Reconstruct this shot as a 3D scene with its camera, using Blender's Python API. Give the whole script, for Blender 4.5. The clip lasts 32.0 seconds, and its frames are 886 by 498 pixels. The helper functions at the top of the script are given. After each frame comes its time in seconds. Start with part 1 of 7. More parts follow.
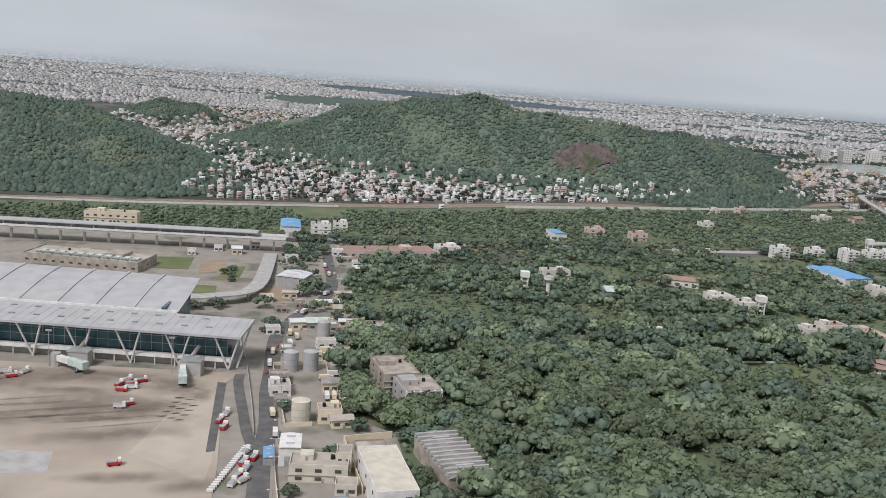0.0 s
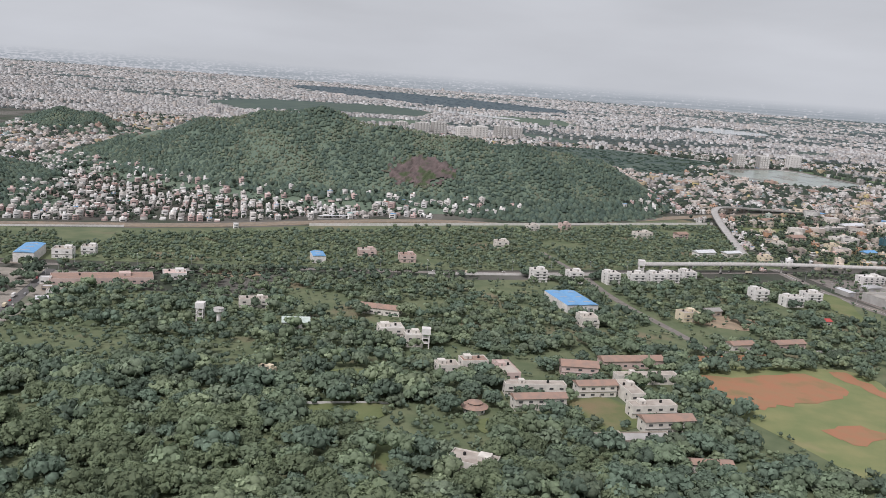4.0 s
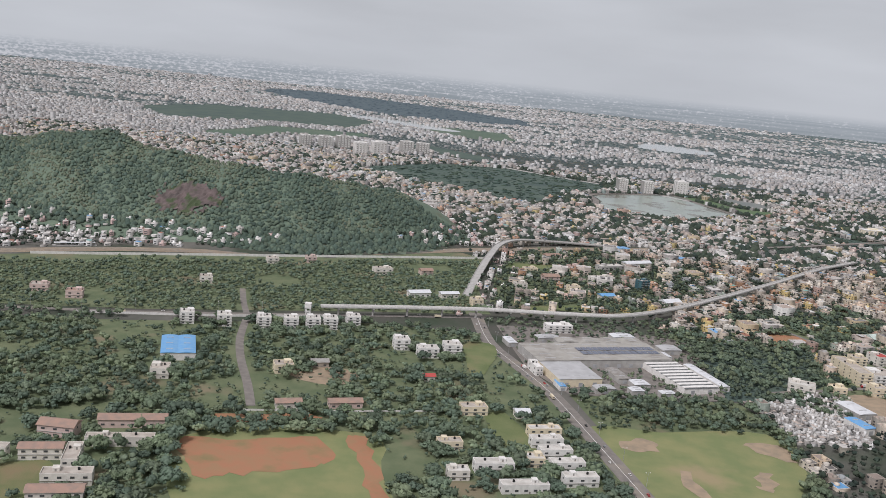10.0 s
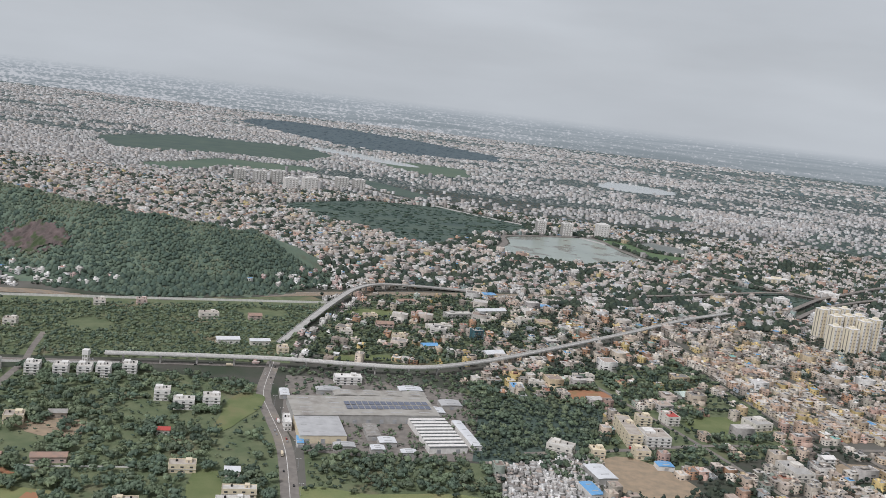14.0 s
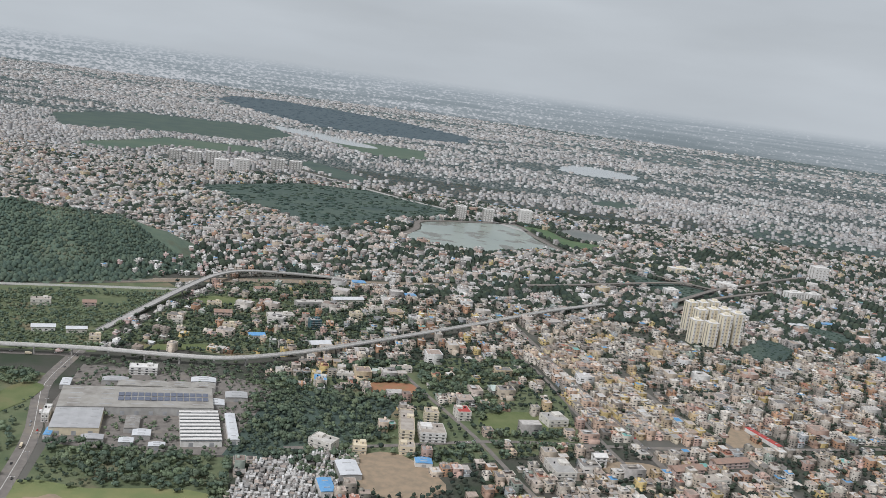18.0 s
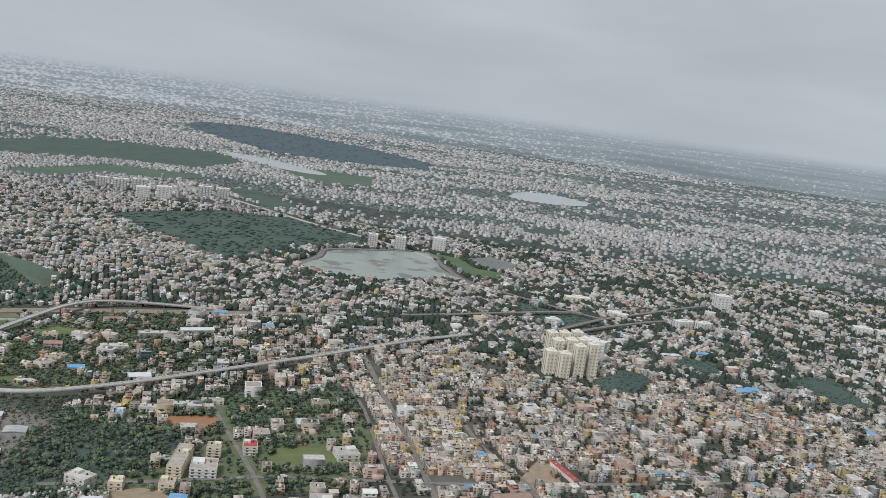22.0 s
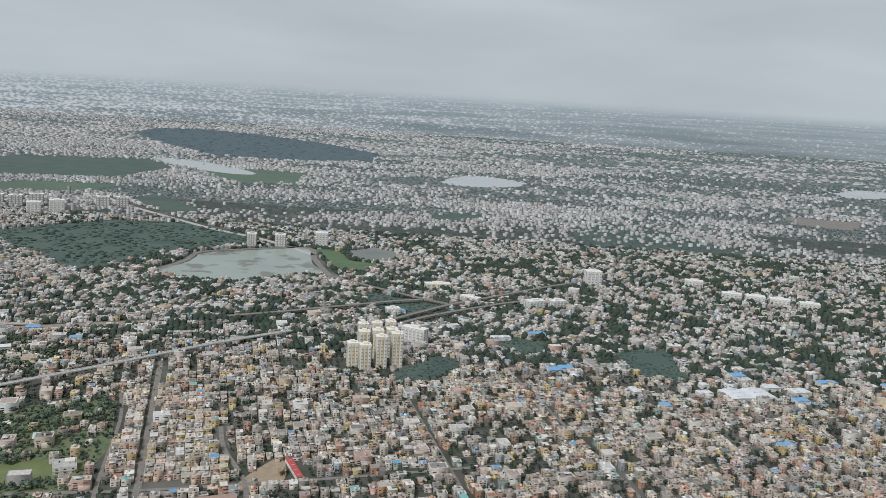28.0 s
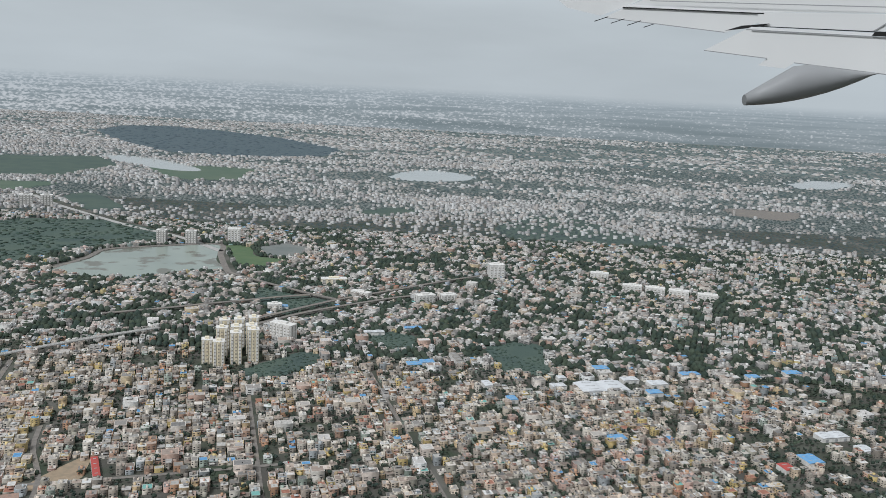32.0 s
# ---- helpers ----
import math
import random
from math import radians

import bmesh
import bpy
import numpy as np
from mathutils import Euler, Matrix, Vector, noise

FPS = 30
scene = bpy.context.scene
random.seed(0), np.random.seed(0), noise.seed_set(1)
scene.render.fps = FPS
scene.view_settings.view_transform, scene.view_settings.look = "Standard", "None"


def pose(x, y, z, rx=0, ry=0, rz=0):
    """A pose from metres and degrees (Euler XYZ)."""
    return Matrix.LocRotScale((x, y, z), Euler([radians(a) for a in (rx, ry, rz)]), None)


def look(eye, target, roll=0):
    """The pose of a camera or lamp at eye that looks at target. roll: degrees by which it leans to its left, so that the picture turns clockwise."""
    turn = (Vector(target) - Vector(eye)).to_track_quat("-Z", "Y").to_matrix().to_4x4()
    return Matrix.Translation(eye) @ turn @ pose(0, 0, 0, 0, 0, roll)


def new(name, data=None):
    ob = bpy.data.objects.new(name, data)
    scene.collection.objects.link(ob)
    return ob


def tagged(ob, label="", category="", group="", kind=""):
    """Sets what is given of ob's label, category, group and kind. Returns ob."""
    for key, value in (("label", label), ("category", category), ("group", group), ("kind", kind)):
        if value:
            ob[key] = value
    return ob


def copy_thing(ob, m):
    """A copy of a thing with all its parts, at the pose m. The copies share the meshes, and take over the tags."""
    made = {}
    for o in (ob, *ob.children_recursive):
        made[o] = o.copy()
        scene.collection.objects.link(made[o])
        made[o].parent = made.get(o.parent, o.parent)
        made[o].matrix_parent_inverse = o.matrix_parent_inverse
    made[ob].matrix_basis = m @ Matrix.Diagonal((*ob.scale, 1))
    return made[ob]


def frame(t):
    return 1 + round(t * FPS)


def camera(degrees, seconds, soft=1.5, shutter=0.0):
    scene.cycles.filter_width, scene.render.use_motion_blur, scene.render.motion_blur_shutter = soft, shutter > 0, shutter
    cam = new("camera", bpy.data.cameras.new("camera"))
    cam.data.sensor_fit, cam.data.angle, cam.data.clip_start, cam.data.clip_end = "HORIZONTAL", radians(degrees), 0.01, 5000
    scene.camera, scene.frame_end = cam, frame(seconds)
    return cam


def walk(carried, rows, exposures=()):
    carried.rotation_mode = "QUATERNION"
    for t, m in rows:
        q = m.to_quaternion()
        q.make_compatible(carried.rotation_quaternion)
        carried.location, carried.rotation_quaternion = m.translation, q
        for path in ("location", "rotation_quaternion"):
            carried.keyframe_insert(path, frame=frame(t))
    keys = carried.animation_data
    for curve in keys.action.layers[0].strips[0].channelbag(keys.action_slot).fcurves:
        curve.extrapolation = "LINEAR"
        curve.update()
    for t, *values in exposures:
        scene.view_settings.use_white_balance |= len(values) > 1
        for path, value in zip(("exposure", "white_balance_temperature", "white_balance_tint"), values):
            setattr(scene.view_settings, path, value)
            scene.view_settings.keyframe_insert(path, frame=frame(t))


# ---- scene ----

# Flight over a city. The whole place is built at about half its true size.
cam = camera(53.0, 32.0, soft=0.5)
PATH = [
    (0, -0.02, 0.01, 94.38, -1.438, -11.178, 4.415),
    (0.5, 18.97, 0.44, 97.38, -1.330, -11.087, 4.294),
    (1, 37.88, 0.88, 100.44, -1.226, -11.045, 4.261),
    (1.5, 56.73, 1.35, 103.57, -1.122, -10.979, 4.196),
    (2, 75.51, 1.83, 106.76, -1.031, -10.940, 4.012),
    (2.5, 94.22, 2.34, 110.00, -0.948, -10.930, 3.844),
    (3, 112.87, 2.87, 113.30, -0.886, -11.093, 3.858),
    (3.5, 131.45, 3.43, 116.64, -0.816, -11.318, 4.049),
    (4, 149.97, 4.00, 120.03, -0.864, -11.397, 4.233),
    (4.5, 168.43, 4.59, 123.46, -0.745, -11.358, 4.424),
    (6.5, 241.65, 7.17, 137.53, -0.297, -11.349, 5.079),
    (7, 259.81, 7.87, 141.11, -0.205, -11.405, 5.180),
    (7.5, 277.91, 8.58, 144.71, -0.095, -11.426, 5.300),
    (8, 295.95, 9.32, 148.33, -0.003, -11.419, 5.389),
    (8.5, 313.94, 10.07, 151.96, 0.068, -11.431, 5.503),
    (9, 331.88, 10.84, 155.60, 0.142, -11.431, 5.558),
    (9.5, 349.76, 11.64, 159.25, 0.228, -11.387, 5.693),
    (10, 367.59, 12.45, 162.89, 0.296, -11.358, 5.715),
    (10.5, 385.37, 13.28, 166.54, 0.358, -11.288, 5.771),
    (11, 403.09, 14.13, 170.17, 0.435, -11.144, 5.817),
    (11.5, 420.77, 15.00, 173.80, 0.577, -10.467, 5.828),
    (12, 438.40, 15.88, 177.42, 0.743, -9.793, 5.911),
    (12.5, 455.98, 16.79, 181.02, 0.830, -9.494, 6.076),
    (13, 473.52, 17.71, 184.60, 0.824, -9.466, 6.363),
    (13.5, 491.01, 18.65, 188.16, 0.903, -9.489, 6.544),
    (14, 508.46, 19.61, 191.69, 1.012, -9.488, 6.840),
    (14.5, 525.86, 20.59, 195.18, 1.118, -9.495, 6.977),
    (15, 543.22, 21.58, 198.65, 1.192, -9.519, 7.088),
    (15.5, 560.54, 22.59, 202.07, 1.263, -9.538, 7.247),
    (17.5, 629.40, 26.80, 215.32, 1.387, -10.271, 7.494),
    (18, 646.53, 27.90, 218.50, 1.372, -10.936, 7.556),
    (18.5, 663.61, 29.01, 221.62, 1.418, -10.958, 7.538),
    (19, 680.66, 30.13, 224.67, 1.303, -10.717, 7.564),
    (19.5, 697.68, 31.28, 227.66, 1.220, -9.977, 7.647),
    (20, 714.66, 32.43, 230.58, 1.312, -8.955, 7.661),
    (20.5, 731.61, 33.61, 233.43, 1.455, -8.317, 7.677),
    (21, 748.53, 34.80, 236.19, 1.505, -8.303, 7.712),
    (21.5, 765.42, 36.00, 238.88, 1.535, -8.437, 7.700),
    (22, 782.28, 37.22, 241.48, 1.472, -9.367, 7.576),
    (22.5, 799.11, 38.46, 243.99, 1.309, -10.784, 7.133),
    (23, 815.92, 39.70, 246.41, 1.357, -11.329, 6.110),
    (23.5, 832.69, 40.97, 248.73, 1.447, -11.328, 5.249),
    (24, 849.44, 42.25, 250.96, 1.555, -11.282, 4.649),
    (24.5, 866.17, 43.54, 253.08, 1.660, -11.006, 4.209),
    (25, 882.87, 44.85, 255.09, 1.744, -10.733, 3.998),
    (25.5, 899.55, 46.17, 256.99, 1.797, -10.703, 3.794),
    (27.5, 966.05, 51.59, 263.43, 1.918, -10.520, 3.497),
    (28, 982.63, 52.97, 264.72, 1.881, -10.275, 3.399),
    (28.5, 999.19, 54.37, 265.89, 1.754, -10.019, 3.420),
    (29, 1015.74, 55.79, 266.91, 1.644, -9.911, 3.416),
    (29.5, 1032.27, 57.21, 267.80, 1.666, -9.897, 3.304),
    (30, 1048.78, 58.65, 268.55, 1.699, -9.887, 3.357),
    (30.5, 1065.29, 60.10, 269.15, 1.678, -10.236, 3.437),
    (31, 1081.77, 61.57, 269.60, 1.640, -10.232, 3.560),
    (31.5, 1098.25, 63.04, 269.90, 1.513, -10.600, 2.939),
    (32, 1114.72, 64.53, 270.03, 1.558, -10.595, 2.864),
]


def heading(x, y, z, yaw, pitch, roll):
    a, b = radians(yaw), radians(pitch)
    way = Vector((-math.sin(a) * math.cos(b), math.cos(a) * math.cos(b), math.sin(b)))
    return look((x, y, z), Vector((x, y, z)) + way, roll)


walk(cam, [(t, heading(*row)) for t, *row in PATH], exposures=[(0.0, 0.06, 6110, 15), (5.0, 0.13, 6220, 18), (10.0, 0.05, 6170, 17), (16.0, 0.0, 6050, 13), (19.0, -0.03, 6010, 12), (21.0, -0.1, 5980, 11), (24.0, -0.04, 5980, 10), (32.0, -0.03, 5940, 9)])

# ---- sky and light: thin overcast, sun high ----
SUN_ELEV, SUN_ROT = radians(52), radians(215)
world = bpy.data.worlds.new("world")
scene.world = world
world.use_nodes = True
wn, wl = world.node_tree.nodes, world.node_tree.links
wn.clear()


sky = wn.new("ShaderNodeTexSky")
sky.sky_type, sky.sun_disc = "NISHITA", False
sky.sun_elevation, sky.sun_rotation = SUN_ELEV, SUN_ROT
sky.air_density, sky.dust_density, sky.ozone_density = 1.0, 6.0, 1.0
sky_gain = wn.new("ShaderNodeVectorMath")
sky_gain.operation = "SCALE"
sky_gain.inputs["Scale"].default_value = 0.05
wl.new(sky.outputs[0], sky_gain.inputs[0])
coord = wn.new("ShaderNodeTexCoord")
split = wn.new("ShaderNodeSeparateXYZ")
wl.new(coord.outputs["Generated"], split.inputs[0])
# overcast veil: pale near the horizon, a little darker and cooler higher up
veil = wn.new("ShaderNodeValToRGB")
veil.color_ramp.elements[0].position, veil.color_ramp.elements[0].color = 0.0, (0.50, 0.525, 0.522, 1)
veil.color_ramp.elements[1].position, veil.color_ramp.elements[1].color = 0.35, (0.475, 0.482, 0.468, 1)
wl.new(split.outputs[2], veil.inputs[0])
cmap = wn.new("ShaderNodeMapping")
cmap.inputs["Scale"].default_value = (2.0, 2.0, 9.0)
wl.new(coord.outputs["Generated"], cmap.inputs[0])
cloud = wn.new("ShaderNodeTexNoise")
cloud.inputs["Scale"].default_value, cloud.inputs["Detail"].default_value = 1.6, 5.0
wl.new(cmap.outputs[0], cloud.inputs[0])
cramp = wn.new("ShaderNodeMapRange")
for k, v in (("From Min", 0.3), ("From Max", 0.75), ("To Min", 0.90), ("To Max", 1.08)):
    cramp.inputs[k].default_value = v
wl.new(cloud.outputs[0], cramp.inputs[0])
cveil = wn.new("ShaderNodeVectorMath")
cveil.operation = "SCALE"
wl.new(veil.outputs[0], cveil.inputs[0])
wl.new(cramp.outputs[0], cveil.inputs["Scale"])
mix1 = wn.new("ShaderNodeMixRGB")
mix1.inputs[0].default_value = 0.85
wl.new(sky_gain.outputs[0], mix1.inputs[1])
wl.new(cveil.outputs[0], mix1.inputs[2])
# the plain beyond the ground sheet: far flat country painted into the background under the horizon
drop = wn.new("ShaderNodeMath")
drop.operation = "MULTIPLY_ADD"
drop.inputs[1].default_value, drop.inputs[2].default_value = -1.0, 0.002
wl.new(split.outputs[2], drop.inputs[0])
floor_z = wn.new("ShaderNodeMath")
floor_z.operation = "MAXIMUM"
floor_z.inputs[1].default_value = 0.006
wl.new(drop.outputs[0], floor_z.inputs[0])
spread = wn.new("ShaderNodeVectorMath")
spread.operation = "DIVIDE"
wl.new(coord.outputs["Generated"], spread.inputs[0])
wl.new(floor_z.outputs[0], spread.inputs[1])
fmap = wn.new("ShaderNodeMapping")
fmap.inputs["Scale"].default_value = (1.0, 1.0, 0.0)
wl.new(spread.outputs[0], fmap.inputs[0])
fbroad = wn.new("ShaderNodeTexNoise")
fbroad.inputs["Scale"].default_value, fbroad.inputs["Detail"].default_value = 0.26, 6.0
wl.new(fmap.outputs[0], fbroad.inputs[0])
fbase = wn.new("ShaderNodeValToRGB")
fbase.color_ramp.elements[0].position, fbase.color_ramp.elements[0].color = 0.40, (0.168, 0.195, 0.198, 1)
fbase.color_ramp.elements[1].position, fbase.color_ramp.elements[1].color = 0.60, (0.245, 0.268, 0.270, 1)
wl.new(fbroad.outputs[0], fbase.inputs[0])
smap = wn.new("ShaderNodeMapping")
smap.inputs["Scale"].default_value = (260.0, 260.0, 640.0)
wl.new(coord.outputs["Generated"], smap.inputs[0])
speck = wn.new("ShaderNodeTexNoise")
speck.inputs["Scale"].default_value, speck.inputs["Detail"].default_value = 1.0, 5.0
wl.new(smap.outputs[0], speck.inputs[0])
gate = wn.new("ShaderNodeMath")
gate.operation = "MULTIPLY_ADD"
gate.inputs[1].default_value = 0.45
wl.new(fbroad.outputs[0], gate.inputs[0])
wl.new(speck.outputs[0], gate.inputs[2])
# more built-up country in the west
west = wn.new("ShaderNodeMath")
west.operation = "MULTIPLY_ADD"
west.inputs[1].default_value = -0.18
wl.new(split.outputs[0], west.inputs[0])
wl.new(gate.outputs[0], west.inputs[2])
built = wn.new("ShaderNodeMapRange")
for k, v in (("From Min", 0.745), ("From Max", 0.90), ("To Min", 0.0), ("To Max", 0.9)):
    built.inputs[k].default_value = v
wl.new(west.outputs[0], built.inputs[0])
fland = wn.new("ShaderNodeMixRGB")
fland.inputs[2].default_value = (0.50, 0.50, 0.49, 1)
wl.new(built.outputs[0], fland.inputs[0])
wl.new(fbase.outputs[0], fland.inputs[1])
# paler and bluer towards the horizon: haze mixed into the land colour
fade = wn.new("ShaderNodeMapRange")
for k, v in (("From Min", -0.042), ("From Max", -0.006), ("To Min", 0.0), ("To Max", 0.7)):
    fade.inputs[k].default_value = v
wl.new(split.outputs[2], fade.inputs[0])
fhazed = wn.new("ShaderNodeMixRGB")
fhazed.inputs[2].default_value = (0.36, 0.392, 0.405, 1)
wl.new(fade.outputs[0], fhazed.inputs[0])
wl.new(fland.outputs[0], fhazed.inputs[1])
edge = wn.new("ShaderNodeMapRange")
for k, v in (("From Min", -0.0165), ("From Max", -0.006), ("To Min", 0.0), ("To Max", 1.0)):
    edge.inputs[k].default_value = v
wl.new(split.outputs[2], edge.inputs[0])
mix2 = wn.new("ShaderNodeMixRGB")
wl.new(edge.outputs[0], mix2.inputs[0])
wl.new(fhazed.outputs[0], mix2.inputs[1])
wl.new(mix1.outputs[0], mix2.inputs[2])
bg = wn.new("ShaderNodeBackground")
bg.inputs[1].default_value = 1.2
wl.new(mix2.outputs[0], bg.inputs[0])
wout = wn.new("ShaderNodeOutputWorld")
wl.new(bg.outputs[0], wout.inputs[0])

sun = new("sun", bpy.data.lights.new("sun", "SUN"))
sun.data.energy, sun.data.angle, sun.data.color = 2.6, radians(16), (1.0, 0.97, 0.93)
sun_dir = Vector((math.sin(SUN_ROT) * math.cos(SUN_ELEV), math.cos(SUN_ROT) * math.cos(SUN_ELEV), math.sin(SUN_ELEV)))
sun.matrix_world = look(sun_dir * 600, (0, 0, 0))


# ---- materials ----
def material(name, base, second=None, scale=0.5, detail=4.0, rough=0.85, metal=0.0, bump=0.0, bump_scale=None,
             source="", vary=0.0, third=None, third_scale=0.05, third_at=(0.55, 0.7), thin=0.0):
    """A surface of two mingled tones, with an optional third in larger patches. source: 'tint' takes the base from
    the paint attribute, 'object' varies the base from object to object."""
    m = bpy.data.materials.new(name)
    m.use_nodes = True
    n, l = m.node_tree.nodes, m.node_tree.links
    b = n["Principled BSDF"]
    b.inputs["Roughness"].default_value, b.inputs["Metallic"].default_value = rough, metal
    b.inputs["Specular IOR Level"].default_value = 0.25
    g = n.new("ShaderNodeNewGeometry")
    no = n.new("ShaderNodeTexNoise")
    no.inputs["Scale"].default_value, no.inputs["Detail"].default_value = scale, detail
    l.new(g.outputs["Position"], no.inputs["Vector"])
    if source == "tint":
        at = n.new("ShaderNodeAttribute")
        at.attribute_name = "tint"
        first = at.outputs["Color"]
    else:
        rgb = n.new("ShaderNodeRGB")
        rgb.outputs[0].default_value = (*base, 1)
        first = rgb.outputs[0]
    mp = n.new("ShaderNodeMapRange")
    mp.inputs["From Min"].default_value, mp.inputs["From Max"].default_value = 0.38, 0.64
    l.new(no.outputs[0], mp.inputs[0])
    mx = n.new("ShaderNodeMixRGB")
    l.new(mp.outputs[0], mx.inputs[0])
    if second is None:
        dk = n.new("ShaderNodeHueSaturation")
        dk.inputs["Value"].default_value = 0.78
        l.new(first, dk.inputs["Color"])
        l.new(dk.outputs[0], mx.inputs[1])
        l.new(first, mx.inputs[2])
    else:
        l.new(first, mx.inputs[1])
        mx.inputs[2].default_value = (*second, 1)
    out = mx.outputs[0]
    if third:
        n3 = n.new("ShaderNodeTexNoise")
        n3.inputs["Scale"].default_value, n3.inputs["Detail"].default_value = third_scale, 6.0
        l.new(g.outputs["Position"], n3.inputs["Vector"])
        m3 = n.new("ShaderNodeMapRange")
        m3.inputs["From Min"].default_value, m3.inputs["From Max"].default_value = third_at
        l.new(n3.outputs[0], m3.inputs[0])
        x3 = n.new("ShaderNodeMixRGB")
        l.new(m3.outputs[0], x3.inputs[0])
        l.new(out, x3.inputs[1])
        x3.inputs[2].default_value = (*third, 1)
        out = x3.outputs[0]
    if source == "object" or vary:
        oi = n.new("ShaderNodeObjectInfo")
        hs = n.new("ShaderNodeHueSaturation")
        r1 = n.new("ShaderNodeMapRange")
        r1.inputs["To Min"].default_value, r1.inputs["To Max"].default_value = 1 - vary, 1 + vary
        l.new(oi.outputs["Random"], r1.inputs[0])
        l.new(r1.outputs[0], hs.inputs["Value"])
        l.new(out, hs.inputs["Color"])
        out = hs.outputs[0]
    l.new(out, b.inputs["Base Color"])
    if bump:
        bp = n.new("ShaderNodeBump")
        bp.inputs["Strength"].default_value, bp.inputs["Distance"].default_value = bump, 0.3
        nb = n.new("ShaderNodeTexNoise")
        nb.inputs["Scale"].default_value, nb.inputs["Detail"].default_value = bump_scale or scale * 4, 5.0
        l.new(g.outputs["Position"], nb.inputs["Vector"])
        l.new(nb.outputs[0], bp.inputs["Height"])
        l.new(bp.outputs[0], b.inputs["Normal"])
    if thin:
        tr, mxs = n.new("ShaderNodeBsdfTranslucent"), n.new("ShaderNodeMixShader")
        l.new(out, tr.inputs["Color"])
        mxs.inputs[0].default_value = thin
        l.new(b.outputs[0], mxs.inputs[1])
        l.new(tr.outputs[0], mxs.inputs[2])
        l.new(mxs.outputs[0], n["Material Output"].inputs["Surface"])
    return m


def paint_by_object(name, colours, rough=0.8):
    """House paint: every object takes one of the colours, with stains."""
    m = material(name, (0.5, 0.5, 0.5), rough=rough, scale=0.6)
    n, l = m.node_tree.nodes, m.node_tree.links
    oi = n.new("ShaderNodeObjectInfo")
    cr = n.new("ShaderNodeValToRGB")
    cr.color_ramp.interpolation = "CONSTANT"
    while len(cr.color_ramp.elements) < len(colours):
        cr.color_ramp.elements.new(0.99)
    for i, c in enumerate(colours):
        cr.color_ramp.elements[i].position = i / len(colours)
        cr.color_ramp.elements[i].color = (*c, 1)
    l.new(oi.outputs["Random"], cr.inputs[0])
    rgb = next(x for x in n if x.type == "RGB")
    for link in list(rgb.outputs[0].links):
        l.new(cr.outputs[0], link.to_socket)
    return m


PAINTS = [(0.60, 0.56, 0.50), (0.48, 0.45, 0.42), (0.68, 0.65, 0.60), (0.62, 0.50, 0.32), (0.55, 0.38, 0.30), (0.64, 0.54, 0.42), (0.42, 0.42, 0.38),
          (0.58, 0.36, 0.24), (0.62, 0.45, 0.41), (0.36, 0.45, 0.42), (0.32, 0.30, 0.28), (0.66, 0.54, 0.24), (0.40, 0.46, 0.52), (0.55, 0.50, 0.46)]
ROOFS = [(0.36, 0.33, 0.30), (0.45, 0.41, 0.37), (0.26, 0.24, 0.22), (0.54, 0.51, 0.47), (0.36, 0.28, 0.23), (0.22, 0.21, 0.20), (0.42, 0.33, 0.27), (0.58, 0.55, 0.52)]

PAINTS = [tuple(0.88 * v + 0.12 * (0.37 * sum(c)) for v in c) for c in PAINTS]
ROOFS = [tuple(0.85 * v + 0.15 * (0.34 * sum(c)) for v in c) for c in ROOFS]
CREAMS = [(0.64, 0.54, 0.36), (0.64, 0.57, 0.44), (0.62, 0.49, 0.24), (0.62, 0.50, 0.39), (0.58, 0.54, 0.47), (0.58, 0.43, 0.33)]

M = {}
M["ground"] = material("dry_ground", (0.085, 0.08, 0.07), (0.045, 0.06, 0.038), scale=0.03, detail=8, third=(0.13, 0.125, 0.11), third_scale=0.012, third_at=(0.5, 0.62), bump=0.4, bump_scale=0.5)
M["grass"] = material("grass", (0.115, 0.145, 0.06), (0.165, 0.185, 0.085), scale=0.06, detail=8, third=(0.20, 0.16, 0.09), third_scale=0.03, bump=0.5, bump_scale=1.5)
M["field"] = material("field_grass", (0.165, 0.195, 0.085), (0.225, 0.228, 0.105), scale=0.07, detail=10, third=(0.285, 0.235, 0.135), third_scale=0.028, third_at=(0.57, 0.70), bump=0.3, bump_scale=1.5)
M["tower_window"] = material("shaded_window", (0.30, 0.285, 0.25), rough=0.4)
M["marsh"] = material("marsh", (0.066, 0.096, 0.082), (0.082, 0.112, 0.090), scale=0.02, detail=10, third=(0.058, 0.085, 0.078), third_scale=0.015, bump=0.6, bump_scale=0.4)
M["scrub"] = material("scrub_floor", (0.10, 0.128, 0.068), (0.145, 0.165, 0.092), scale=0.08, detail=8, third=(0.20, 0.17, 0.11), third_scale=0.03, third_at=(0.58, 0.70), bump=0.5)
M["hill_floor"] = material("hill_floor", (0.110, 0.152, 0.114), (0.135, 0.175, 0.125), scale=0.15, detail=8, third=(0.11, 0.115, 0.08), third_scale=0.04, third_at=(0.58, 0.72), bump=0.6)
# pale far ground: haze over distance is put into the base colour
M["far_plain"] = material("far_hazed_plain", (0.17, 0.185, 0.175), (0.13, 0.15, 0.14), scale=0.01, detail=8, third=(0.24, 0.235, 0.22), third_scale=0.006, third_at=(0.5, 0.62))
M["pale_terrace"] = material("pale_terrace", (0.56, 0.54, 0.50), (0.44, 0.42, 0.385), scale=0.3, detail=8, third=(0.34, 0.315, 0.28), third_scale=0.12, third_at=(0.55, 0.75))
M["wet_grass"] = material("wet_grass", (0.085, 0.135, 0.07), (0.11, 0.155, 0.08), scale=0.05, detail=8)
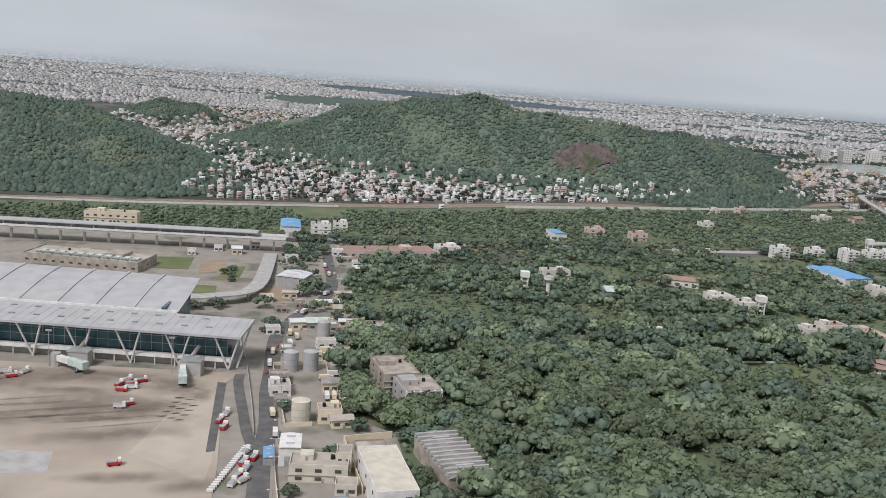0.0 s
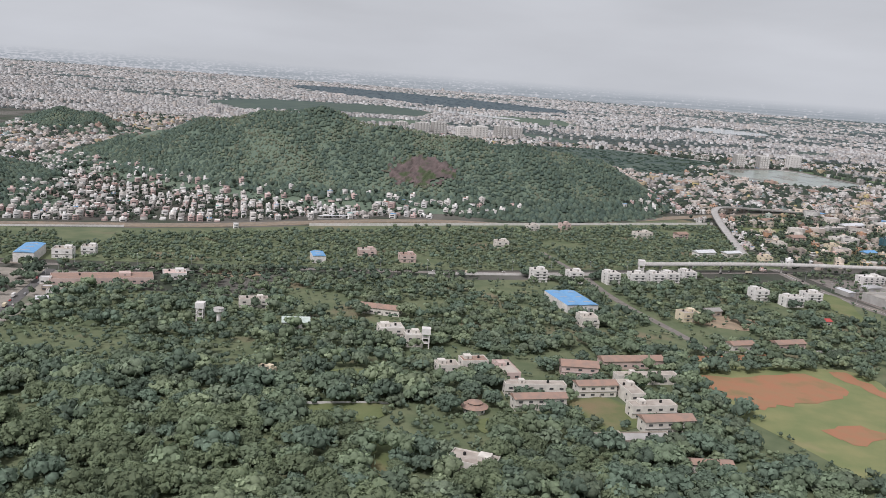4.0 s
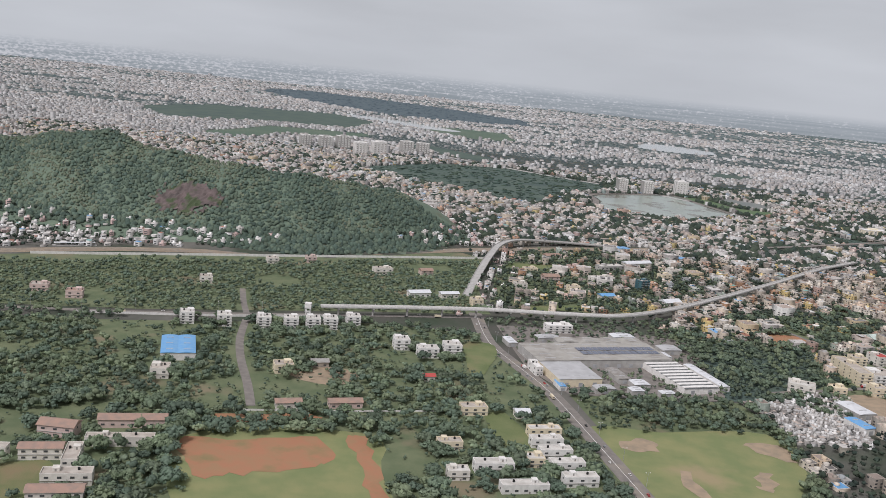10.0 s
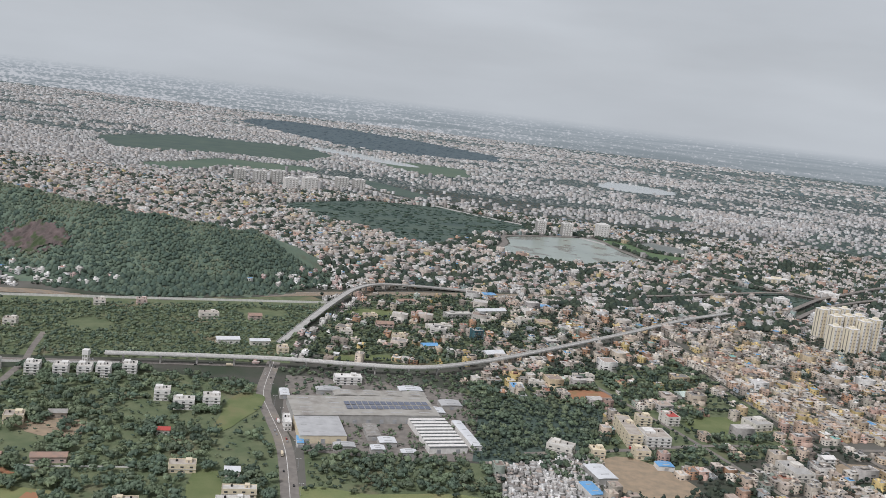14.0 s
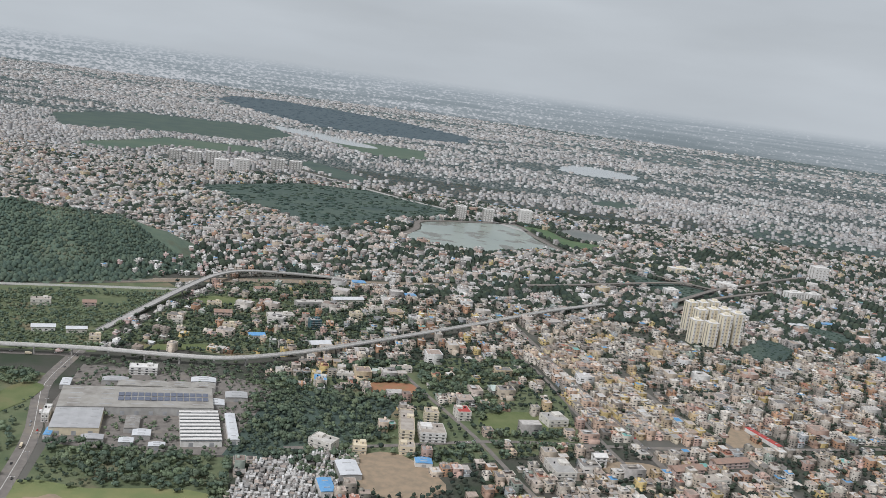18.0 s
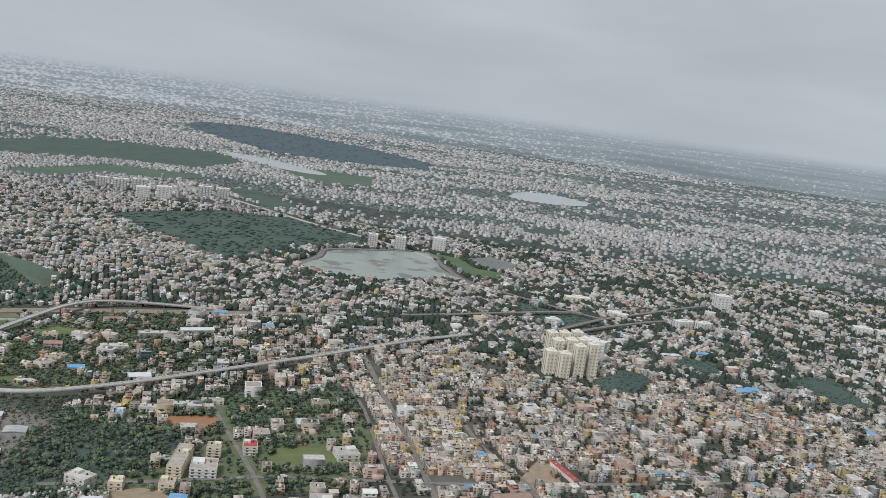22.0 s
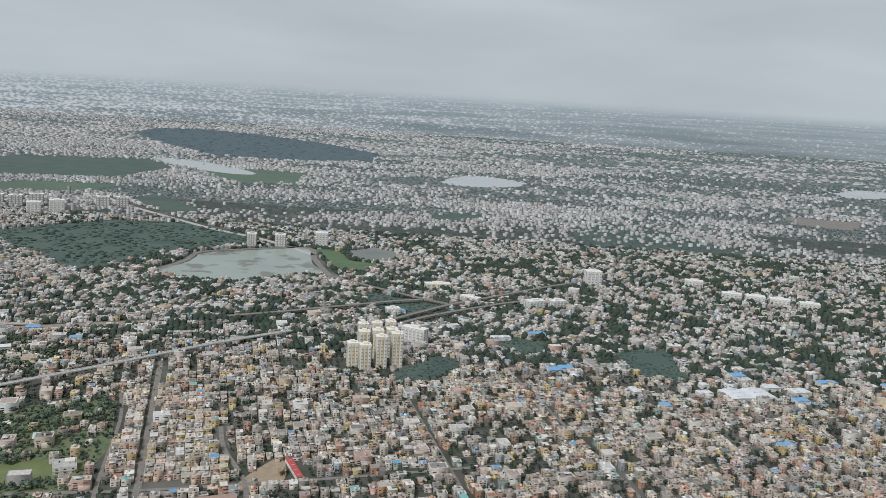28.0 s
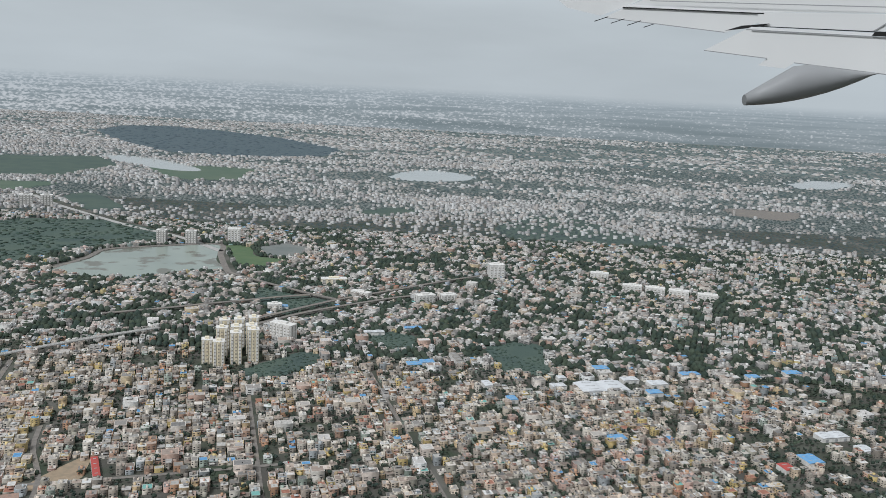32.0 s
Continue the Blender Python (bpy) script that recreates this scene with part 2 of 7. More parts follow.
# the blue of distance haze is mixed into this woodland colour
M["far_woods"] = material("hazed_woodland", (0.078, 0.108, 0.122), (0.088, 0.118, 0.130), scale=0.02, detail=8, bump=0.5)
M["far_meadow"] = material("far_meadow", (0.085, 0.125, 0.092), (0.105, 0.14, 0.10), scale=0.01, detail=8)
M["red_earth"] = material("red_earth", (0.34, 0.165, 0.095), (0.30, 0.18, 0.10), scale=0.15, detail=8, third=(0.22, 0.17, 0.085), third_scale=0.07, third_at=(0.55, 0.72))
M["sand"] = material("bare_earth", (0.34, 0.26, 0.18), (0.26, 0.21, 0.15), scale=0.2, detail=8)
M["asphalt"] = material("asphalt", (0.10, 0.098, 0.095), (0.14, 0.135, 0.13), scale=0.3, detail=6)
M["road"] = material("dusty_road", (0.17, 0.155, 0.14), (0.22, 0.20, 0.18), scale=0.25, detail=8, third=(0.25, 0.22, 0.18), third_scale=0.06, third_at=(0.55, 0.7))
M["apron"] = material("apron_concrete", (0.43, 0.37, 0.30), (0.37, 0.32, 0.26), scale=0.05, detail=9, third=(0.27, 0.22, 0.18), third_scale=0.03, third_at=(0.48, 0.74))
M["apron_new"] = material("new_concrete", (0.47, 0.41, 0.335), (0.42, 0.37, 0.30), scale=0.15, detail=8, third=(0.34, 0.29, 0.235), third_scale=0.06, third_at=(0.52, 0.72))
M["off_white"] = material("off_white_limewash", (0.66, 0.63, 0.57), (0.54, 0.51, 0.46), scale=0.4, detail=7)
M["pale_cream"] = material("pale_cream_paint", (0.60, 0.56, 0.46), (0.50, 0.46, 0.38), scale=0.4, detail=6)
M["brown_roof"] = material("dusty_brown_sheet_roof", (0.36, 0.345, 0.315), (0.31, 0.295, 0.265), scale=0.2, detail=7, third=(0.20, 0.18, 0.16), third_scale=0.08, third_at=(0.52, 0.7))
M["yard"] = material("stained_yard", (0.255, 0.232, 0.20), (0.305, 0.278, 0.24), scale=0.2, detail=8, third=(0.15, 0.155, 0.115), third_scale=0.06, third_at=(0.54, 0.66))
M["concrete"] = material("concrete", (0.42, 0.41, 0.39), (0.34, 0.33, 0.31), scale=0.3, detail=8)
M["white_roof"] = material("white_metal_roof", (0.62, 0.63, 0.64), (0.55, 0.56, 0.57), scale=0.25, detail=5, rough=0.5)
M["grey_roof"] = material("grey_metal_roof", (0.43, 0.43, 0.43), (0.37, 0.37, 0.37), scale=0.2, detail=6, rough=0.5)
M["rusty_roof"] = material("weathered_sheet_roof", (0.30, 0.29, 0.27), (0.22, 0.20, 0.18), scale=0.4, detail=8)
M["glass"] = material("blue_green_glass", (0.075, 0.15, 0.17), (0.04, 0.09, 0.11), scale=0.3, rough=0.12)
M["window"] = material("dark_window", (0.085, 0.088, 0.09), rough=0.2)
M["white"] = material("white_paint", (0.72, 0.705, 0.675), (0.60, 0.585, 0.555), scale=0.5, detail=6)
M["cream"] = material("cream_paint", (0.68, 0.60, 0.44), (0.60, 0.52, 0.39), scale=0.4, detail=6)
M["yellow"] = material("pale_yellow_paint", (0.76, 0.69, 0.53), (0.72, 0.66, 0.53), scale=0.1, detail=4)
M["pink"] = material("pink_paint", (0.57, 0.45, 0.41), (0.50, 0.39, 0.35), scale=0.4, detail=6)
M["tile"] = material("clay_tile_roof", (0.34, 0.225, 0.175), (0.27, 0.20, 0.165), scale=0.4, detail=8)
M["redroof"] = material("red_sheet_roof", (0.42, 0.08, 0.07), (0.36, 0.08, 0.07), scale=0.4)
M["blue"] = material("blue_sheet_roof", (0.13, 0.32, 0.58), (0.18, 0.36, 0.56), scale=0.4, rough=0.5)
M["terrace"] = material("terrace_roof", (0.44, 0.40, 0.35), (0.34, 0.30, 0.26), scale=0.25, detail=8, third=(0.24, 0.20, 0.17), third_scale=0.15, third_at=(0.55, 0.75))
M["stain"] = material("weathered_plaster", (0.42, 0.37, 0.31), (0.27, 0.235, 0.20), scale=0.35, detail=8)
M["trunk"] = material("bark", (0.12, 0.095, 0.07), scale=2)
M["leaf"] = material("foliage", (0.150, 0.192, 0.116), (0.195, 0.238, 0.140), scale=0.7, detail=4, vary=0.26, bump=0.6, bump_scale=1.6, thin=0.3)
M["leaf_stuff"] = material("foliage_mass", (0.06, 0.1, 0.04), source="tint", scale=0.7, bump=0.6, bump_scale=1.6, thin=0.3)
M["house_stuff"] = material("house_paint", (0.5, 0.5, 0.5), source="tint", scale=0.5, rough=0.8)
M["house_paint"] = paint_by_object("plaster_paint", PAINTS)
M["house_roof"] = paint_by_object("cement_roof", ROOFS)
M["water"] = material("pond_water", (0.26, 0.30, 0.26), (0.22, 0.26, 0.23), scale=0.012, detail=3, rough=0.22, third=(0.13, 0.13, 0.10), third_scale=0.022, third_at=(0.53, 0.58))
# the sky's reflection on the far lakes is painted in as a pale base
M["lake"] = material("lake_sky_sheen", (0.36, 0.38, 0.37), (0.32, 0.345, 0.34), scale=0.004, detail=3, rough=0.12)
M["rock"] = material("quarry_rock", (0.15, 0.115, 0.11), (0.09, 0.075, 0.07), scale=0.12, detail=9, bump=0.8, third=(0.06, 0.08, 0.04), third_scale=0.09, third_at=(0.5, 0.6))
M["solar"] = material("solar_panel", (0.11, 0.125, 0.17), (0.14, 0.155, 0.20), scale=0.6, rough=0.25)
M["red"] = material("red_paint", (0.50, 0.04, 0.04), rough=0.5)
M["mint"] = material("pale_green_paint", (0.52, 0.60, 0.55), rough=0.7)
M["steel"] = material("galvanised_steel", (0.45, 0.46, 0.47), rough=0.45, metal=0.3)
M["wing"] = material("wing_paint", (0.64, 0.64, 0.632), (0.605, 0.605, 0.60), scale=0.8, rough=0.45)
M["wing_edge"] = material("pale_wing_edge", (0.78, 0.78, 0.78), rough=0.35)
M["wing_dark"] = material("fairing_paint", (0.34, 0.345, 0.35), rough=0.45)
M["rubber"] = material("black_rubber", (0.02, 0.02, 0.02), rough=0.8)


# ---- mesh helpers ----
def mesh_of(name, bm, mats):
    me = bpy.data.meshes.new(name)
    bm.to_mesh(me)
    bm.free()
    for m in mats if isinstance(mats, (list, tuple)) else [mats]:
        me.materials.append(m)
    return me


def part(name, bm, mat, parent, label=""):
    ob = new(name, mesh_of(name, bm, mat) if isinstance(bm, bmesh.types.BMesh) else bm)
    ob.parent = parent
    return tagged(ob, label)


def thing(name, label, category, at=(0, 0, 0), turn=0.0, group="", kind=""):
    ob = new(name)
    ob.empty_display_size = 0.5
    ob.matrix_world = pose(*at, 0, 0, turn)
    return tagged(ob, label, category, group, kind)


def box(bm, x0, x1, y0, y1, z0, z1, top=True):
    v = [bm.verts.new(p) for p in ((x0, y0, z0), (x1, y0, z0), (x1, y1, z0), (x0, y1, z0), (x0, y0, z1), (x1, y0, z1), (x1, y1, z1), (x0, y1, z1))]
    for f in ((0, 1, 5, 4), (1, 2, 6, 5), (2, 3, 7, 6), (3, 0, 4, 7)):
        bm.faces.new([v[i] for i in f])
    if top:
        bm.faces.new([v[i] for i in (4, 5, 6, 7)])
        bm.faces.new([v[i] for i in (3, 2, 1, 0)])
    return v


def boxes(*rows):
    bm = bmesh.new()
    for r in rows:
        box(bm, *r)
    return bm


def bar(bm, a, b, r=0.1, sides=6, r2=None):
    """A round bar from a to b."""
    a, b = Vector(a), Vector(b)
    q = (b - a).to_track_quat("Z", "Y")
    rings = []
    for p, rr in ((a, r), (b, r if r2 is None else r2)):
        rings.append([bm.verts.new(p + q @ Vector((rr * math.cos(6.2832 * i / sides), rr * math.sin(6.2832 * i / sides), 0))) for i in range(sides)])
    for i in range(sides):
        j = (i + 1) % sides
        bm.faces.new((rings[0][i], rings[0][j], rings[1][j], rings[1][i]))
    bm.faces.new(rings[1])
    bm.faces.new(rings[0][::-1])
    return bm


def sheet(name, pts, z, mat, label, category="ground", thick=0.0, kind="structure", ragged=0.0):
    """A flat piece of ground with its outline at pts."""
    bm = bmesh.new()
    if ragged:
        r, P, n = random.Random(len(pts) + int(pts[0][0])), [], len(pts)
        for i in range(n):
            a, b, c, d = (Vector(pts[(i + k - 1) % n]) for k in range(4))
            for t in (0.0, 0.25, 0.5, 0.75):
                q = 0.5 * (2 * b + (c - a) * t + (2 * a - 5 * b + 4 * c - d) * t * t + (3 * b - a - 3 * c + d) * t ** 3)
                P.append((q.x + r.uniform(-ragged, ragged), q.y + r.uniform(-ragged, ragged)))
        pts = P
    top = [bm.verts.new((x, y, z)) for x, y in pts]
    f = bm.faces.new(top)
    if f.normal.z < 0:
        f.normal_flip()
    bm.normal_update()
    if f.normal.z < 0:
        f.normal_flip()
    bmesh.ops.triangulate(bm, faces=[f])
    ob = new(name, mesh_of(name, bm, mat))
    return tagged(ob, label, category, kind=kind)


def ribbon_mesh(pts, width, z, thick=0.0):
    """A strip along pts (x, y or x, y, z); with thickness it has sides and an underside."""
    bm = bmesh.new()
    P = [Vector((p[0], p[1], p[2] if len(p) > 2 else z)) for p in pts]
    left, right = [], []
    for i, p in enumerate(P):
        d = (P[min(i + 1, len(P) - 1)] - P[max(i - 1, 0)])
        d.z = 0
        d.normalize()
        s = Vector((-d.y, d.x, 0)) * width / 2
        left.append(p + s)
        right.append(p - s)
    rings = []
    for a, b in zip(left, right):
        q = [a, b] + ([b - Vector((0, 0, thick)), a - Vector((0, 0, thick))] if thick else [])
        rings.append([bm.verts.new(v) for v in q])
    for r, s in zip(rings, rings[1:]):
        if thick:
            for i in range(4):
                j = (i + 1) % 4
                bm.faces.new((r[i], r[j], s[j], s[i]))
        else:
            bm.faces.new((r[0], r[1], s[1], s[0]))
    if thick:
        bm.faces.new(rings[0][::-1])
        bm.faces.new(rings[-1])
    bmesh.ops.recalc_face_normals(bm, faces=bm.faces[:])
    if not thick:
        for f in bm.faces:
            if f.normal.z < 0:
                f.normal_flip()
    return bm


def curve_points(pts, step=12.0):
    """Catmull-Rom through pts."""
    P = [Vector(p) for p in pts]
    P = [P[0] * 2 - P[1]] + P + [P[-1] * 2 - P[-2]]
    out = []
    for a, b, c, d in zip(P, P[1:], P[2:], P[3:]):
        n = max(2, int((c - b).length / step))
        for i in range(n):
            t = i / n
            out.append(0.5 * (2 * b + (c - a) * t + (2 * a - 5 * b + 4 * c - d) * t * t + (3 * b - a - 3 * c + d) * t ** 3))
    return out + [P[-2]]


def road(name, pts, width, z=0.12, mat=None, label="dusty asphalt street between houses"):
    bm = ribbon_mesh(curve_points([(x, y, 0) for x, y in pts]) and [(p.x, p.y, z) for p in curve_points([(x, y, 0) for x, y in pts])], width, z)
    return tagged(new(name, mesh_of(name, bm, mat or M["road"])), label, "road", kind="structure")


def inside(px, py, poly):
    """Which of the points lie in the polygon."""
    r = np.zeros(px.shape, bool)
    n = len(poly)
    for i in range(n):
        (x1, y1), (x2, y2) = poly[i], poly[(i + 1) % n]
        if y1 == y2:
            continue
        c = ((y1 > py) != (y2 > py)) & (px < (x2 - x1) * (py - y1) / (y2 - y1) + x1)
        r ^= c
    return r


def near_line(px, py, pts, width):
    r = np.zeros(px.shape, bool)
    for (x1, y1), (x2, y2) in zip(pts, pts[1:]):
        dx, dy = x2 - x1, y2 - y1
        t = np.clip(((px - x1) * dx + (py - y1) * dy) / (dx * dx + dy * dy), 0, 1)
        r |= np.hypot(px - x1 - t * dx, py - y1 - t * dy) < width
    return r


# ---- the plan: outlines on the ground ----
RAIL = [(-330, 520), (-259, 542), (-58, 606), (12, 636), (115, 695), (257, 747), (408, 843), (540, 912), (640, 960)]
HIGHWAY = [(-120, 470), (-74, 478), (17, 492), (74, 510), (181, 533), (325, 578), (402, 602)]
VIADUCT = [(290, 566), (345, 584), (402, 600), (450, 608), (495, 620), (540, 656), (592, 712), (665, 795), (734, 878), (800, 945)]
FLYOVER = [(385, 655), (396, 730), (406, 790), (417, 838), (436, 872), (480, 900), (535, 922)]
MAINROAD = [(391, 610), (399, 545), (414, 505), (431, 461), (456, 360), (470, 300), (490, 220)]
SERVICE = [(-52, 470), (-44, 420), (-37, 365), (-46, 322), (-48, 296), (-43.5, 264), (-41, 243), (-37, 222), (-34.6, 198), (-33, 188), (-27, 150), (-14, 90)]
AIRSIDE = [(-52, 258), (-51.2, 251), (-46, 232), (-41.5, 216), (-37.5, 205), (-35.4, 198)]
SIDEROAD = [(248, 540), (253, 505), (262, 470), (275, 432), (283, 405)]
ROAD2 = [(228, 612), (238, 575), (248, 545)]
MAINST = [(700, 840), (712, 800), (745, 690), (778, 580), (800, 500), (825, 400)]
ST2 = [(612, 660), (632, 622), (672, 550), (700, 490), (740, 420)]
ST3 = [(700, 745), (722, 690), (750, 585), (764, 540)]
ST4 = [(800, 690), (814, 650), (842, 600), (860, 540), (885, 470)]
CROSSST = [(560, 500), (610, 520), (674, 549), (710, 560), (779, 576), (842, 596), (920, 622), (1010, 655)]
ST5 = [(930, 800), (960, 700), (990, 600), (1020, 500)]
ST6 = [(1030, 860), (1075, 720), (1110, 610), (1150, 480)]
CROSSA = [(884, 975), (916, 1022), (937, 1050), (967, 1082), (1005, 1118), (1032, 1143), (1075, 1172)]
CROSSD = [(880, 1000), (906, 1037), (940, 1086), (964, 1118), (998, 1154), (1031, 1189), (1068, 1230), (1107, 1270), (1149, 1309)]
CROSSB = [(795, 1230), (818, 1211), (841, 1194), (887, 1161), (934, 1130), (958, 1116)]
CROSSC = [(720, 994), (751, 1014), (783, 1035), (816, 1060), (846, 1080), (870, 1098), (901, 1118), (924, 1130)]
BUND = [(560, 1215), (574, 1290), (576, 1356), (645, 1406), (722, 1440), (746, 1362), (776, 1280), (795, 1235)]
ROADS = [(HIGHWAY, 5), (VIADUCT, 6), (FLYOVER, 5), (MAINROAD, 9), (SERVICE, 6), (SIDEROAD, 5), (ROAD2, 4), (MAINST, 6.6), (ST2, 3.8), (ST3, 3.4),
         (ST4, 5.2), (CROSSST, 5), (ST5, 3), (ST6, 3), (CROSSA, 9), (CROSSB, 9), (CROSSC, 9), (CROSSD, 9), (BUND, 16), ([(212, 1865), (420, 1658), (620, 1504), (739, 1387)], 24), (RAIL, 22)]

AIRPORT = [(-300, 300), (-210, 120), (-60, 60), (16, 80), (4, 150), (2, 190), (-3, 221), (-16, 230), (-25, 274), (-27, 300), (-25, 335), (-31, 372), (-28, 440), (-20, 470), (-330, 450)]
APRON = [(-330, 246), (-52, 259), (-55, 249), (-44, 195), (-40, 170), (-42, 140), (-60, 60), (-300, 60)]
FOREST = [(-28, 440), (-31, 372), (-25, 335), (-27, 300), (-25, 274), (-16, 230), (-3, 221), (2, 190), (4, 150), (16, 80), (300, 80), (290, 260), (262, 300), (238, 280), (205, 280), (180, 300), (150, 352), (125, 400), (60, 440)]
CAMPUS = [(125, 400), (150, 352), (180, 300), (205, 280), (290, 260), (300, 80), (480, 80), (470, 300), (428, 460), (396, 560), (325, 560), (181, 515), (74, 492), (60, 440)]
GREENBELT = [(-330, 470), (-120, 480), (74, 516), (181, 540), (325, 588), (402, 610), (392, 700), (408, 790), (380, 815), (257, 735), (115, 683), (12, 622), (-58, 594), (-330, 505)]
LAWNS = [[(207, 324), (223, 330), (230, 314), (229, 302), (215, 298), (207, 315)], [(110, 301), (135, 308), (138, 297), (128, 289), (115, 285)], [(135, 274), (142, 275), (144, 254), (139, 245)],
         [(171, 299), (186, 300), (184, 290), (174, 286)], [(108, 337), (128, 344), (131, 332), (112, 326)], [(394, 422), (404, 428), (415, 397), (416, 385), (408, 384), (399, 393)], [(384, 535), (400, 541), (403, 521), (393, 477), (386, 490)],
         [(425, 640), (470, 659), (466, 645), (425, 628)], [(425, 788), (465, 797), (459, 769), (420, 760)]]
WEDGE = [(402, 640), (500, 640), (560, 700), (610, 760), (600, 850), (530, 890), (440, 850), (410, 740)]
INDUSTRY = [(405, 585), (500, 600), (535, 590), (530, 480), (500, 470), (440, 465), (420, 500)]
COLONY = [(520, 590), (545, 640), (620, 690), (700, 740), (735, 640), (740, 560), (690, 530), (640, 500), (600, 470), (560, 470), (535, 480)]
ORCHARD = [(525, 592), (619, 598), (612, 560), (606, 530), (560, 482), (530, 480)]
SOUTH = [(440, 465), (535, 478), (548, 430), (540, 380), (520, 300), (540, 80), (470, 80), (480, 200), (450, 420)]
FIELD1 = [(262, 364), (340, 387), (350, 350), (358, 321), (372, 270), (385, 230), (330, 215), (296, 270)]
FIELD2 = [(441, 417), (480, 424), (536, 436), (540, 391), (523, 355), (515, 300), (500, 270), (478, 292), (462, 343)]
POND = [(558, 1200), (581, 1283), (583, 1350), (648, 1399), (722, 1436), (750, 1327), (776, 1258), (716, 1212), (684, 1172), (632, 1172), (588, 1171)]
MARSH = [(207, 1401), (259, 1478), (345, 1589), (461, 1610), (588, 1534), (631, 1438), (567, 1367), (526, 1322), (493, 1224), (466, 1178), (432, 1187), (383, 1255), (314, 1302)]
MARSH2 = [(733, 1436), (774, 1436), (800, 1364), (854, 1352), (821, 1273), (792, 1294)]
LAKE_B = [(882, 2579), (909, 2729), (982, 2830), (1071, 2778), (1135, 2699), (1106, 2588), (1023, 2511), (930, 2501)]
LAKE_A = [(-26, 2766), (32, 2790), (178, 2726), (362, 2513), (339, 2447), (230, 2493), (94, 2601)]
FAR_FIELD = [(-446, 2266), (-340, 2604), (-171, 2642), (-10, 2717), (138, 2481), (102, 2197), (-123, 2136), (-279, 1977)]
MEADOW = [(222, 2491), (326, 2598), (502, 2578), (516, 2325), (426, 2261), (328, 2312)]
NORTH_FIELD = [(270, 1871), (288, 1951), (401, 1824), (451, 1739), (404, 1708), (311, 1798)]
DARK_PLOT = [(883, 1862), (947, 1960), (1009, 1926), (944, 1825)]
ROUND_PLOT = [(781, 1434), (822, 1481), (867, 1450), (859, 1364), (813, 1370)]
LAKE_C = [(2138, 2978), (2292, 3163), (2392, 3149), (2386, 3046), (2232, 2874), (2137, 2854)]
WOODS = [(-481, 3808), (-522, 4204), (-346, 4324), (-28, 4160), (288, 3902), (620, 3433), (602, 3119), (453, 2980), (271, 2957), (85, 3008), (-182, 3307)]
WOODS2 = [(1168, 1764), (1249, 1923), (1345, 1932), (1430, 1765), (1541, 1629), (1490, 1550), (1382, 1534), (1298, 1610), (1202, 1643)]
STRIP = [(-140, 1738), (-89, 1904), (-64, 2038), (57, 2064), (170, 2081), (136, 1923), (5, 1861), (-53, 1702)]
GREEN_A = [(912, 846), (927, 868), (950, 902), (963, 913), (988, 885), (963, 846), (940, 825), (924, 825)]
GREEN_B = [(1134, 950), (1170, 990), (1202, 975), (1200, 930), (1200, 885), (1158, 885)]
GREEN_C = [(1016, 962), (1042, 935), (1066, 944), (1066, 984), (1037, 1000), (1018, 985)]
GREEN_D = [(850, 1172), (889, 1151), (957, 1113), (927, 1077), (913, 1044), (888, 1067), (860, 1096)]
BROWN_FAR = [(1748, 2257), (1919, 2236), (1880, 2140), (1831, 2085), (1732, 2128)]
SQUARE = [(679, 566), (729, 586), (727, 614), (676, 598)]
REDLOT = [(590, 623), (622, 636), (626, 612), (596, 600)]
LOT = [(838, 587), (866, 600), (860, 640), (850, 632)]
SANDLOT = [(604, 507), (628, 512), (655, 482), (640, 460), (612, 462), (600, 485)]
TERRACE = [(752, 582), (838, 592), (812, 652), (800, 690), (770, 760), (722, 800), (704, 742)]
SLUM = [(549, 478), (597, 508), (598, 462), (588, 430), (545, 425)]
OPEN = [*LAWNS, [(746, 544), (780, 551), (786, 535), (753, 527)], FAR_FIELD, MEADOW, NORTH_FIELD, DARK_PLOT, ROUND_PLOT, FIELD1, FIELD2, POND, MARSH, MARSH2, LAKE_A, LAKE_B, LAKE_C, STRIP, GREEN_A, GREEN_B, GREEN_C, GREEN_D, BROWN_FAR, SQUARE, REDLOT, LOT, SANDLOT]

RAILWALL = [(60, 650), (99, 666), (170, 697), (223, 719), (320, 761), (404, 797)]
YARD = [(746, 544), (780, 551), (786, 535), (753, 527)]
RIDGE = [(-215, 930, 9, 50), (-189, 915, 21, 62), (-158, 902, 31, 72), (-128, 891, 42, 80), (-72, 870, 56, 90), (-17, 856, 70, 100), (40, 841, 77, 104), (70, 836, 69, 100),
         (116, 828, 63, 96), (170, 820, 60, 92), (225, 820, 57, 88), (285, 850, 49, 78), (328, 893, 37, 66), (356, 930, 15, 45)]
RIDGE2 = [(-560, 740, 66, 190), (-420, 735, 60, 185), (-325, 720, 52, 168), (-297, 708, 52, 152), (-265, 692, 45, 132), (-220, 665, 34, 98), (-185, 640, 14, 56)]
RIDGE3 = [(-412, 1225, 8, 45), (-388, 1228, 24, 62), (-362, 1230, 32, 72), (-324, 1230, 30, 68), (-298, 1232, 16, 55), (-262, 1240, 5, 40)]


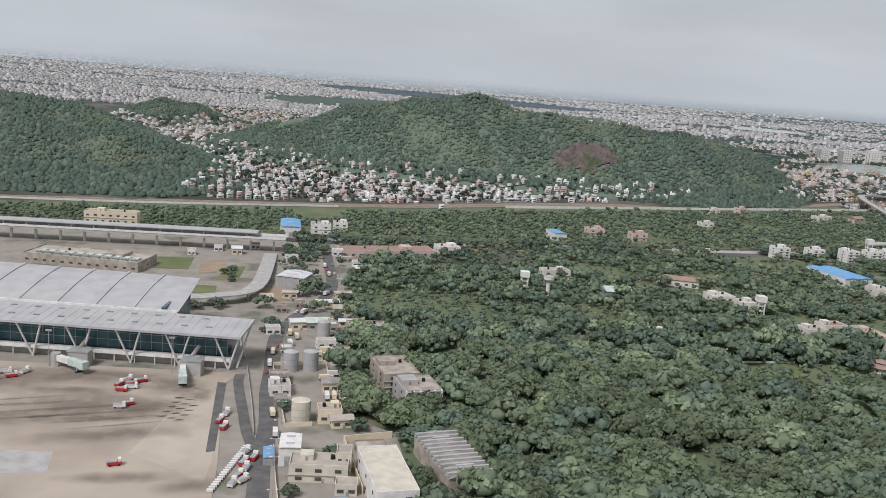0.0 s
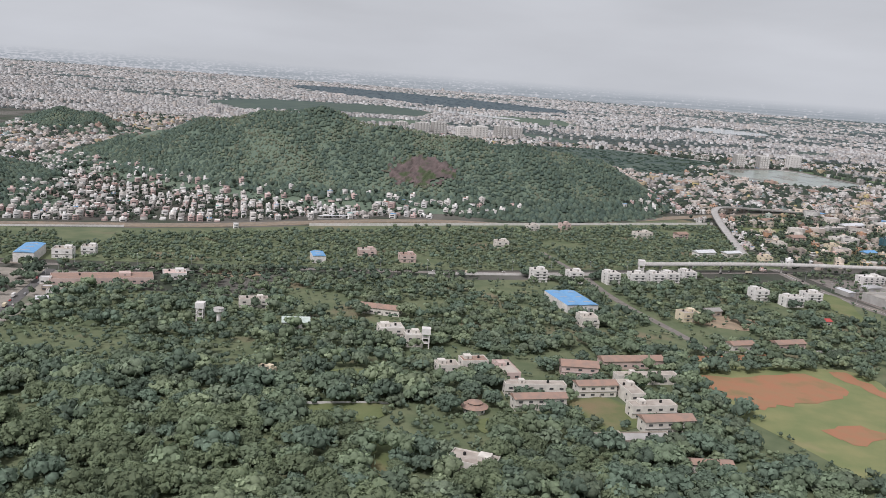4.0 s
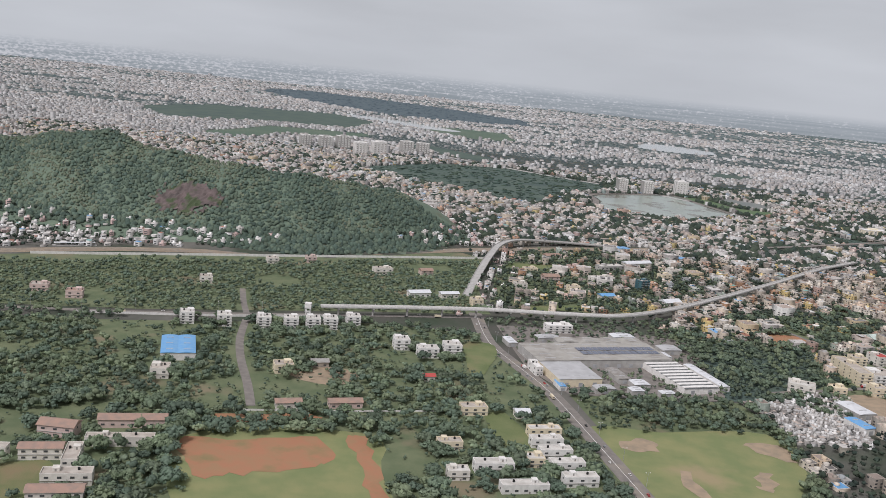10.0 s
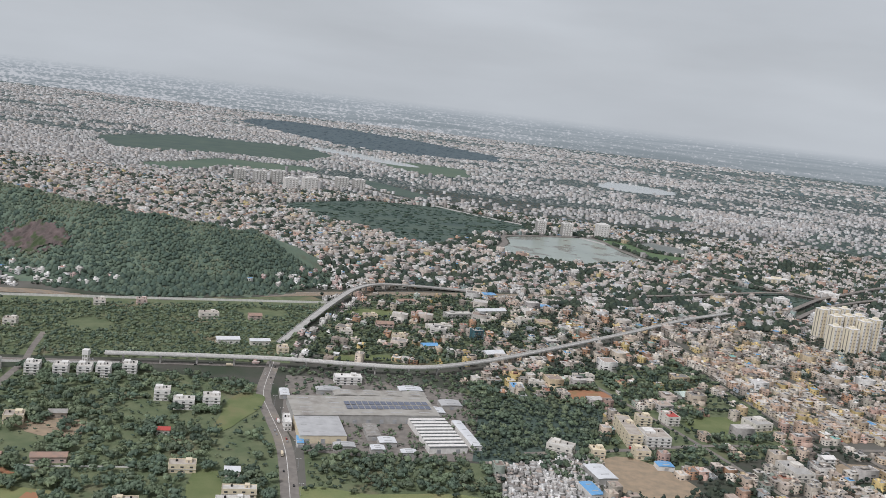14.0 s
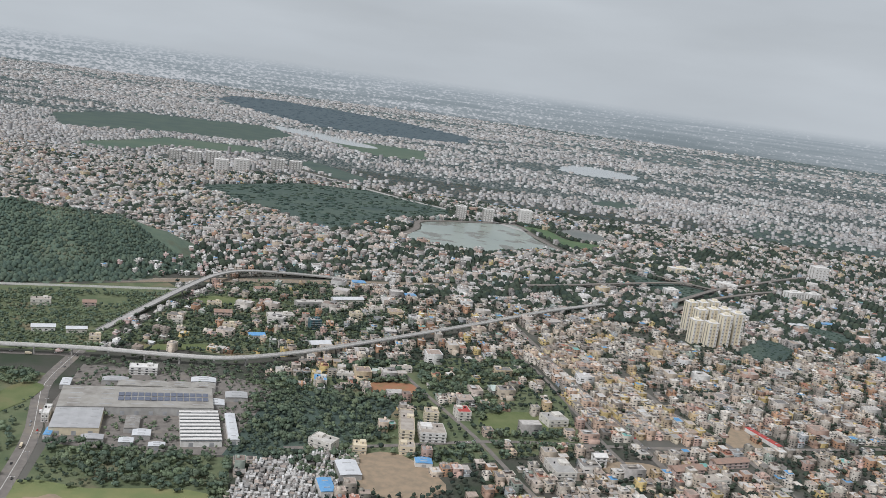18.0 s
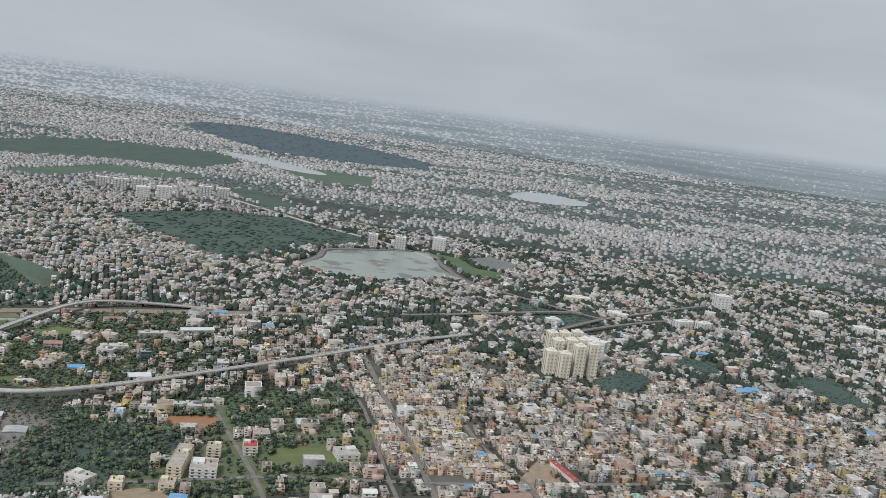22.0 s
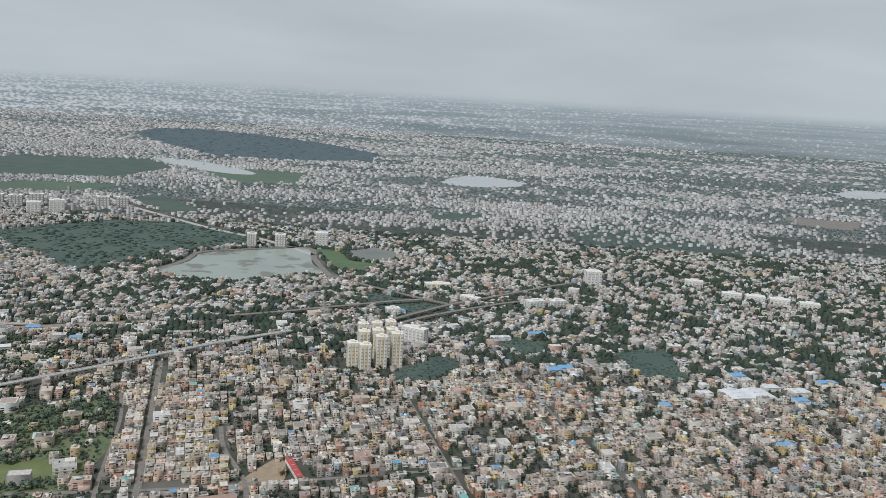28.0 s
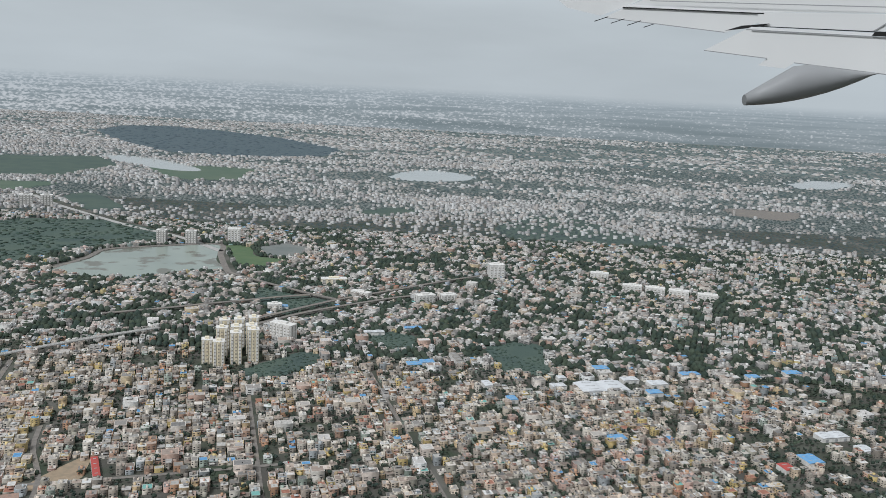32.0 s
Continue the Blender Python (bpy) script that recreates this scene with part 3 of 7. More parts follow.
def hill_height(x, y):
    """Height of the two hills at arrays x, y."""
    z = np.zeros_like(x)
    for ridge in (RIDGE, RIDGE2, RIDGE3):
        best = np.zeros_like(x)
        for (x1, y1, h1, r1), (x2, y2, h2, r2) in zip(ridge, ridge[1:]):
            dx, dy = x2 - x1, y2 - y1
            t = np.clip(((x - x1) * dx + (y - y1) * dy) / (dx * dx + dy * dy), 0, 1)
            d = np.hypot(x - x1 - t * dx, y - y1 - t * dy) / (r1 + t * (r2 - r1))
            f = np.clip(1 - d, 0, 1)
            best = np.maximum(best, (h1 + t * (h2 - h1)) * (0.72 * f + 0.28 * f * f * (3 - 2 * f)))
        z = np.maximum(z, best)
    wob = 2.2 * np.sin(x * 0.045 + 1.3 * np.sin(y * 0.021)) * np.sin(y * 0.052 + 0.7) + 1.4 * np.sin(x * 0.11 + y * 0.07)
    return np.where(z > 0.5, z + wob * np.clip(z / 25, 0, 1), z)


# ---- ground and the large forms ----
def build_ground():
    xs = np.concatenate([np.linspace(-4500, -600, 14), np.linspace(-560, 560, 94), np.linspace(600, 6200, 20)])
    ys = np.concatenate([np.linspace(-2500, 300, 8), np.linspace(420, 1180, 64), np.linspace(1195, 1310, 9), np.linspace(1360, 6500, 20)])
    X, Y = np.meshgrid(xs, ys)
    Z = hill_height(X, Y)
    nx = len(xs)
    verts = np.stack([X.ravel(), Y.ravel(), Z.ravel()], 1)
    idx = np.arange(len(verts)).reshape(X.shape)
    faces = np.stack([idx[:-1, :-1], idx[:-1, 1:], idx[1:, 1:], idx[1:, :-1]], -1).reshape(-1, 4)
    me = bpy.data.meshes.new("ground")
    me.from_pydata(verts.tolist(), [], faces.tolist())
    me.materials.append(M["ground"])
    me.materials.append(M["hill_floor"])
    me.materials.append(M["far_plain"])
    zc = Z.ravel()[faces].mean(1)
    # beyond y 1900 the ground takes the paler, haze-coloured material
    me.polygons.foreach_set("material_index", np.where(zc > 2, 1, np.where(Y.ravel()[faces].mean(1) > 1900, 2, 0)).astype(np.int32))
    me.polygons.foreach_set("use_smooth", np.ones(len(faces), bool))
    tagged(new("ground", me), "dry brown and green plain with two wooded hills", "ground", kind="structure")


build_ground()
sheet("forest_floor", FOREST, 0.05, M["scrub"], "shaded floor of dense green woodland")
sheet("campus_lawn", CAMPUS, 0.06, M["scrub"], "patchy green lawn between trees and school buildings")
sheet("greenbelt", GREENBELT, 0.07, M["scrub"], "green scrub between the highway and the railway")
sheet("green_wedge", WEDGE, 0.07, M["scrub"], "green scrub between the flyover and the viaduct")
sheet("orchard_floor", ORCHARD, 0.08, M["marsh"], "dark green orchard floor beside the factory")
sheet("colony_ground", COLONY, 0.06, M["scrub"], "green overgrown ground between colony houses")
sheet("south_green", SOUTH, 0.07, M["scrub"], "green overgrown ground beside the main road")
sheet("airport_ground", AIRPORT, 0.05, M["yard"], "dusty paved ground round the airport terminal")
sheet("apron", APRON, 0.16, M["apron"], "oil-stained brown concrete apron beside the terminal", "apron")
sheet("factory_yard", INDUSTRY, 0.09, M["road"], "dusty paved factory yard between large sheds")
for order, (nm, poly, mat, lab) in enumerate((
    ("playing_field", FIELD1, "field", "green playing field with bare red patches"),
    ("cricket_field", FIELD2, "field", "wide green cricket field with worn brown patches"),
    ("marsh", MARSH, "marsh", "dark green overgrown marsh beside a pond"),
    ("green_plot", MARSH2, "wet_grass", "bright green grassy corner beside the pond bund"),
    ("grass_strip", STRIP, "far_meadow", "long flat green field among far houses"),
    ("green_plot", GREEN_A, "marsh", "dark green vacant plot beside tall yellow towers"),
    ("green_plot", GREEN_B, "marsh", "overgrown dark green plot between sheds and houses"),
    ("green_plot", GREEN_C, "marsh", "overgrown green plot between warehouses"),
    ("green_plot", GREEN_D, "marsh", "dark green hollow under crossing road overpasses"),
    ("far_field", FAR_FIELD, "marsh", "wide flat green field beyond the marsh"),
    ("far_field", MEADOW, "far_meadow", "pale green meadow beside a far lake"),
    ("far_field", NORTH_FIELD, "marsh", "dark green field beside an apartment estate"),
    ("green_plot", DARK_PLOT, "marsh", "dark green plot among far houses"),
    ("bare_plot", ROUND_PLOT, "far_plain", "round grey plot beside the pond bund"),
    ("far_woods", WOODS, "far_woods", "wide flat dark woodland among far houses, blue with painted haze"),
    ("far_woods", WOODS2, "marsh", "dark green wooded quarter among far houses"),
    ("bare_plot", BROWN_FAR, "road", "bare brown plot among far houses"),
    ("town_square", SQUARE, "grass", "green park plot with bare earth paths"),
    ("red_plot", REDLOT, "red_earth", "bare red earth plot between houses"),
    ("earth_plot", LOT, "sand", "bare brown earth plot beside a long red roof"),
    ("school_yard", YARD, "sand", "bare sandy school yard beside a white church"),
    ("sand_plot", SANDLOT, "sand", "bare sandy building plot with parked vehicles"),
)):
    sheet(nm, poly, 0.1 + 0.006 * order, M[mat], lab, ragged=0.8)
for k, lawn_poly in enumerate(LAWNS):
    sheet("lawn", lawn_poly, 0.3 + 0.004 * k, M["grass"], "open green lawn among trees and buildings", ragged=0.7)
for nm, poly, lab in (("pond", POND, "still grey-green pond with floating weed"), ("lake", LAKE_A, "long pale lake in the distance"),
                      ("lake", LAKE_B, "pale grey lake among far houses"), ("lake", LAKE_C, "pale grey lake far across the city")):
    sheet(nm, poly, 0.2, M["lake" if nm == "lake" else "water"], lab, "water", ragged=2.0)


def hill_patch():
    """The quarried bare rock on the hill's front."""
    xs, ys = np.linspace(96, 182, 44), np.linspace(756, 800, 26)
    X, Y = np.meshgrid(xs, ys)
    Z = hill_height(X, Y) + 1.6
    rng = np.random.default_rng(4)
    Z += rng.normal(0, 0.6, Z.shape)
    d = np.hypot((X - 138) / 36, (Y - 777 + (X - 138) * 0.06) / 16) + rng.normal(0, 0.16, X.shape)
    idx = np.arange(X.size).reshape(X.shape)
    faces = np.stack([idx[:-1, :-1], idx[:-1, 1:], idx[1:, 1:], idx[1:, :-1]], -1).reshape(-1, 4)
    faces = faces[d.ravel()[faces].max(1) < 1]
    me = bpy.data.meshes.new("quarry_face")
    me.from_pydata(np.stack([X.ravel(), Y.ravel(), Z.ravel()], 1).tolist(), [], faces.tolist())
    me.materials.append(M["rock"])
    tagged(new("quarry_face", me), "bare purplish-brown quarry face on the wooded hill", "rock face", kind="structure")


hill_patch()

# ---- roads, railway, viaduct ----
road("highway", HIGHWAY, 5, 0.14, M["road"], "wide dusty highway through green belt")
road("main_road", MAINROAD, 9, 0.15, M["road"], "wide two-lane main road with dusty shoulders")
road("service_road", SERVICE, 5, 0.17, M["asphalt"], "dusty service road beside the airport fence")
road("airside_road", AIRSIDE, 2.9, 0.2, M["asphalt"], "dark asphalt airside road beside the apron")
road("side_road", SIDEROAD, 4.5, 0.15, M["road"], "narrow straight road through the campus")
road("side_road", ROAD2, 4, 0.15, M["road"], "narrow road across the green belt")
for level, (st, street_width) in enumerate(((MAINST, 4.9), (ST2, 3.2), (ST3, 2.8), (ST4, 3.7), (CROSSST, 3.9), (ST5, 3.4), (ST6, 3.4))):
    road("street", st, street_width, 0.26 + 0.012 * level, M["road"], "busy asphalt street between dense houses")
for cr in (CROSSA, CROSSB, CROSSC, CROSSD):
    ov = thing("road_overpass", "pale concrete road overpass crossing above houses", "overpass")
    OP = curve_points([(x, y, 4.2) for x, y in cr], 14)
    part("deck", ribbon_mesh([tuple(q) for q in OP], 5.6, 4.2, 0.8), M["road"], ov)
    for i in range(1, len(OP) - 1, 2):
        part("pier", bar(bmesh.new(), (OP[i].x, OP[i].y, 0), (OP[i].x, OP[i].y, 3.45), 0.7, 8), M["concrete"], ov)
road("bund_road", BUND, 9, 0.3, M["road"], "dusty road on the pond's earth bund")
road("far_highway", [(212, 1865), (300, 1767), (420, 1658), (531, 1563), (620, 1504), (686, 1445), (739, 1387)], 11, 0.3, M["concrete"], "pale highway between the marsh and an apartment estate")
road("rail_bed", RAIL, 14, 0.12, M["sand"], "brown gravel railway bed with several tracks")
for k, off in enumerate((-4.5, -1.5, 1.5, 4.5)):
    pts = [(x - off * 0.42, y + off * 0.9) for x, y in RAIL]
    road("railway_track", pts, 0.9, 0.22, M["rusty_roof"], "rusty brown railway track on gravel")
road("lane_marking", MAINROAD, 0.25, 0.19, M["white"], "white centre line on the main road")

via = thing("metro_viaduct", "long pale concrete metro viaduct on single piers", "viaduct")
VPTS = curve_points([(x, y, 6.2) for x, y in VIADUCT], 10)
part("deck", ribbon_mesh([tuple(p) for p in VPTS], 4.2, 6.2, 0.7), M["concrete"], via)
for side in (-2.0, 2.0):
    rail = []
    for i, p in enumerate(VPTS):
        d = VPTS[min(i + 1, len(VPTS) - 1)] - VPTS[max(i - 1, 0)]
        d.normalize()
        rail.append((p.x - d.y * side, p.y + d.x * side, 7.0))
    part("parapet", ribbon_mesh(rail, 0.25, 7.0, 0.9), M["white"], via)
pier_mesh = mesh_of("pier", bar(bmesh.new(), (0, 0, 0), (0, 0, 4.6), 0.7, 8), M["concrete"])
cap_mesh = mesh_of("pier_cap", boxes((-2.0, 2.0, -0.6, 0.6, 4.6, 5.3)), M["concrete"])
for i in range(1, len(VPTS), 2):
    p, d = VPTS[i], VPTS[min(i + 1, len(VPTS) - 1)] - VPTS[i - 1]
    ob = part("pier", pier_mesh, None, via)
    ob.matrix_basis = pose(p.x, p.y, 0, 0, 0, math.degrees(math.atan2(d.y, d.x)) + 90)
    part("pier_cap", cap_mesh, None, ob)

fly = thing("flyover", "grey concrete road flyover curving over the railway", "flyover")
FH = (0.6, 3.5, 6.0, 7.5, 7.0, 4.0, 0.8)
FPTS = curve_points([(x, y, h) for (x, y), h in zip(FLYOVER, FH)], 8)
part("deck", ribbon_mesh([tuple(p) for p in FPTS], 6.0, 5, 0.9), M["concrete"], fly)
for side in (-3.0, 3.0):
    rail = []
    for i, p in enumerate(FPTS):
        d = FPTS[min(i + 1, len(FPTS) - 1)] - FPTS[max(i - 1, 0)]
        d.normalize()
        rail.append((p.x - d.y * side, p.y + d.x * side, p.z + 0.5))
    part("parapet", ribbon_mesh(rail, 0.3, 5, 0.8), M["concrete"], fly)
for i in range(3, len(FPTS) - 2, 3):
    p = FPTS[i]
    part("pier", bar(bmesh.new(), (p.x, p.y, 0), (p.x, p.y, p.z - 0.85), 0.8, 8), M["concrete"], fly)


# ---- masses of trees and houses ----
rng = np.random.default_rng(11)
SINGLE_TREES = []
BLOCKED = []  # rectangles kept free for buildings: x, y, half width, half depth, turn


def clear(px, py, extra=0.0):
    """Points not on a road, open plot or building site."""
    ok = np.ones(px.shape, bool)
    for line, w in ROADS:
        ok &= ~near_line(px, py, line, w * 0.5 + extra)
    for poly in OPEN:
        ok &= ~inside(px, py, poly)
    for bx, by, hw, hd, turn in BLOCKED:
        c, s = math.cos(radians(turn)), math.sin(radians(turn))
        u, v = (px - bx) * c + (py - by) * s, -(px - bx) * s + (py - by) * c
        ok &= ~((abs(u) < hw + extra) & (abs(v) < hd + extra))
    return ok


def in_view(px, py, pad=25):
    return (px > -0.55 * py - pad) & (px < 1120 + 0.53 * py + pad)


class Mass:
    """Many small solids gathered into one mesh, with a paint colour at every corner."""

    def __init__(self):
        self.v, self.f, self.c, self.n = [], [], [], 0

    def add(self, verts, faces, places, scales, turns, colours):
        """verts (k,3), faces (m,3|4), one copy for each place (n,3), scale (n,3), turn (n,) and colours (n,k,3)."""
        n, k = len(places), len(verts)
        if not n:
            return
        p = verts[None] * scales[:, None, :]
        c, s = np.cos(turns)[:, None], np.sin(turns)[:, None]
        x, y = p[..., 0] * c - p[..., 1] * s, p[..., 0] * s + p[..., 1] * c
        q = np.stack([x, y, p[..., 2]], -1) + places[:, None, :]
        self.v.append(q.reshape(-1, 3))
        self.c.append(np.broadcast_to(colours, (n, k, 3)).reshape(-1, 3))
        self.f.append(((np.arange(n) * k)[:, None, None] + faces[None] + self.n).reshape(-1, faces.shape[1]))
        self.n += n * k

    def make(self, name, mat, label, category):
        v = np.concatenate(self.v).astype(np.float32)
        me = bpy.data.meshes.new(name)
        me.vertices.add(len(v))
        me.vertices.foreach_set("co", v.ravel())
        sizes = np.concatenate([np.full(len(f), f.shape[1]) for f in self.f])
        loops = np.concatenate([f.ravel() for f in self.f]).astype(np.int32)
        me.loops.add(len(loops))
        me.loops.foreach_set("vertex_index", loops)
        me.polygons.add(len(sizes))
        me.polygons.foreach_set("loop_start", np.concatenate([[0], np.cumsum(sizes)[:-1]]).astype(np.int32))
        me.polygons.foreach_set("loop_total", sizes.astype(np.int32))
        me.update(calc_edges=True)
        at = me.attributes.new("tint", "FLOAT_COLOR", "POINT")
        c = np.concatenate(self.c)
        at.data.foreach_set("color", np.concatenate([c, np.ones((len(c), 1))], 1).astype(np.float32).ravel())
        me.materials.append(mat)
        return tagged(new(name, me), label, category, kind="stuff")


def box_verts(x0, x1, y0, y1, z0, z1):
    return np.array([(x0, y0, z0), (x1, y0, z0), (x1, y1, z0), (x0, y1, z0), (x0, y0, z1), (x1, y0, z1), (x1, y1, z1), (x0, y1, z1)], float)


SIDES = np.array([(0, 1, 5, 4), (1, 2, 6, 5), (2, 3, 7, 6), (3, 0, 4, 7)])
TOP = np.array([(4, 5, 6, 7)])
BOXF = np.concatenate([SIDES, TOP])


def ico(sub):
    bm = bmesh.new()
    bmesh.ops.create_icosphere(bm, subdivisions=sub, radius=1.0)
    v = np.array([tuple(a.co) for a in bm.verts])
    f = np.array([[a.index for a in b.verts] for b in bm.faces])
    bm.free()
    return v, f


ICO1, ICO2 = ico(1), ico(2)


def crown_mesh(seed, leaves, lobes=7, flat=0.75, fine=False, leaf=(0.035, 0.06)):
    """A crown one unit across: knobbly inner lobes under many small leaf clumps, with gaps between the lobes."""
    r = np.random.default_rng(seed)
    V, Fc, tone = [], [], []
    cen, rad = [], []
    for i in range(lobes):
        many = lobes > 8
        a, d = (2.4 * i, 0.37 * math.sqrt((i + 0.3) / lobes)) if many else (r.uniform(0, 6.283), r.uniform(0.03, 0.30))
        cen.append((d * math.cos(a), d * math.sin(a), 0.58 - (0.95 * d * d + 0.15 * d if many else 0.5 * d) + r.uniform(-0.08, 0.10) * flat))
        rad.append(r.uniform(0.14, 0.22) if many else r.uniform(0.17, 0.27))
    base = ICO2 if fine else ICO1
    n = 0
    for c, q in zip(cen, rad):
        v = base[0] * q * 0.82 * (1 + r.normal(0, 0.17, (len(base[0]), 1))) * (1, 1, flat) + c
        V.append(v)
        Fc.append(base[1] + n)
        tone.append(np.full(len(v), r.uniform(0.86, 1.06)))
        n += len(v)
    for i in range(leaves):
        k = r.integers(lobes)
        d = r.normal(0, 1, 3)
        d[2] = abs(d[2]) * 0.9 - 0.25
        d /= np.linalg.norm(d)
        p = np.array(cen[k]) + d * rad[k] * np.array((1, 1, flat)) * r.uniform(0.88, 1.12)
        up = d + r.normal(0, 0.4, 3)
        up /= np.linalg.norm(up)
        s = np.cross(up, r.normal(0, 1, 3))
        s /= np.linalg.norm(s)
        t = np.cross(up, s)
        z = r.uniform(*leaf)
        V.append(np.array([p + s * z, p + t * z * r.uniform(0.7, 1.1), p - s * z, p - t * z * r.uniform(0.7, 1.1)]))
        Fc.append(np.array([(n, n + 1, n + 2), (n, n + 2, n + 3)]))
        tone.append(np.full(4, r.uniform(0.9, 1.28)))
        n += 4
    return np.concatenate(V), np.concatenate(Fc), np.concatenate(tone)


GREENS = np.array([(0.125, 0.168, 0.104), (0.145, 0.192, 0.113), (0.172, 0.222, 0.125), (0.110, 0.152, 0.100), (0.152, 0.192, 0.118), (0.188, 0.232, 0.130), (0.122, 0.170, 0.112)]) * (1.06, 1.04, 1.16)
TOWN_GREENS = np.array([(0.060, 0.084, 0.064), (0.070, 0.096, 0.070), (0.082, 0.106, 0.074), (0.054, 0.078, 0.064), (0.076, 0.096, 0.072)])
MID_CROWNS = [crown_mesh(s, 110, 9, 0.8, False, (0.045, 0.085)) for s in range(7)]
TINY_CROWNS = [crown_mesh(80 + s, 5, 2, 0.75, False, (0.09, 0.15)) for s in range(6)]
LOW_CROWNS = [crown_mesh(50 + s, 24, 3, 0.75, False, (0.06, 0.11)) for s in range(5)]


def plant(mass, px, py, size, kinds, pz=None, colours=GREENS, tall=(0.8, 1.15)):
    n = len(px)
    pick = rng.integers(len(kinds), size=n)
    base = colours[rng.integers(len(colours), size=n)] * rng.uniform(0.78, 1.26, (n, 1))
    turn = rng.uniform(0, 6.283, n)
    hs = rng.uniform(*tall, n)
    for k, (v, f, tone) in enumerate(kinds):
        w = pick == k
        pl = np.stack([px[w], py[w], (np.zeros(n) if pz is None else pz)[w] - 0.12 * size[w]], 1)
        sc = np.stack([size[w], size[w], size[w] * hs[w]], 1)
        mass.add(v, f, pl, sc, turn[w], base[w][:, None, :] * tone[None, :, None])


def scatter(x0, x1, y0, y1, step, jitter=0.42):
    X, Y = np.meshgrid(np.arange(x0, x1, step), np.arange(y0, y1, step))
    X = X.ravel() + rng.uniform(-jitter, jitter, X.size) * step
    Y = Y.ravel() + rng.uniform(-jitter, jitter, Y.size) * step
    w = in_view(X, Y)
    return X[w], Y[w]


# ---- buildings ----
WIN_SMALL = mesh_of("window", boxes((-0.42, 0.42, -0.05, 0.05, 0, 0.75)), M["window"])
WIN_WIDE = mesh_of("window", boxes((-0.75, 0.75, -0.05, 0.05, 0, 0.8)), M["window"])
WIN_TOWER = mesh_of("window", boxes((-0.75, 0.75, -0.05, 0.05, 0, 1.1)), M["tower_window"])
DOOR = mesh_of("door", boxes((-0.35, 0.35, -0.05, 0.05, 0, 1.05)), M["rusty_roof"])


def parapet_bm(w, d, z0, z1, t=0.18):
    return boxes((-w / 2, w / 2, -d / 2, -d / 2 + t, z0, z1), (-w / 2, w / 2, d / 2 - t, d / 2, z0, z1),
                 (-w / 2, -w / 2 + t, -d / 2 + t, d / 2 - t, z0, z1), (w / 2 - t, w / 2, -d / 2 + t, d / 2 - t, z0, z1))


def gable_bm(w, d, z, rise, over=0.5):
    bm = bmesh.new()
    a, b = w / 2 + over, d / 2 + over
    lo = [bm.verts.new(p) for p in ((-a, -b, z), (a, -b, z), (a, b, z), (-a, b, z))]
    hi = [bm.verts.new(p) for p in ((-a, 0, z + rise), (a, 0, z + rise))]
    for f in ((lo[0], lo[1], hi[1], hi[0]), (lo[2], lo[3], hi[0], hi[1]), (lo[1], lo[2], hi[1]), (lo[3], lo[0], hi[0]), (lo[3], lo[2], lo[1], lo[0])):
        bm.faces.new(f)
    return bm


def building(name, label, category, x, y, w, d, h, turn=14.0, wall="white", roof="terrace", kind="flat", floors=2, extras=True, group="", windows=True, block=True):
    """A plastered building: walls, roof with parapet or gable, slab bands, windows, stair room and tank."""
    if block:
        BLOCKED.append((x, y, w / 2 + 1, d / 2 + 1, turn))
    t = thing(name, label, category, (x, y, 0), turn, group)
    part("wall", boxes((-w / 2, w / 2, -d / 2, d / 2, -0.2, h)), M[wall], t)
    if kind == "flat":
        part("roof", boxes((-w / 2 + 0.2, w / 2 - 0.2, -d / 2 + 0.2, d / 2 - 0.2, h, h + 0.06)), M[roof], t)
        part("parapet", parapet_bm(w, d, h, h + 0.5), M[wall], t)
        if extras:
            s = min(w, d) * 0.22
            ox, oy = w * 0.22 * (1 if (x * 7 + y) % 2 < 1 else -1), d * 0.15
            room = part("stair_room", boxes((ox - s, ox + s, oy - s, oy + s, h + 0.06, h + 1.5)), M[wall], t)
            part("door", boxes((ox - 0.35, ox + 0.35, oy - s - 0.05, oy - s, h + 0.06, h + 1.1)), M["rusty_roof"], room)
            part("water_tank", bar(bmesh.new(), (-ox, oy, h + 0.06), (-ox, oy, h + 1.0), 0.5, 8), M["rubber"], t)
    else:
        part("roof", gable_bm(w, d, h, min(w, d) * 0.22), M[roof], t)
    if floors > 1:
        for k in range(1, floors):
            z = h * k / floors
            part("sunshade", boxes((-w / 2 - 0.25, w / 2 + 0.25, -d / 2 - 0.3, -d / 2, z - 0.08, z + 0.02)), M["concrete"], t)
    if windows:
        cols, ends = max(2, int(w / 3.8)), max(1, int(d / 6))
        mesh = WIN_WIDE if w / cols > 2.0 else WIN_SMALL
        for k in range(floors):
            z = h * k / floors + 0.32 * h / floors
            for i in range(cols):
                u = (i + 0.5) / cols * w - w / 2
                part("window", mesh, None, t).matrix_basis = pose(u, -d / 2 - 0.04, z)
            for sx in (-1, 1) if k == floors - 1 else (-1,):
                for i in range(ends):
                    v = (i + 0.5) / ends * d - d / 2
                    part("window", WIN_SMALL, None, t).matrix_basis = pose(sx * (w / 2 + 0.04), v, z, 0, 0, 90)
        part("door", DOOR, None, t).matrix_basis = pose(w * 0.08, -d / 2 - 0.05, 0)
    return t


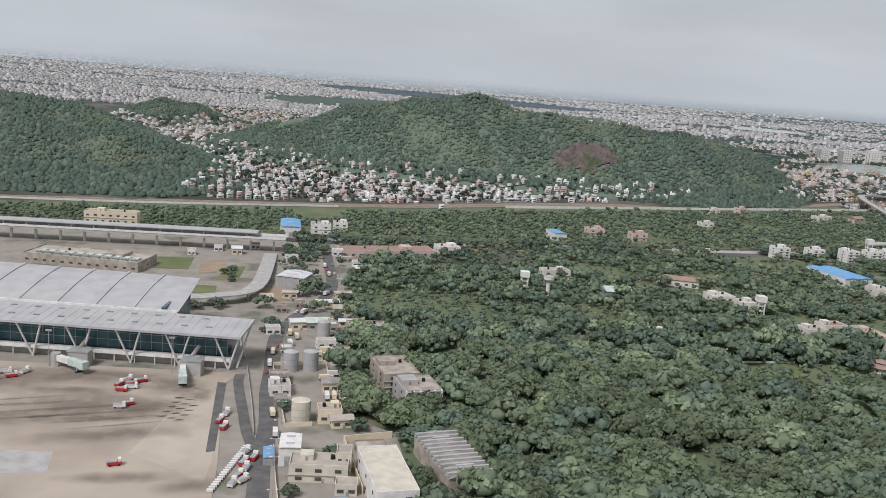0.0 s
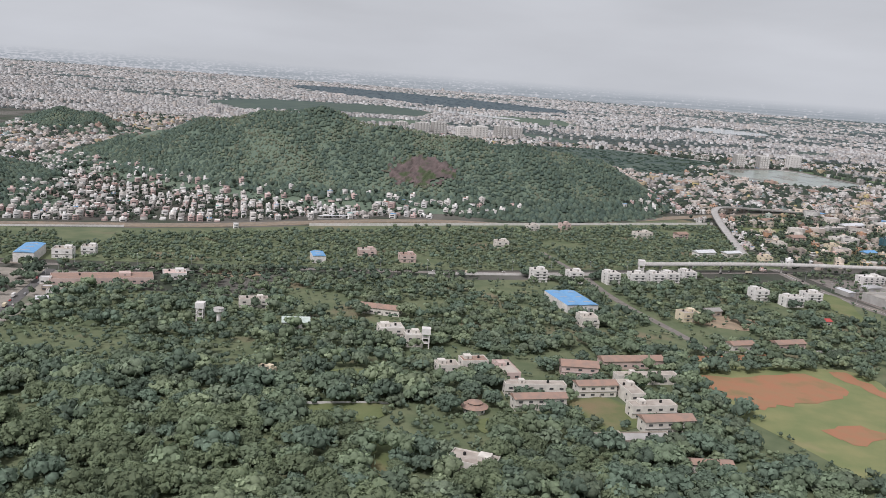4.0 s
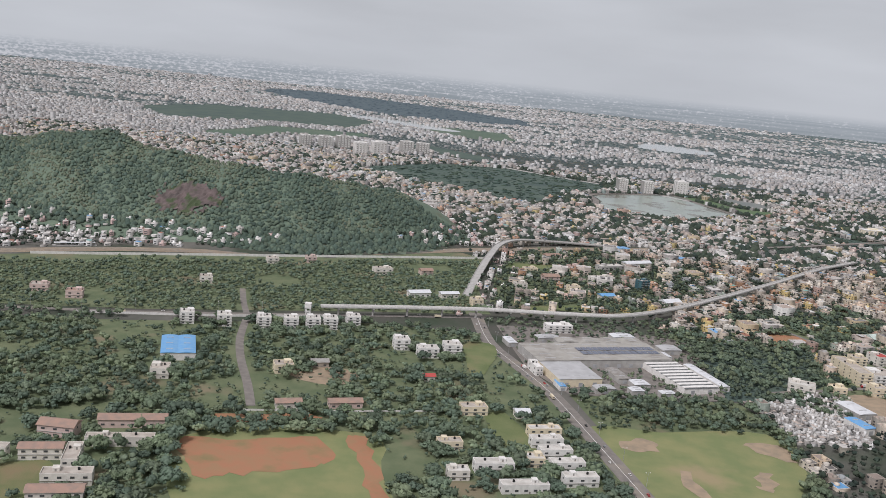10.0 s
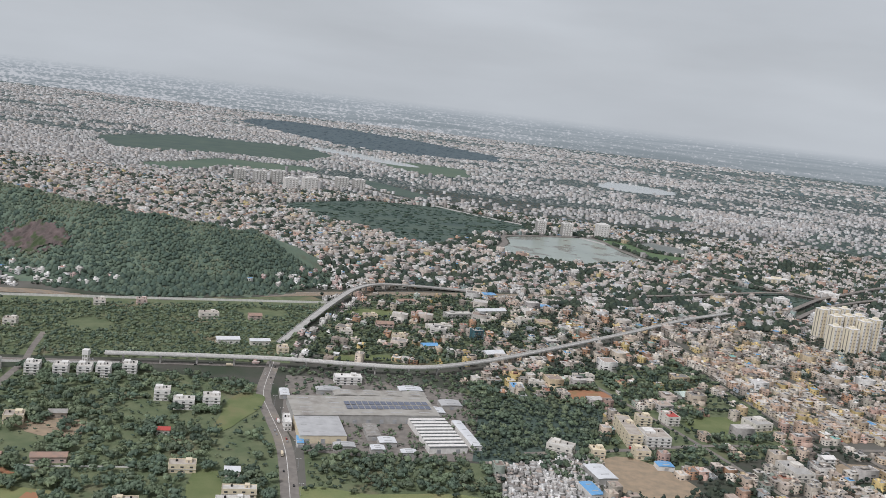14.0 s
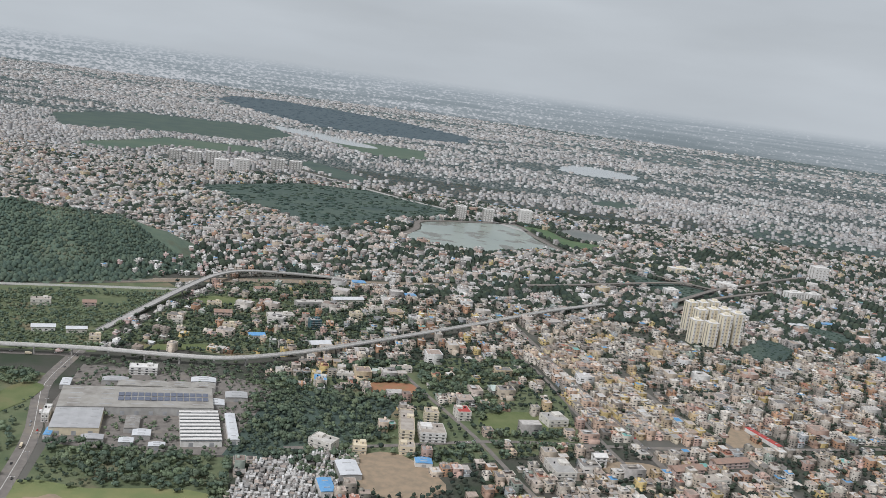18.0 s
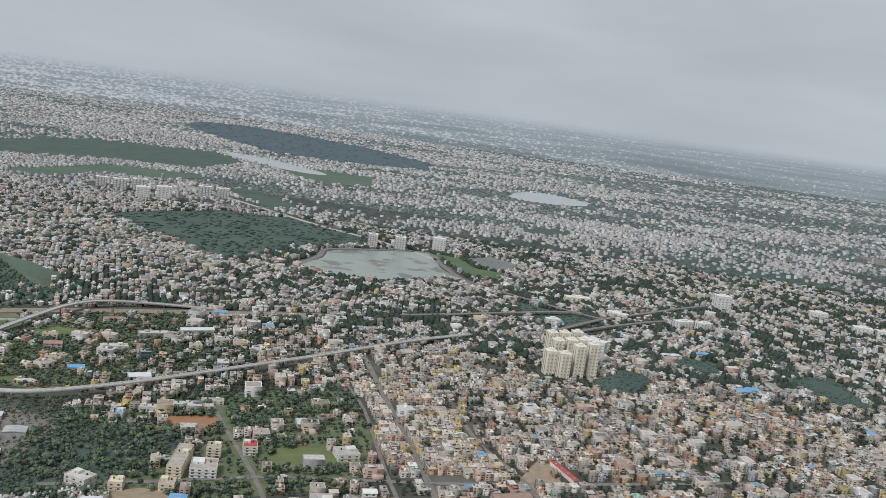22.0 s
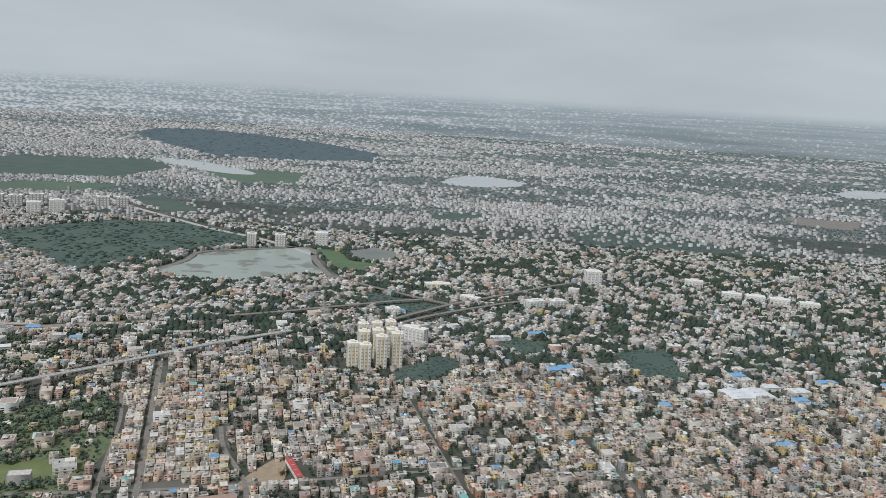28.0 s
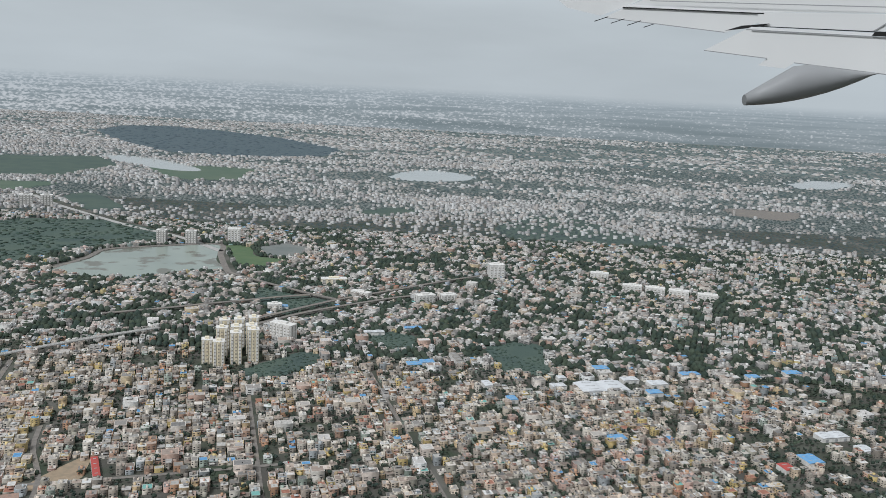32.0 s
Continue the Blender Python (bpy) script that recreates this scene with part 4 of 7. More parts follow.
def shed(name, label, x, y, w, d, h, turn, roof="white_roof", wall="concrete", bays=1, category="shed", solar=0, block=True, rise_share=0.05, stripes=0):
    """An industrial shed with ridged bays, roof ribs and optional solar panels."""
    if block:
        BLOCKED.append((x, y, w / 2 + 1, d / 2 + 1, turn))
    t = thing(name, label, category, (x, y, 0), turn)
    part("wall", boxes((-w / 2, w / 2, -d / 2, d / 2, -0.2, h)), M[wall], t)
    bw = w / bays
    for i in range(bays):
        bm = bmesh.new()
        a, b, rise = -w / 2 + i * bw, -w / 2 + (i + 1) * bw, min(bw * rise_share, 1.6)
        n = 8
        rows = []
        for k in range(n + 1):
            u = a + (b - a) * k / n
            z = h + 0.1 + rise * math.sin(math.pi * k / n)
            rows.append((bm.verts.new((u, -d / 2 - 0.3, z)), bm.verts.new((u, d / 2 + 0.3, z))))
        for r, s in zip(rows, rows[1:]):
            bm.faces.new((r[0], s[0], s[1], r[1]))
        bm.faces.new([r[0] for r in rows][::-1])
        bm.faces.new([r[1] for r in rows])
        part("roof", bm, M[roof], t)
        ribs = max(2, int(d / 8))
        for k in range(ribs):
            v = -d / 2 + (k + 0.5) * d / ribs
            part("roof_light", boxes((a + bw * 0.3, b - bw * 0.3, v - 0.35, v + 0.35, h + rise + 0.02, h + rise + 0.22)), M["grey_roof"], t)
    for k in range(stripes):
        v = -d / 2 + (k + 0.5) * d / stripes
        part("skylight_strip", boxes((-w / 2, w / 2, v - d / stripes * 0.27, v + d / stripes * 0.27, h + 0.1, h + 0.42)), M["white"], t)
    doors = max(1, int(w / 8))
    for i in range(doors):
        u = (i + 0.5) / doors * w - w / 2
        part("shutter_door", boxes((u - 1.2, u + 1.2, -d / 2 - 0.08, -d / 2, 0, min(2.6, h * 0.7))), M["steel"], t)
    for i in range(solar):
        u = -w * 0.13 + (i + 0.5) / solar * w * 0.6
        for v in (-0.2, 0.02):
            part("solar_panel", boxes((u - w * 0.018, u + w * 0.018, d * v, d * (v + 0.17), h + 0.45, h + 0.55)), M["solar"], t)
    return t


# the terminal: glazed front hall under a slab roof, a big vaulted roof behind
def terminal():
    t = thing("airport_terminal", "long glazed airport terminal with grey metal roofs and white slanted columns", "terminal", (-57.5, 262, 0), -1.0)
    L = 120
    BLOCKED.append((-149, 275, 100, 30, -1))
    part("podium", boxes((-L, 2, 1.5, 16, -0.2, 2.6)), M["concrete"], t)
    part("floor_edge", boxes((-L, 1.5, -1.0, 1.5, 2.6, 3.5)), M["white"], t, "white floor edge band")
    part("hall", boxes((-L, -1.0, 3.2, 14, 2.7, 10.6)), M["window"], t, "dark interior hall")
    pane = mesh_of("glass_pane", boxes((-1.62, 1.62, -0.05, 0.05, 3.5, 11.0)), M["glass"])
    mull = mesh_of("mullion", boxes((-0.07, 0.07, -0.12, 0.12, 3.5, 11.1)), M["steel"])
    for i in range(35):
        part("glass_pane", pane, None, t).matrix_basis = pose(-1.8 - i * 3.36, 2.6, 0)
        part("mullion", mull, None, t).matrix_basis = pose(-0.1 - i * 3.36, 2.55, 0)
    part("transom", boxes((-L, 0, 2.4, 2.5, 6.0, 6.15)), M["steel"], t)
    part("transom", boxes((-L, 0, 2.4, 2.5, 8.4, 8.55)), M["steel"], t)
    side = bmesh.new()
    for k in range(3):
        box(side, 1.2, 1.3, 2.7 + k * 3.6, 6.1 + k * 3.6, 3.5, 11.2)
    part("end_glass", side, M["glass"], t)
    part("corner_column", bar(bmesh.new(), (3.0, 2.0, 0), (5.2, 12.5, 11.6), 0.35, 8), M["white"], t)
    part("corner_column", bar(bmesh.new(), (3.0, 13, 0), (5.2, -2.0, 11.3), 0.3, 8), M["white"], t)
    part("back_hall", boxes((-L, -26, 16, 44, -0.2, 11.8)), M["concrete"], t)
    roof = bmesh.new()
    a = [roof.verts.new(p) for p in ((-L, -4.0, 11.2), (5.4, -4.4, 11.2), (5.8, 14, 11.8), (-L, 14, 11.8))]
    b = [roof.verts.new(p) for p in ((-L, -4.0, 11.9), (5.4, -4.4, 11.9), (5.8, 14, 12.5), (-L, 14, 12.5))]
    roof.faces.new(b)
    roof.faces.new(a[::-1])
    for i in range(4):
        j = (i + 1) % 4
        roof.faces.new((a[i], a[j], b[j], b[i]))
    part("front_roof", roof, M["grey_roof"], t)
    fin = mesh_of("roof_vent", boxes((-0.9, 0.9, -0.35, 0.35, 0, 0.35)), M["rusty_roof"])
    for i in range(14):
        part("roof_vent", fin, None, t).matrix_basis = pose(-6 - i * 7.6, 2.5, 12.05, 1.6)
        part("roof_vent", fin, None, t).matrix_basis = pose(-9 - i * 7.6, 10.5, 12.28, 1.6)
    seam = mesh_of("roof_seam", boxes((-0.05, 0.05, -8.8, 8.8, 0, 0.08)), M["grey_roof"])
    for i in range(38):
        part("roof_seam", seam, None, t).matrix_basis = pose(4.5 - i * 3.0, 5.0, 12.2, 1.9)
    leg = mesh_of("slanted_column", bar(bmesh.new(), (0, -0.5, 0), (3.7, -3.4, 11.3), 0.3, 8), M["white"])
    leg2 = mesh_of("slanted_column", bar(bmesh.new(), (0, -0.5, 0), (-3.7, -3.4, 11.3), 0.3, 8), M["white"])
    for i in range(8):
        u = 1.0 - i * 15.0
        part("slanted_column", leg, None, t).matrix_basis = pose(u, 0, 0)
        part("slanted_column", leg2, None, t).matrix_basis = pose(u, 0, 0)
    for i in range(19):
        part("post", bar(bmesh.new(), (-3 - i * 6.2, -0.6, 0), (-3 - i * 6.2, -0.6, 2.7), 0.2, 6), M["white"], t)
    # vault
    vault = bmesh.new()
    rows = []
    n = 20
    for k in range(n + 1):
        s = k / n
        v = 14.6 + 33 * s
        z = 12.4 + 4.6 * math.sin(math.pi * (0.02 + 0.46 * s))
        rows.append((vault.verts.new((-L, v, z)), vault.verts.new((-19.2 - 2.2 * s + 0.8 * math.sin(s * 3), v, z - 0.8 * s))))
    for r, s in zip(rows, rows[1:]):
        vault.faces.new((r[0], r[1], s[1], s[0]))
    part("vaulted_roof", vault, M["grey_roof"], t)
    part("clerestory", boxes((-L, -19.4, 14.2, 14.6, 12.4, 13.3)), M["white"], t, "white strip of clerestory glazing")
    part("vault_side", boxes((-24.5, -23.5, 14.5, 44, 2, 14.0)), M["glass"], t)
    for i in range(7):
        bm = bmesh.new()
        u = -34 - i * 12.4
        prev = None
        for k in range(n + 1):
            s = k / n
            v, z = 14.6 + 33 * s, 12.4 + 4.6 * math.sin(math.pi * (0.02 + 0.46 * s)) - 0.8 * s * (L + u) / (L - 20)
            cur = [bm.verts.new((u + e, v, z + q)) for e, q in ((-0.5, 0.02), (-0.5, 0.3), (0.5, 0.3), (0.5, 0.02))]
            if prev:
                for a_, b_ in ((0, 1), (1, 2), (2, 3)):
                    bm.faces.new((prev[a_], prev[b_], cur[b_], cur[a_]))
            prev = cur
        part("roof_rib", bm, M["grey_roof"], t)


terminal()


def jet_bridge(x, y, turn):
    t = thing("jet_bridge", "white and pale green passenger bridge beside the terminal", "jet bridge", (x, y, 0), turn, "passenger bridges")
    part("rotunda", bar(bmesh.new(), (0, 6, 0), (0, 6, 4.2), 1.5, 10), M["concrete"], t)
    part("tunnel", boxes((-0.8, 0.8, -4.5, 5.5, 2.0, 3.7)), M["white"], t)
    part("outer_tunnel", boxes((-1.0, 1.0, -4.6, 0, 1.9, 3.85)), M["mint"], t)
    part("cab", boxes((-1.2, 1.2, -6.6, -4.6, 1.7, 3.9)), M["mint"], t)
    part("leg", bar(bmesh.new(), (-0.7, -3.6, 0), (-0.7, -3.6, 2), 0.2), M["steel"], t)
    part("leg", bar(bmesh.new(), (0.7, -3.6, 0), (0.7, -3.6, 2), 0.2), M["steel"], t)
    part("wheel", bar(bmesh.new(), (-1.1, -3.6, 0.35), (1.1, -3.6, 0.35), 0.35, 8), M["rubber"], t)


jet_bridge(-101, 252, 62)
jet_bridge(-67, 249, 15)
jet_bridge(-131, 250, 50)


def loader_block(x, y):
    t = thing("boarding_stair_tower", "grey fixed stair block of a passenger bridge", "stair block", (x, y, 0))
    part("body", boxes((-3, 3, -2, 2, -0.1, 4.6)), M["concrete"], t)
    part("roof", boxes((-3.2, 3.2, -2.2, 2.2, 4.6, 4.9)), M["steel"], t)
    part("stair", bar(bmesh.new(), (-1.0, 2.2, 4.6), (0.6, 5.6, 7.2), 0.6, 6), M["rusty_roof"], t)


loader_block(-100, 257)
loader_block(-66, 255.5)
sheet("apron_strip", [(-63, 244), (-57, 246), (-52, 225), (-46, 198), (-45, 186), (-54, 192), (-66, 199), (-64, 222)], 0.175, M["apron_new"], "paler newly laid concrete strip on the apron", "apron")
sheet("apron_patch", [(-97, 196), (-83, 197), (-80, 186), (-94, 184)], 0.175, M["concrete"], "pale grey concrete patch on the apron", "apron")
sheet("asphalt_strip", [(-57, 250), (-54.5, 250), (-46.5, 203), (-48.5, 202)], 0.18, M["asphalt"], "dark asphalt strip along the apron edge", "apron")




def stain_material(name, colour, strength):
    """A soil mark that thins out towards its rim."""
    m = material(name, colour, scale=0.4, detail=6)
    n, l = m.node_tree.nodes, m.node_tree.links
    tc, mp, gr = n.new("ShaderNodeTexCoord"), n.new("ShaderNodeMapping"), n.new("ShaderNodeTexGradient")
    gr.gradient_type = "SPHERICAL"
    mp.inputs["Location"].default_value, mp.inputs["Scale"].default_value = (-1, -1, 0), (2, 2, 0)
    l.new(tc.outputs["Generated"], mp.inputs[0])
    l.new(mp.outputs[0], gr.inputs[0])
    ge, no = n.new("ShaderNodeNewGeometry"), n.new("ShaderNodeTexNoise")
    no.inputs["Scale"].default_value, no.inputs["Detail"].default_value = 0.22, 7.0
    l.new(ge.outputs["Position"], no.inputs["Vector"])
    mu, ra = n.new("ShaderNodeMath"), n.new("ShaderNodeMapRange")
    mu.operation = "MULTIPLY"
    l.new(gr.outputs[1], mu.inputs[0])
    l.new(no.outputs[0], mu.inputs[1])
    for k, v in (("From Min", 0.04), ("From Max", 0.42), ("To Max", strength)):
        ra.inputs[k].default_value = v
    l.new(mu.outputs[0], ra.inputs[0])
    l.new(ra.outputs[0], n["Principled BSDF"].inputs["Alpha"])
    return m


M["oil"] = stain_material("oil_stain", (0.16, 0.125, 0.10), 0.36)
M["tyre"] = stain_material("tyre_mark", (0.06, 0.05, 0.045), 0.9)


def mark(name, label, category, group, x, y, z, rx, ry, deg, mat):
    bm = bmesh.new()
    bm.faces.new([bm.verts.new(p) for p in ((-rx, -ry, 0), (rx, -ry, 0), (rx, ry, 0), (-rx, ry, 0))])
    q = new(name, mesh_of(name, bm, M[mat]))
    q.matrix_world = pose(x, y, z, 0, 0, deg)
    tagged(q, label, category, group)


for i, (x, y, rx, ry, deg) in enumerate(((-100, 247, 18, 8, -4), (-68, 244, 15, 9, 5), (-84, 250, 24, 6, 0), (-88, 226, 26, 15, 12), (-118, 240, 20, 14, 0), (-76, 208, 26, 6, 20), (-108, 214, 20, 8, 10),
                                         (-60, 238, 6, 8, 0), (-48, 184, 10, 5, 20), (-70, 228, 12, 9, 15), (-64, 186, 17, 4, 10), (-95, 236, 14, 4, 8), (-80, 218, 22, 3, 14))):
    mark("oil_stain", "brown oil stain soaked into the apron", "stain", "apron stains", x, y, 0.182 + 0.004 * i, rx, ry, deg, "oil")
for i in range(14):
    mark("tyre_mark", "black tyre scuff on the apron concrete", "tyre mark", "apron tyre marks", -65 + 2.6 * (i % 3) + 0.3 * (i // 3), 222 + 3.4 * (i // 3) - 0.8 * (i % 3), 0.24 + 0.004 * i, 1.7, 0.5, 14, "tyre")
for i in range(9):
    mark("tyre_mark", "long dark wheel track across the apron", "tyre mark", "apron tyre marks", -75 - 4.2 * i, 214 + 2.2 * (i % 4) + i, 0.30 + 0.004 * i, 17, 0.7, 22, "oil")
sheet("bare_earth", [(-68, 368), (-58, 366), (-50, 352), (-54, 346), (-64, 350)], 0.15, M["sand"], "bare orange earth beside the ramp", ragged=0.6)


def fence(pts, label, h=1.2, mat="steel", gap=4.0, name="boundary_wall"):
    P = curve_points([(x, y, 0) for x, y in pts], gap)
    t = thing(name, label, "wall")
    for a, b in zip(P, P[1:]):
        m = (a + b) / 2
        ang = math.degrees(math.atan2((b - a).y, (b - a).x))
        part("panel", boxes((-(b - a).length / 2, (b - a).length / 2, -0.09, 0.09, -0.1, h)), M[mat], t).matrix_basis = pose(m.x, m.y, 0, 0, 0, ang)


fence([(-51.5, 265), (-46.5, 245), (-41.7, 225), (-39.4, 214)], "long low fence between airside road and service road", 1.0, "concrete")
for side in (((-32.4, 220.5), (-44, 268)), ((-44, 268), (-28, 273)), ((-28, 273), (-18.4, 227.5)), ((-32.4, 220.5), (-25.5, 222.6))):
    fence(side, "cream wall round a tank yard", 1.3, "cream", 6)
for side in (((-16.2, 213.6), (-4.1, 218.5)), ((-16.2, 213.6), (-9.2, 186))):
    fence(side, "cream wall round a depot compound", 1.8, "cream", 6)
fence([(-33, 207), (-29.6, 190), (-24, 165)], "cream wall beside a building compound", 1.2, "cream", 6)
fence([(109, 303), (124, 306), (139, 309)], "low white wall in the woodland", 1.0, "white", 5)


def tank(x, y, r, h, mat, label):
    BLOCKED.append((x, y, r + 1, r + 1, 0))
    t = thing("storage_tank", label, "tank", (x, y, 0), group="storage tanks")
    part("shell", bar(bmesh.new(), (0, 0, 0), (0, 0, h), r, 20), M[mat], t)
    part("roof", bar(bmesh.new(), (0, 0, h), (0, 0, h + 0.7), r * 1.02, 20, 0.4), M[mat], t)
    part("ladder", boxes((r, r + 0.15, -0.3, 0.3, 0, h)), M["steel"], t)
    for z in (h * 0.33, h * 0.66):
        part("band", bar(bmesh.new(), (0, 0, z), (0, 0, z + 0.12), r + 0.06, 20), M["steel"], t)


tank(-38, 265, 2.3, 6.2, "grey_roof", "round grey steel storage tank in a walled yard")
tank(-32, 266.5, 2.3, 6.2, "grey_roof", "round grey steel storage tank in a walled yard")
tank(-29, 225, 2.5, 6.2, "pale_cream", "round cream-painted storage tank in a walled yard")
tank(-32, 300, 2.2, 6.2, "concrete", "slim grey silo beside a blue-roofed shed")

shed("storage_shed", "white sheet-roofed shed beside the service road", -28, 201.5, 5.2, 8, 4.8, 6, "white", "white")
shed("open_canopy", "white flat canopy beside the airport road", -53.5, 374, 12.5, 12, 4.6, -12, "white_roof", "concrete")
building("office_building", "cream flat-roofed office building in a walled compound", "building", -20, 193.5, 13.5, 7, 4.0, 3, "pale_cream", "terrace", floors=2)
building("office_annex", "tall cream stair wing beside the office", "building", -14.6, 196.5, 3.6, 5, 5.6, 3, "pale_cream", "terrace", floors=2, extras=False)
building("office_annex", "small cream annex with pale roof in the compound", "building", -13, 186.5, 5, 4, 2.4, 3, "pale_cream", "terrace", floors=1, extras=False)
building("depot_building", "long cream building with stained terrace roof", "building", -4.1, 188, 9.5, 23.5, 5.6, 15, "white", "pale_cream", floors=2, extras=False)
building("depot_annex", "low weathered annex inside a walled compound", "building", -9, 209.5, 8, 5, 1.6, 15, "stain", "terrace", floors=1, extras=False)
shed("ribbed_hall", "weathered concrete hall with a ribbed curved roof", 11, 200, 11, 24, 4.6, 20, "rusty_roof", "stain", rise_share=0.1, stripes=0)
ribs_at = thing("roof_ribs", "row of concrete ribs on a weathered hall roof", "roof ribs", (11, 200, 4.9), 20)
for i in range(11):
    part("rib", boxes((-5.6, 5.6, -11.6 + i * 2.25, -10.9 + i * 2.25, 0.0, 0.95)), M["concrete"], ribs_at)
building("derelict_block", "weathered concrete office block with open window frames", "building", -5.5, 260, 11, 17, 5.6, 18.5, "stain", "stain", floors=3)
building("derelict_block", "grey weathered block with white window fins beside trees", "building", 1.7, 244, 11, 12, 6.0, 18.5, "concrete", "stain", floors=3)
fins = thing("window_fins", "row of white concrete fins on a weathered block", "facade fins", (1.7, 244, 0), 18.5)
for i in range(6):
    part("fin", boxes((-5.4 + i * 2.1, -5.0 + i * 2.1, -7.0, -6.04, 0, 6.4)), M["white"], fins)
for z in (1.9, 3.9, 5.9):
    part("slab", boxes((-5.6, 5.7, -6.6, -6.04, z, z + 0.2)), M["concrete"], fins)
building("derelict_block", "roofless weathered house at the woodland edge", "building", -18, 311, 14, 8, 3.0, 8, "stain", "stain", floors=1)
building("workshop", "small cream workshop between parked trucks", "building", -21.5, 227, 6.4, 5, 3.8, 12, "cream", "terrace", floors=1)
building("workshop", "small white site office with terrace roof", "building", -38, 245, 6, 6, 3.0, 15, "white", "terrace", floors=1)
building("workshop", "pale green roofed shed beside the service road", "building", -36, 312, 7, 6, 3.0, 15, "concrete", "mint", "gable", floors=1)
shed("truck_shelter", "small blue-roofed shelter beside the road", -33, 200, 2.5, 6, 2.2, 10, "blue", "concrete")
shed("truck_shelter", "blue sheet roof beside a cream compound", -14, 176, 6, 4, 2.4, 20, "blue", "cream")
building("carpark_building", "long low beige car park block with terrace bays", "building", -146, 388, 52, 20, 4.0, -6, "stain", "terrace", floors=1)
building("station_building", "yellow metro station building with arched front", "building", -171, 486, 28, 9, 6.0, 6, "cream", "terrace", floors=2)
building("pink_market", "long low pink-roofed market beside the highway", "building", -18, 452, 50, 13, 2.8, 20, "pink", "tile", floors=1)
building("pink_market", "low white office with red trim beside the highway", "building", 14, 470, 12, 10, 3.2, 20, "white", "pink", floors=1)
shed("blue_roof_shed", "blue-roofed shed beside the station road", -74, 493, 11, 26, 5.5, 10, "blue", "white")
building("white_house", "white two-storey house beside the station road", "house", -58, 500, 11, 9, 5.0, 10, "white", "terrace")
building("white_house", "white house with terrace roof beside the highway", "house", -48, 512, 8, 8, 4.5, 10, "white", "terrace")

st = thing("elevated_station", "grey elevated metro line on concrete piers behind the terminal", "station", (-132, 436, 0), 5.5)
BLOCKED.append((-132, 436, 75, 8, 5.5))
part("deck", boxes((-95, 64, -5, 5, 5.6, 6.6)), M["concrete"], st)
part("roof", boxes((-95, 50, -4.2, 4.2, 9.0, 9.4)), M["grey_roof"], st)
for sy in (-5, 5):
    part("parapet", boxes((-95, 64, sy - 0.15, sy + 0.15, 6.6, 7.6)), M["white"], st)
for i in range(14):
    part("pier", boxes((-92 + i * 11.5, -91 + i * 11.5, -0.7, 0.7, -0.1, 5.6)), M["white"], st)
    part("roof_post", boxes((-92 + i * 10.5, -91.6 + i * 10.5, -3.8, -3.5, 6.6, 9.0)), M["steel"], st)
rampP = [(-74, 432, 0.6), (-69, 392, 2.6), (-66, 362, 3.6), (-67.5, 344, 3.8), (-76, 336, 3.8), (-90, 328, 3.8), (-110, 324, 3.8), (-170, 322, 3.8)]
ramp = thing("departure_ramp", "curving concrete departure ramp in front of the terminal", "ramp")
RP = curve_points(rampP, 8)
part("deck", ribbon_mesh([tuple(p) for p in RP], 6.5, 3, 0.6), M["concrete"], ramp)
for i in range(2, len(RP), 2):
    part("pier", bar(bmesh.new(), (RP[i].x, RP[i].y, 0), (RP[i].x, RP[i].y, RP[i].z - 0.55), 0.4, 8), M["concrete"], ramp)
sheet("forecourt_lawn", [(-123, 409), (-107, 414), (-103, 388), (-118, 386)], 0.15, M["grass"], "trimmed green lawn beside the car park")
sheet("forecourt_earth", [(-102, 407), (-91, 411), (-87, 388), (-97, 382)], 0.15, M["sand"], "bare brown earth plot beside the lawn")
sheet("forecourt_lawn", [(-88, 398), (-80, 402), (-78, 375), (-87, 372)], 0.15, M["grass"], "planted green strip beside the ramp")
sheet("forecourt_lawn", [(-93, 362), (-84, 362), (-82, 350), (-92, 348)], 0.15, M["grass"], "small green lawn inside the ramp loop")


def water_tower(x, y, h, kind="round", label="white concrete water tower above the trees"):
    BLOCKED.append((x, y, 2.5, 2.5, 0))
    t = thing("water_tower", label, "water tower", (x, y, 0), group="water towers")
    if kind == "round":
        part("shaft", bar(bmesh.new(), (0, 0, 0), (0, 0, h * 0.7), 0.9, 12), M["white"], t)
        part("bowl", bar(bmesh.new(), (0, 0, h * 0.66), (0, 0, h * 0.8), 1.0, 14, 2.3), M["white"], t)
        part("tank", bar(bmesh.new(), (0, 0, h * 0.8), (0, 0, h * 0.94), 2.3, 14), M["white"], t)
        part("cap", bar(bmesh.new(), (0, 0, h * 0.94), (0, 0, h), 2.4, 14, 0.4), M["concrete"], t)
    else:
        for sx in (-1.4, 1.4):
            for sy in (-1.4, 1.4):
                part("leg", boxes((sx - 0.25, sx + 0.25, sy - 0.25, sy + 0.25, -0.1, h * 0.72)), M["white"], t)
        for z in (0.25, 0.5):
            part("brace", boxes((-1.6, 1.6, -1.6, 1.6, h * z, h * z + 0.25)), M["white"], t)
        part("tank", boxes((-2.0, 2.0, -2.0, 2.0, h * 0.72, h)), M["white"], t)


water_tower(58, 387, 9.5)
water_tower(48, 394, 9.0, "frame", "grey square water tank on concrete legs among trees")
water_tower(151, 378, 9.0, "frame", "white water tank on slim legs beside a white house")
water_tower(284, 552, 11.5, "frame", "tall white water tower beside apartment blocks")

